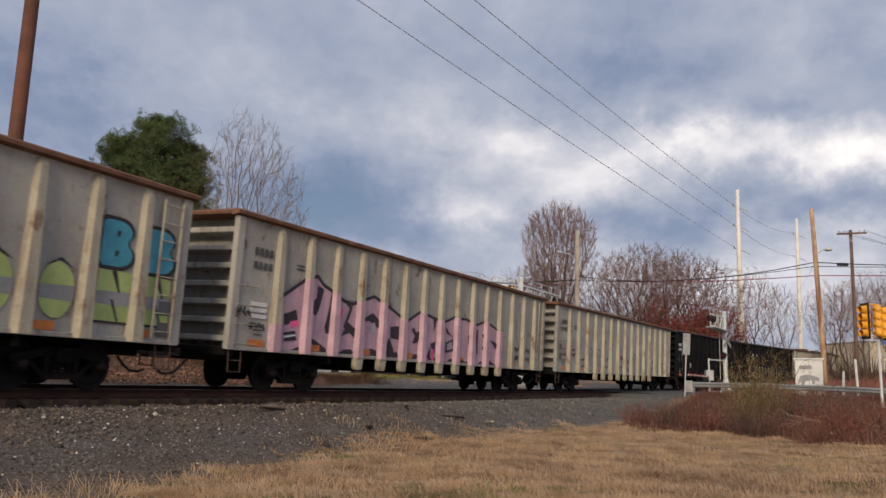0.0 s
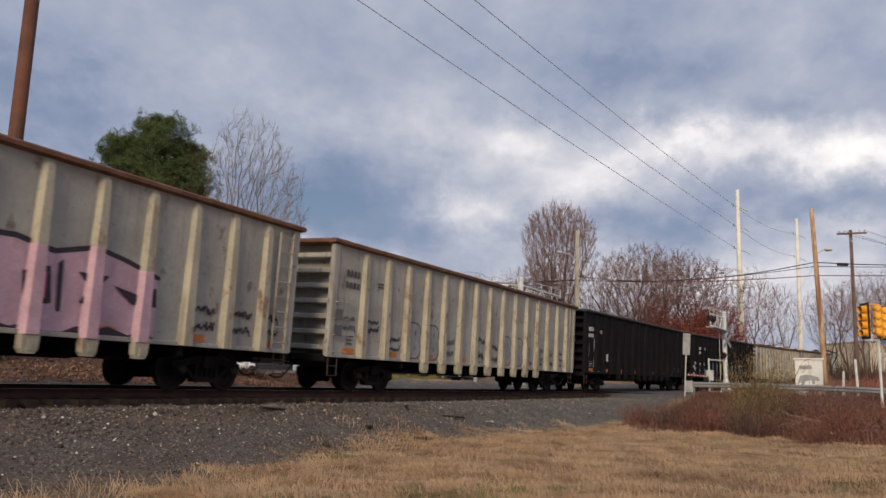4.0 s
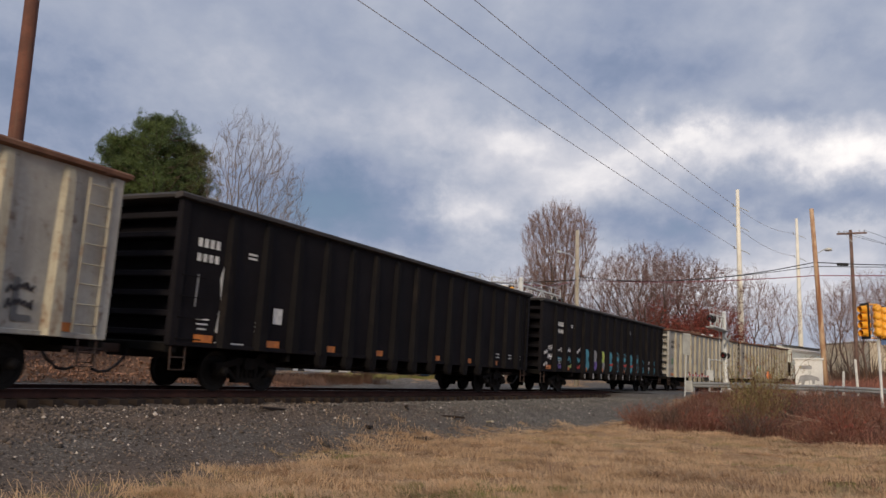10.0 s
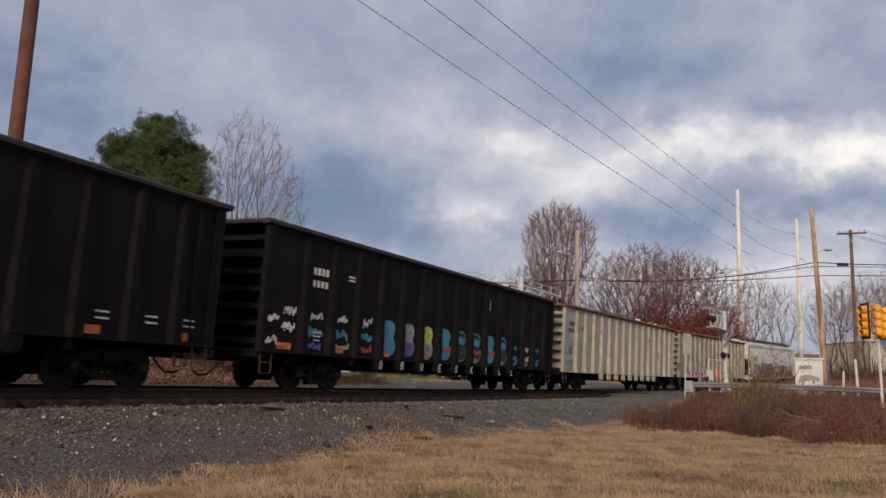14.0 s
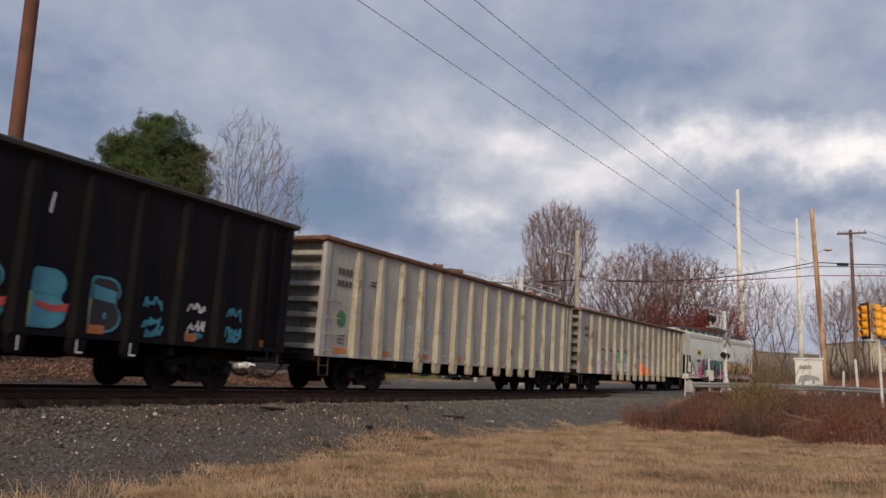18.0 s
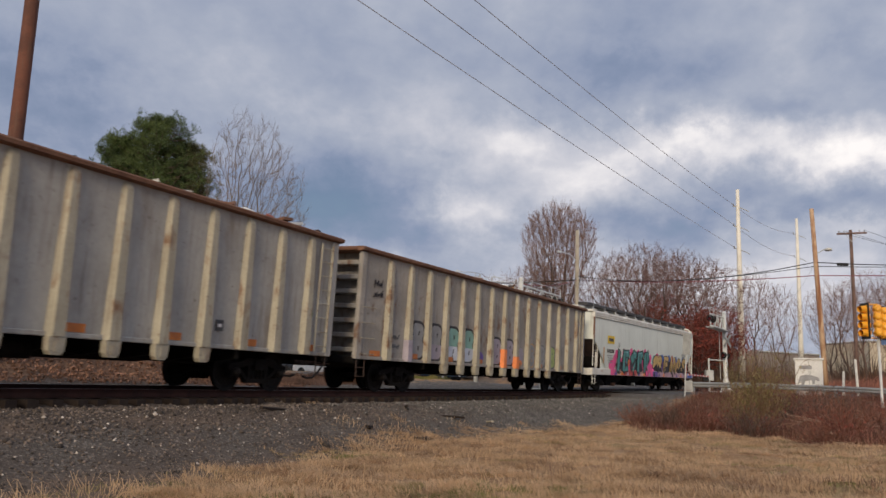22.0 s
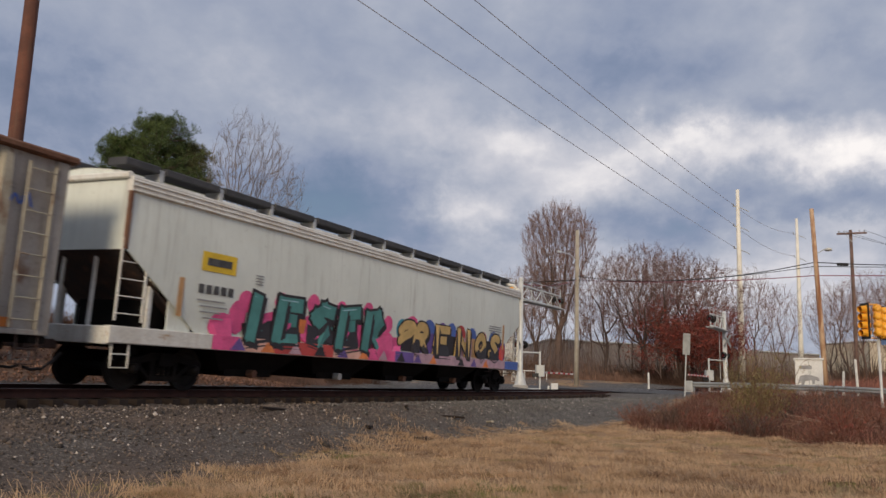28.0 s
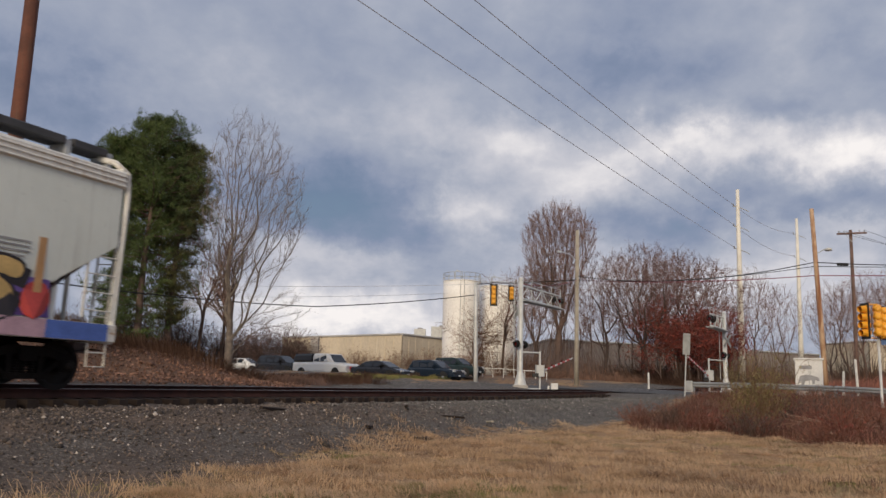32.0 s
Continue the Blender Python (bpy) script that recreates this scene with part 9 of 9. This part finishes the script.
def loft(rows, mat, name, parent, rounded=True):
    """Skin over cross-sections (x, half width, z low, z high), rounded at the shoulders."""
    sh, k = Shape(), 8
    for x, w, z0, z1 in rows:
        t = min(0.14, (z1 - z0) * 0.3)
        for y, z in ((-w + 0.04, z0), (-w, z0 + t), (-w, z1 - t), (-w + t * 0.8, z1), (w - t * 0.8, z1), (w, z1 - t), (w, z0 + t), (w - 0.04, z0)):
            sh.v.append((x, y, z))
    for i in range(len(rows) - 1):
        for j in range(k):
            q = (j + 1) % k
            sh.f.append((i * k + j, i * k + q, i * k + k + q, i * k + k + j))
    sh.f.append(tuple(range(k)))
    sh.f.append(tuple(range(len(sh.v) - k, len(sh.v)))[::-1])
    return part(name, sh, mat, parent, rounded=False)


def vehicle(kind, label, x, y, heading, paint):
    """kind: pickup, sedan or suv. Local x points to the front."""
    ob = thing({"pickup": "pickup_truck", "sedan": "sedan_car", "suv": "suv_car"}[kind], label, "vehicle", pose(x, y, ground_z(x, y), 0, 0, heading), "parked vehicles")
    P, G = M[paint], M["car_glass"]
    if kind == "pickup":
        body = loft([(-2.85, 0.88, 0.55, 1.15), (-2.8, 0.95, 0.5, 1.2), (0.9, 0.97, 0.42, 1.2), (1.15, 0.97, 0.42, 1.18), (2.4, 0.93, 0.45, 1.1), (2.75, 0.82, 0.5, 0.98)], P, "body", ob)
        loft([(-0.75, 0.80, 1.15, 1.80), (-0.6, 0.82, 1.15, 1.86), (0.75, 0.80, 1.15, 1.84), (1.35, 0.72, 1.12, 1.20)], P, "cab", ob)
        loft([(-2.8, 0.86, 1.18, 1.72), (-2.7, 0.88, 1.18, 1.82), (-0.85, 0.88, 1.18, 1.84)], M["car_black"], "bed_cap", ob)
        win = [(-0.55, 0.30), (0.40, 1.0)]
        gx = ((-0.62, -0.05), (0.02, 0.70))
        gz = (1.26, 1.74)
        nose, ends, wx = 2.76, -2.86, (-1.85, 1.75)
        screen = ((0.80, 1.78), (1.32, 1.22), 0.66)
    elif kind == "sedan":
        body = loft([(-2.3, 0.75, 0.45, 0.85), (-2.2, 0.86, 0.35, 0.98), (-1.0, 0.90, 0.28, 1.0), (1.0, 0.90, 0.28, 0.96), (2.0, 0.86, 0.32, 0.80), (2.32, 0.72, 0.4, 0.66)], P, "body", ob)
        loft([(-1.85, 0.66, 0.92, 1.0), (-1.0, 0.68, 0.95, 1.38), (-0.2, 0.70, 0.95, 1.45), (0.35, 0.68, 0.95, 1.40), (1.15, 0.68, 0.90, 0.97)], P, "cabin", ob)
        gx, gz = ((-1.05, -0.32), (-0.26, 0.42)), (1.02, 1.36)
        nose, ends, wx = 2.33, -2.31, (-1.38, 1.42)
        screen = ((0.40, 1.37), (1.10, 1.0), 0.62)
    else:
        body = loft([(-2.2, 0.80, 0.5, 1.0), (-2.15, 0.90, 0.38, 1.1), (-0.8, 0.93, 0.32, 1.1), (1.0, 0.93, 0.32, 1.06), (2.0, 0.88, 0.38, 0.95), (2.28, 0.76, 0.45, 0.80)], P, "body", ob)
        loft([(-2.12, 0.74, 1.05, 1.30), (-1.85, 0.74, 1.05, 1.66), (-0.3, 0.76, 1.05, 1.72), (0.25, 0.74, 1.05, 1.66), (1.1, 0.70, 1.02, 1.08)], P, "cabin", ob)
        gx, gz = ((-1.75, -1.10), (-1.04, -0.30), (-0.24, 0.35)), (1.14, 1.58)
        nose, ends, wx = 2.29, -2.21, (-1.35, 1.38)
        screen = ((0.30, 1.62), (1.04, 1.12), 0.66)
    for side in (-1, 1):
        yw = side * (0.83 if kind == "pickup" else 0.72 if kind == "sedan" else 0.775)
        for a, b in gx:
            part("side_window", Shape().add([(a, yw, gz[0]), (b, yw, gz[0]), (b - 0.06, yw - side * 0.03, gz[1]), (a + 0.04, yw - side * 0.03, gz[1])], [(0, 1, 2, 3)]), G, ob)
        part("mirror", Shape().bevel_box(gx[-1][1] - 0.02, gx[-1][1] + 0.12, min(yw, yw + side * 0.22), max(yw, yw + side * 0.22), gz[0] - 0.02, gz[0] + 0.15, 0.03, "y"), P, ob)
        for x0 in wx:
            wheel_shapes(ob, x0, side * 0.80)
            part("wheel_arch", Shape().lathe([(0.42, -0.01), (0.42, 0.01)], 18, pose(x0, side * (0.955 if kind == "pickup" else 0.915), 0.40, 90, 0, 0)), M["tyre"], ob)
        part("headlight", Shape().bevel_box(nose - 0.10, nose + 0.02, min(side * 0.45, side * 0.75), max(side * 0.45, side * 0.75), 0.66 if kind == "sedan" else 0.78, 0.78 if kind == "sedan" else 0.95, 0.02, "y"), M["lamp_clear"], ob)
        part("tail_light", Shape().bevel_box(ends - 0.01, ends + 0.06, min(side * 0.6, side * 0.8), max(side * 0.6, side * 0.8), 0.75, 1.0, 0.01, "y"), M["red_plastic"], ob)
    (ax, az), (bx, bz), w = screen
    part("windscreen", Shape().add([(bx + 0.03, -w, bz), (bx + 0.03, w, bz), (ax + 0.03, w * 0.92, az), (ax + 0.03, -w * 0.92, az)], [(0, 1, 2, 3)]), G, ob)
    part("grille", Shape().bevel_box(nose - 0.04, nose + 0.02, -0.42, 0.42, 0.62, 0.9 if kind != "sedan" else 0.72, 0.02, "y"), M["car_black"], ob)
    part("bumper", Shape().bevel_box(nose - 0.15, nose + 0.06, -0.82, 0.82, 0.38, 0.58, 0.04, "y"), P if kind != "pickup" else M["white_plastic"], ob)
    part("number_plate_bar", Shape().box(nose + 0.06, nose + 0.07, -0.15, 0.15, 0.44, 0.53), M["white_plastic"], ob)
    part("underbody", Shape().box(ends + 0.3, nose - 0.3, -0.75, 0.75, 0.22, 0.45), M["tyre"], ob)
    return ob


vehicle("pickup", "white pickup truck with a black bed cap, parked", -8.5, 62.0, -38, "car_white")
vehicle("sedan", "black sedan parked nose out beside a pickup", -4.2, 59.2, -34, "car_black")
vehicle("suv", "dark blue hatchback parked on the yard", -0.35, 66.0, -36, "car_blue")
vehicle("suv", "dark green estate car parked by the signal pole", 1.55, 72.4, -34, "car_green")
vehicle("sedan", "white sedan parked behind dry weeds", -17.3, 72.5, -20, "car_white")
vehicle("suv", "black off-road car parked beside a pickup", -13.2, 68.5, -30, "car_black")


# ---- what moves: the train rolls by, its wheels turning ----
def motions():
    def run(t):
        return 4.6008 * t + 0.01285 * t * t

    for key, car in CARS.items():
        rows = []
        for i in range(33):
            s = CENTRES[key] - run(i)
            p, q = at(s - 7.66, 0), at(s + 7.66, 0)
            d = q - p
            c = (p + q) / 2
            rows.append((float(i), pose(c.x, c.y, c.z + 0.75 * BANK, math.degrees(BANK), -math.degrees(math.atan2(d.z, d.xy.length)), math.degrees(math.atan2(d.y, d.x)))))
        walk(car, rows)
    for w, k in WHEELSETS:
        walk(w, [(i / 10, pose(k, 0, 0.457, 0, -math.degrees(run(i / 10) / 0.457), 0)) for i in range(321)])

    for arm, turn in GATES:
        walk(arm, [(t, pose(0, 0, 1.12, 0, -lift, turn)) for t, lift in ((0.0, 0.0), (31.1, 0.0), (31.4, 1.2), (31.7, 5.0), (32.0, 11.3))])


motions()
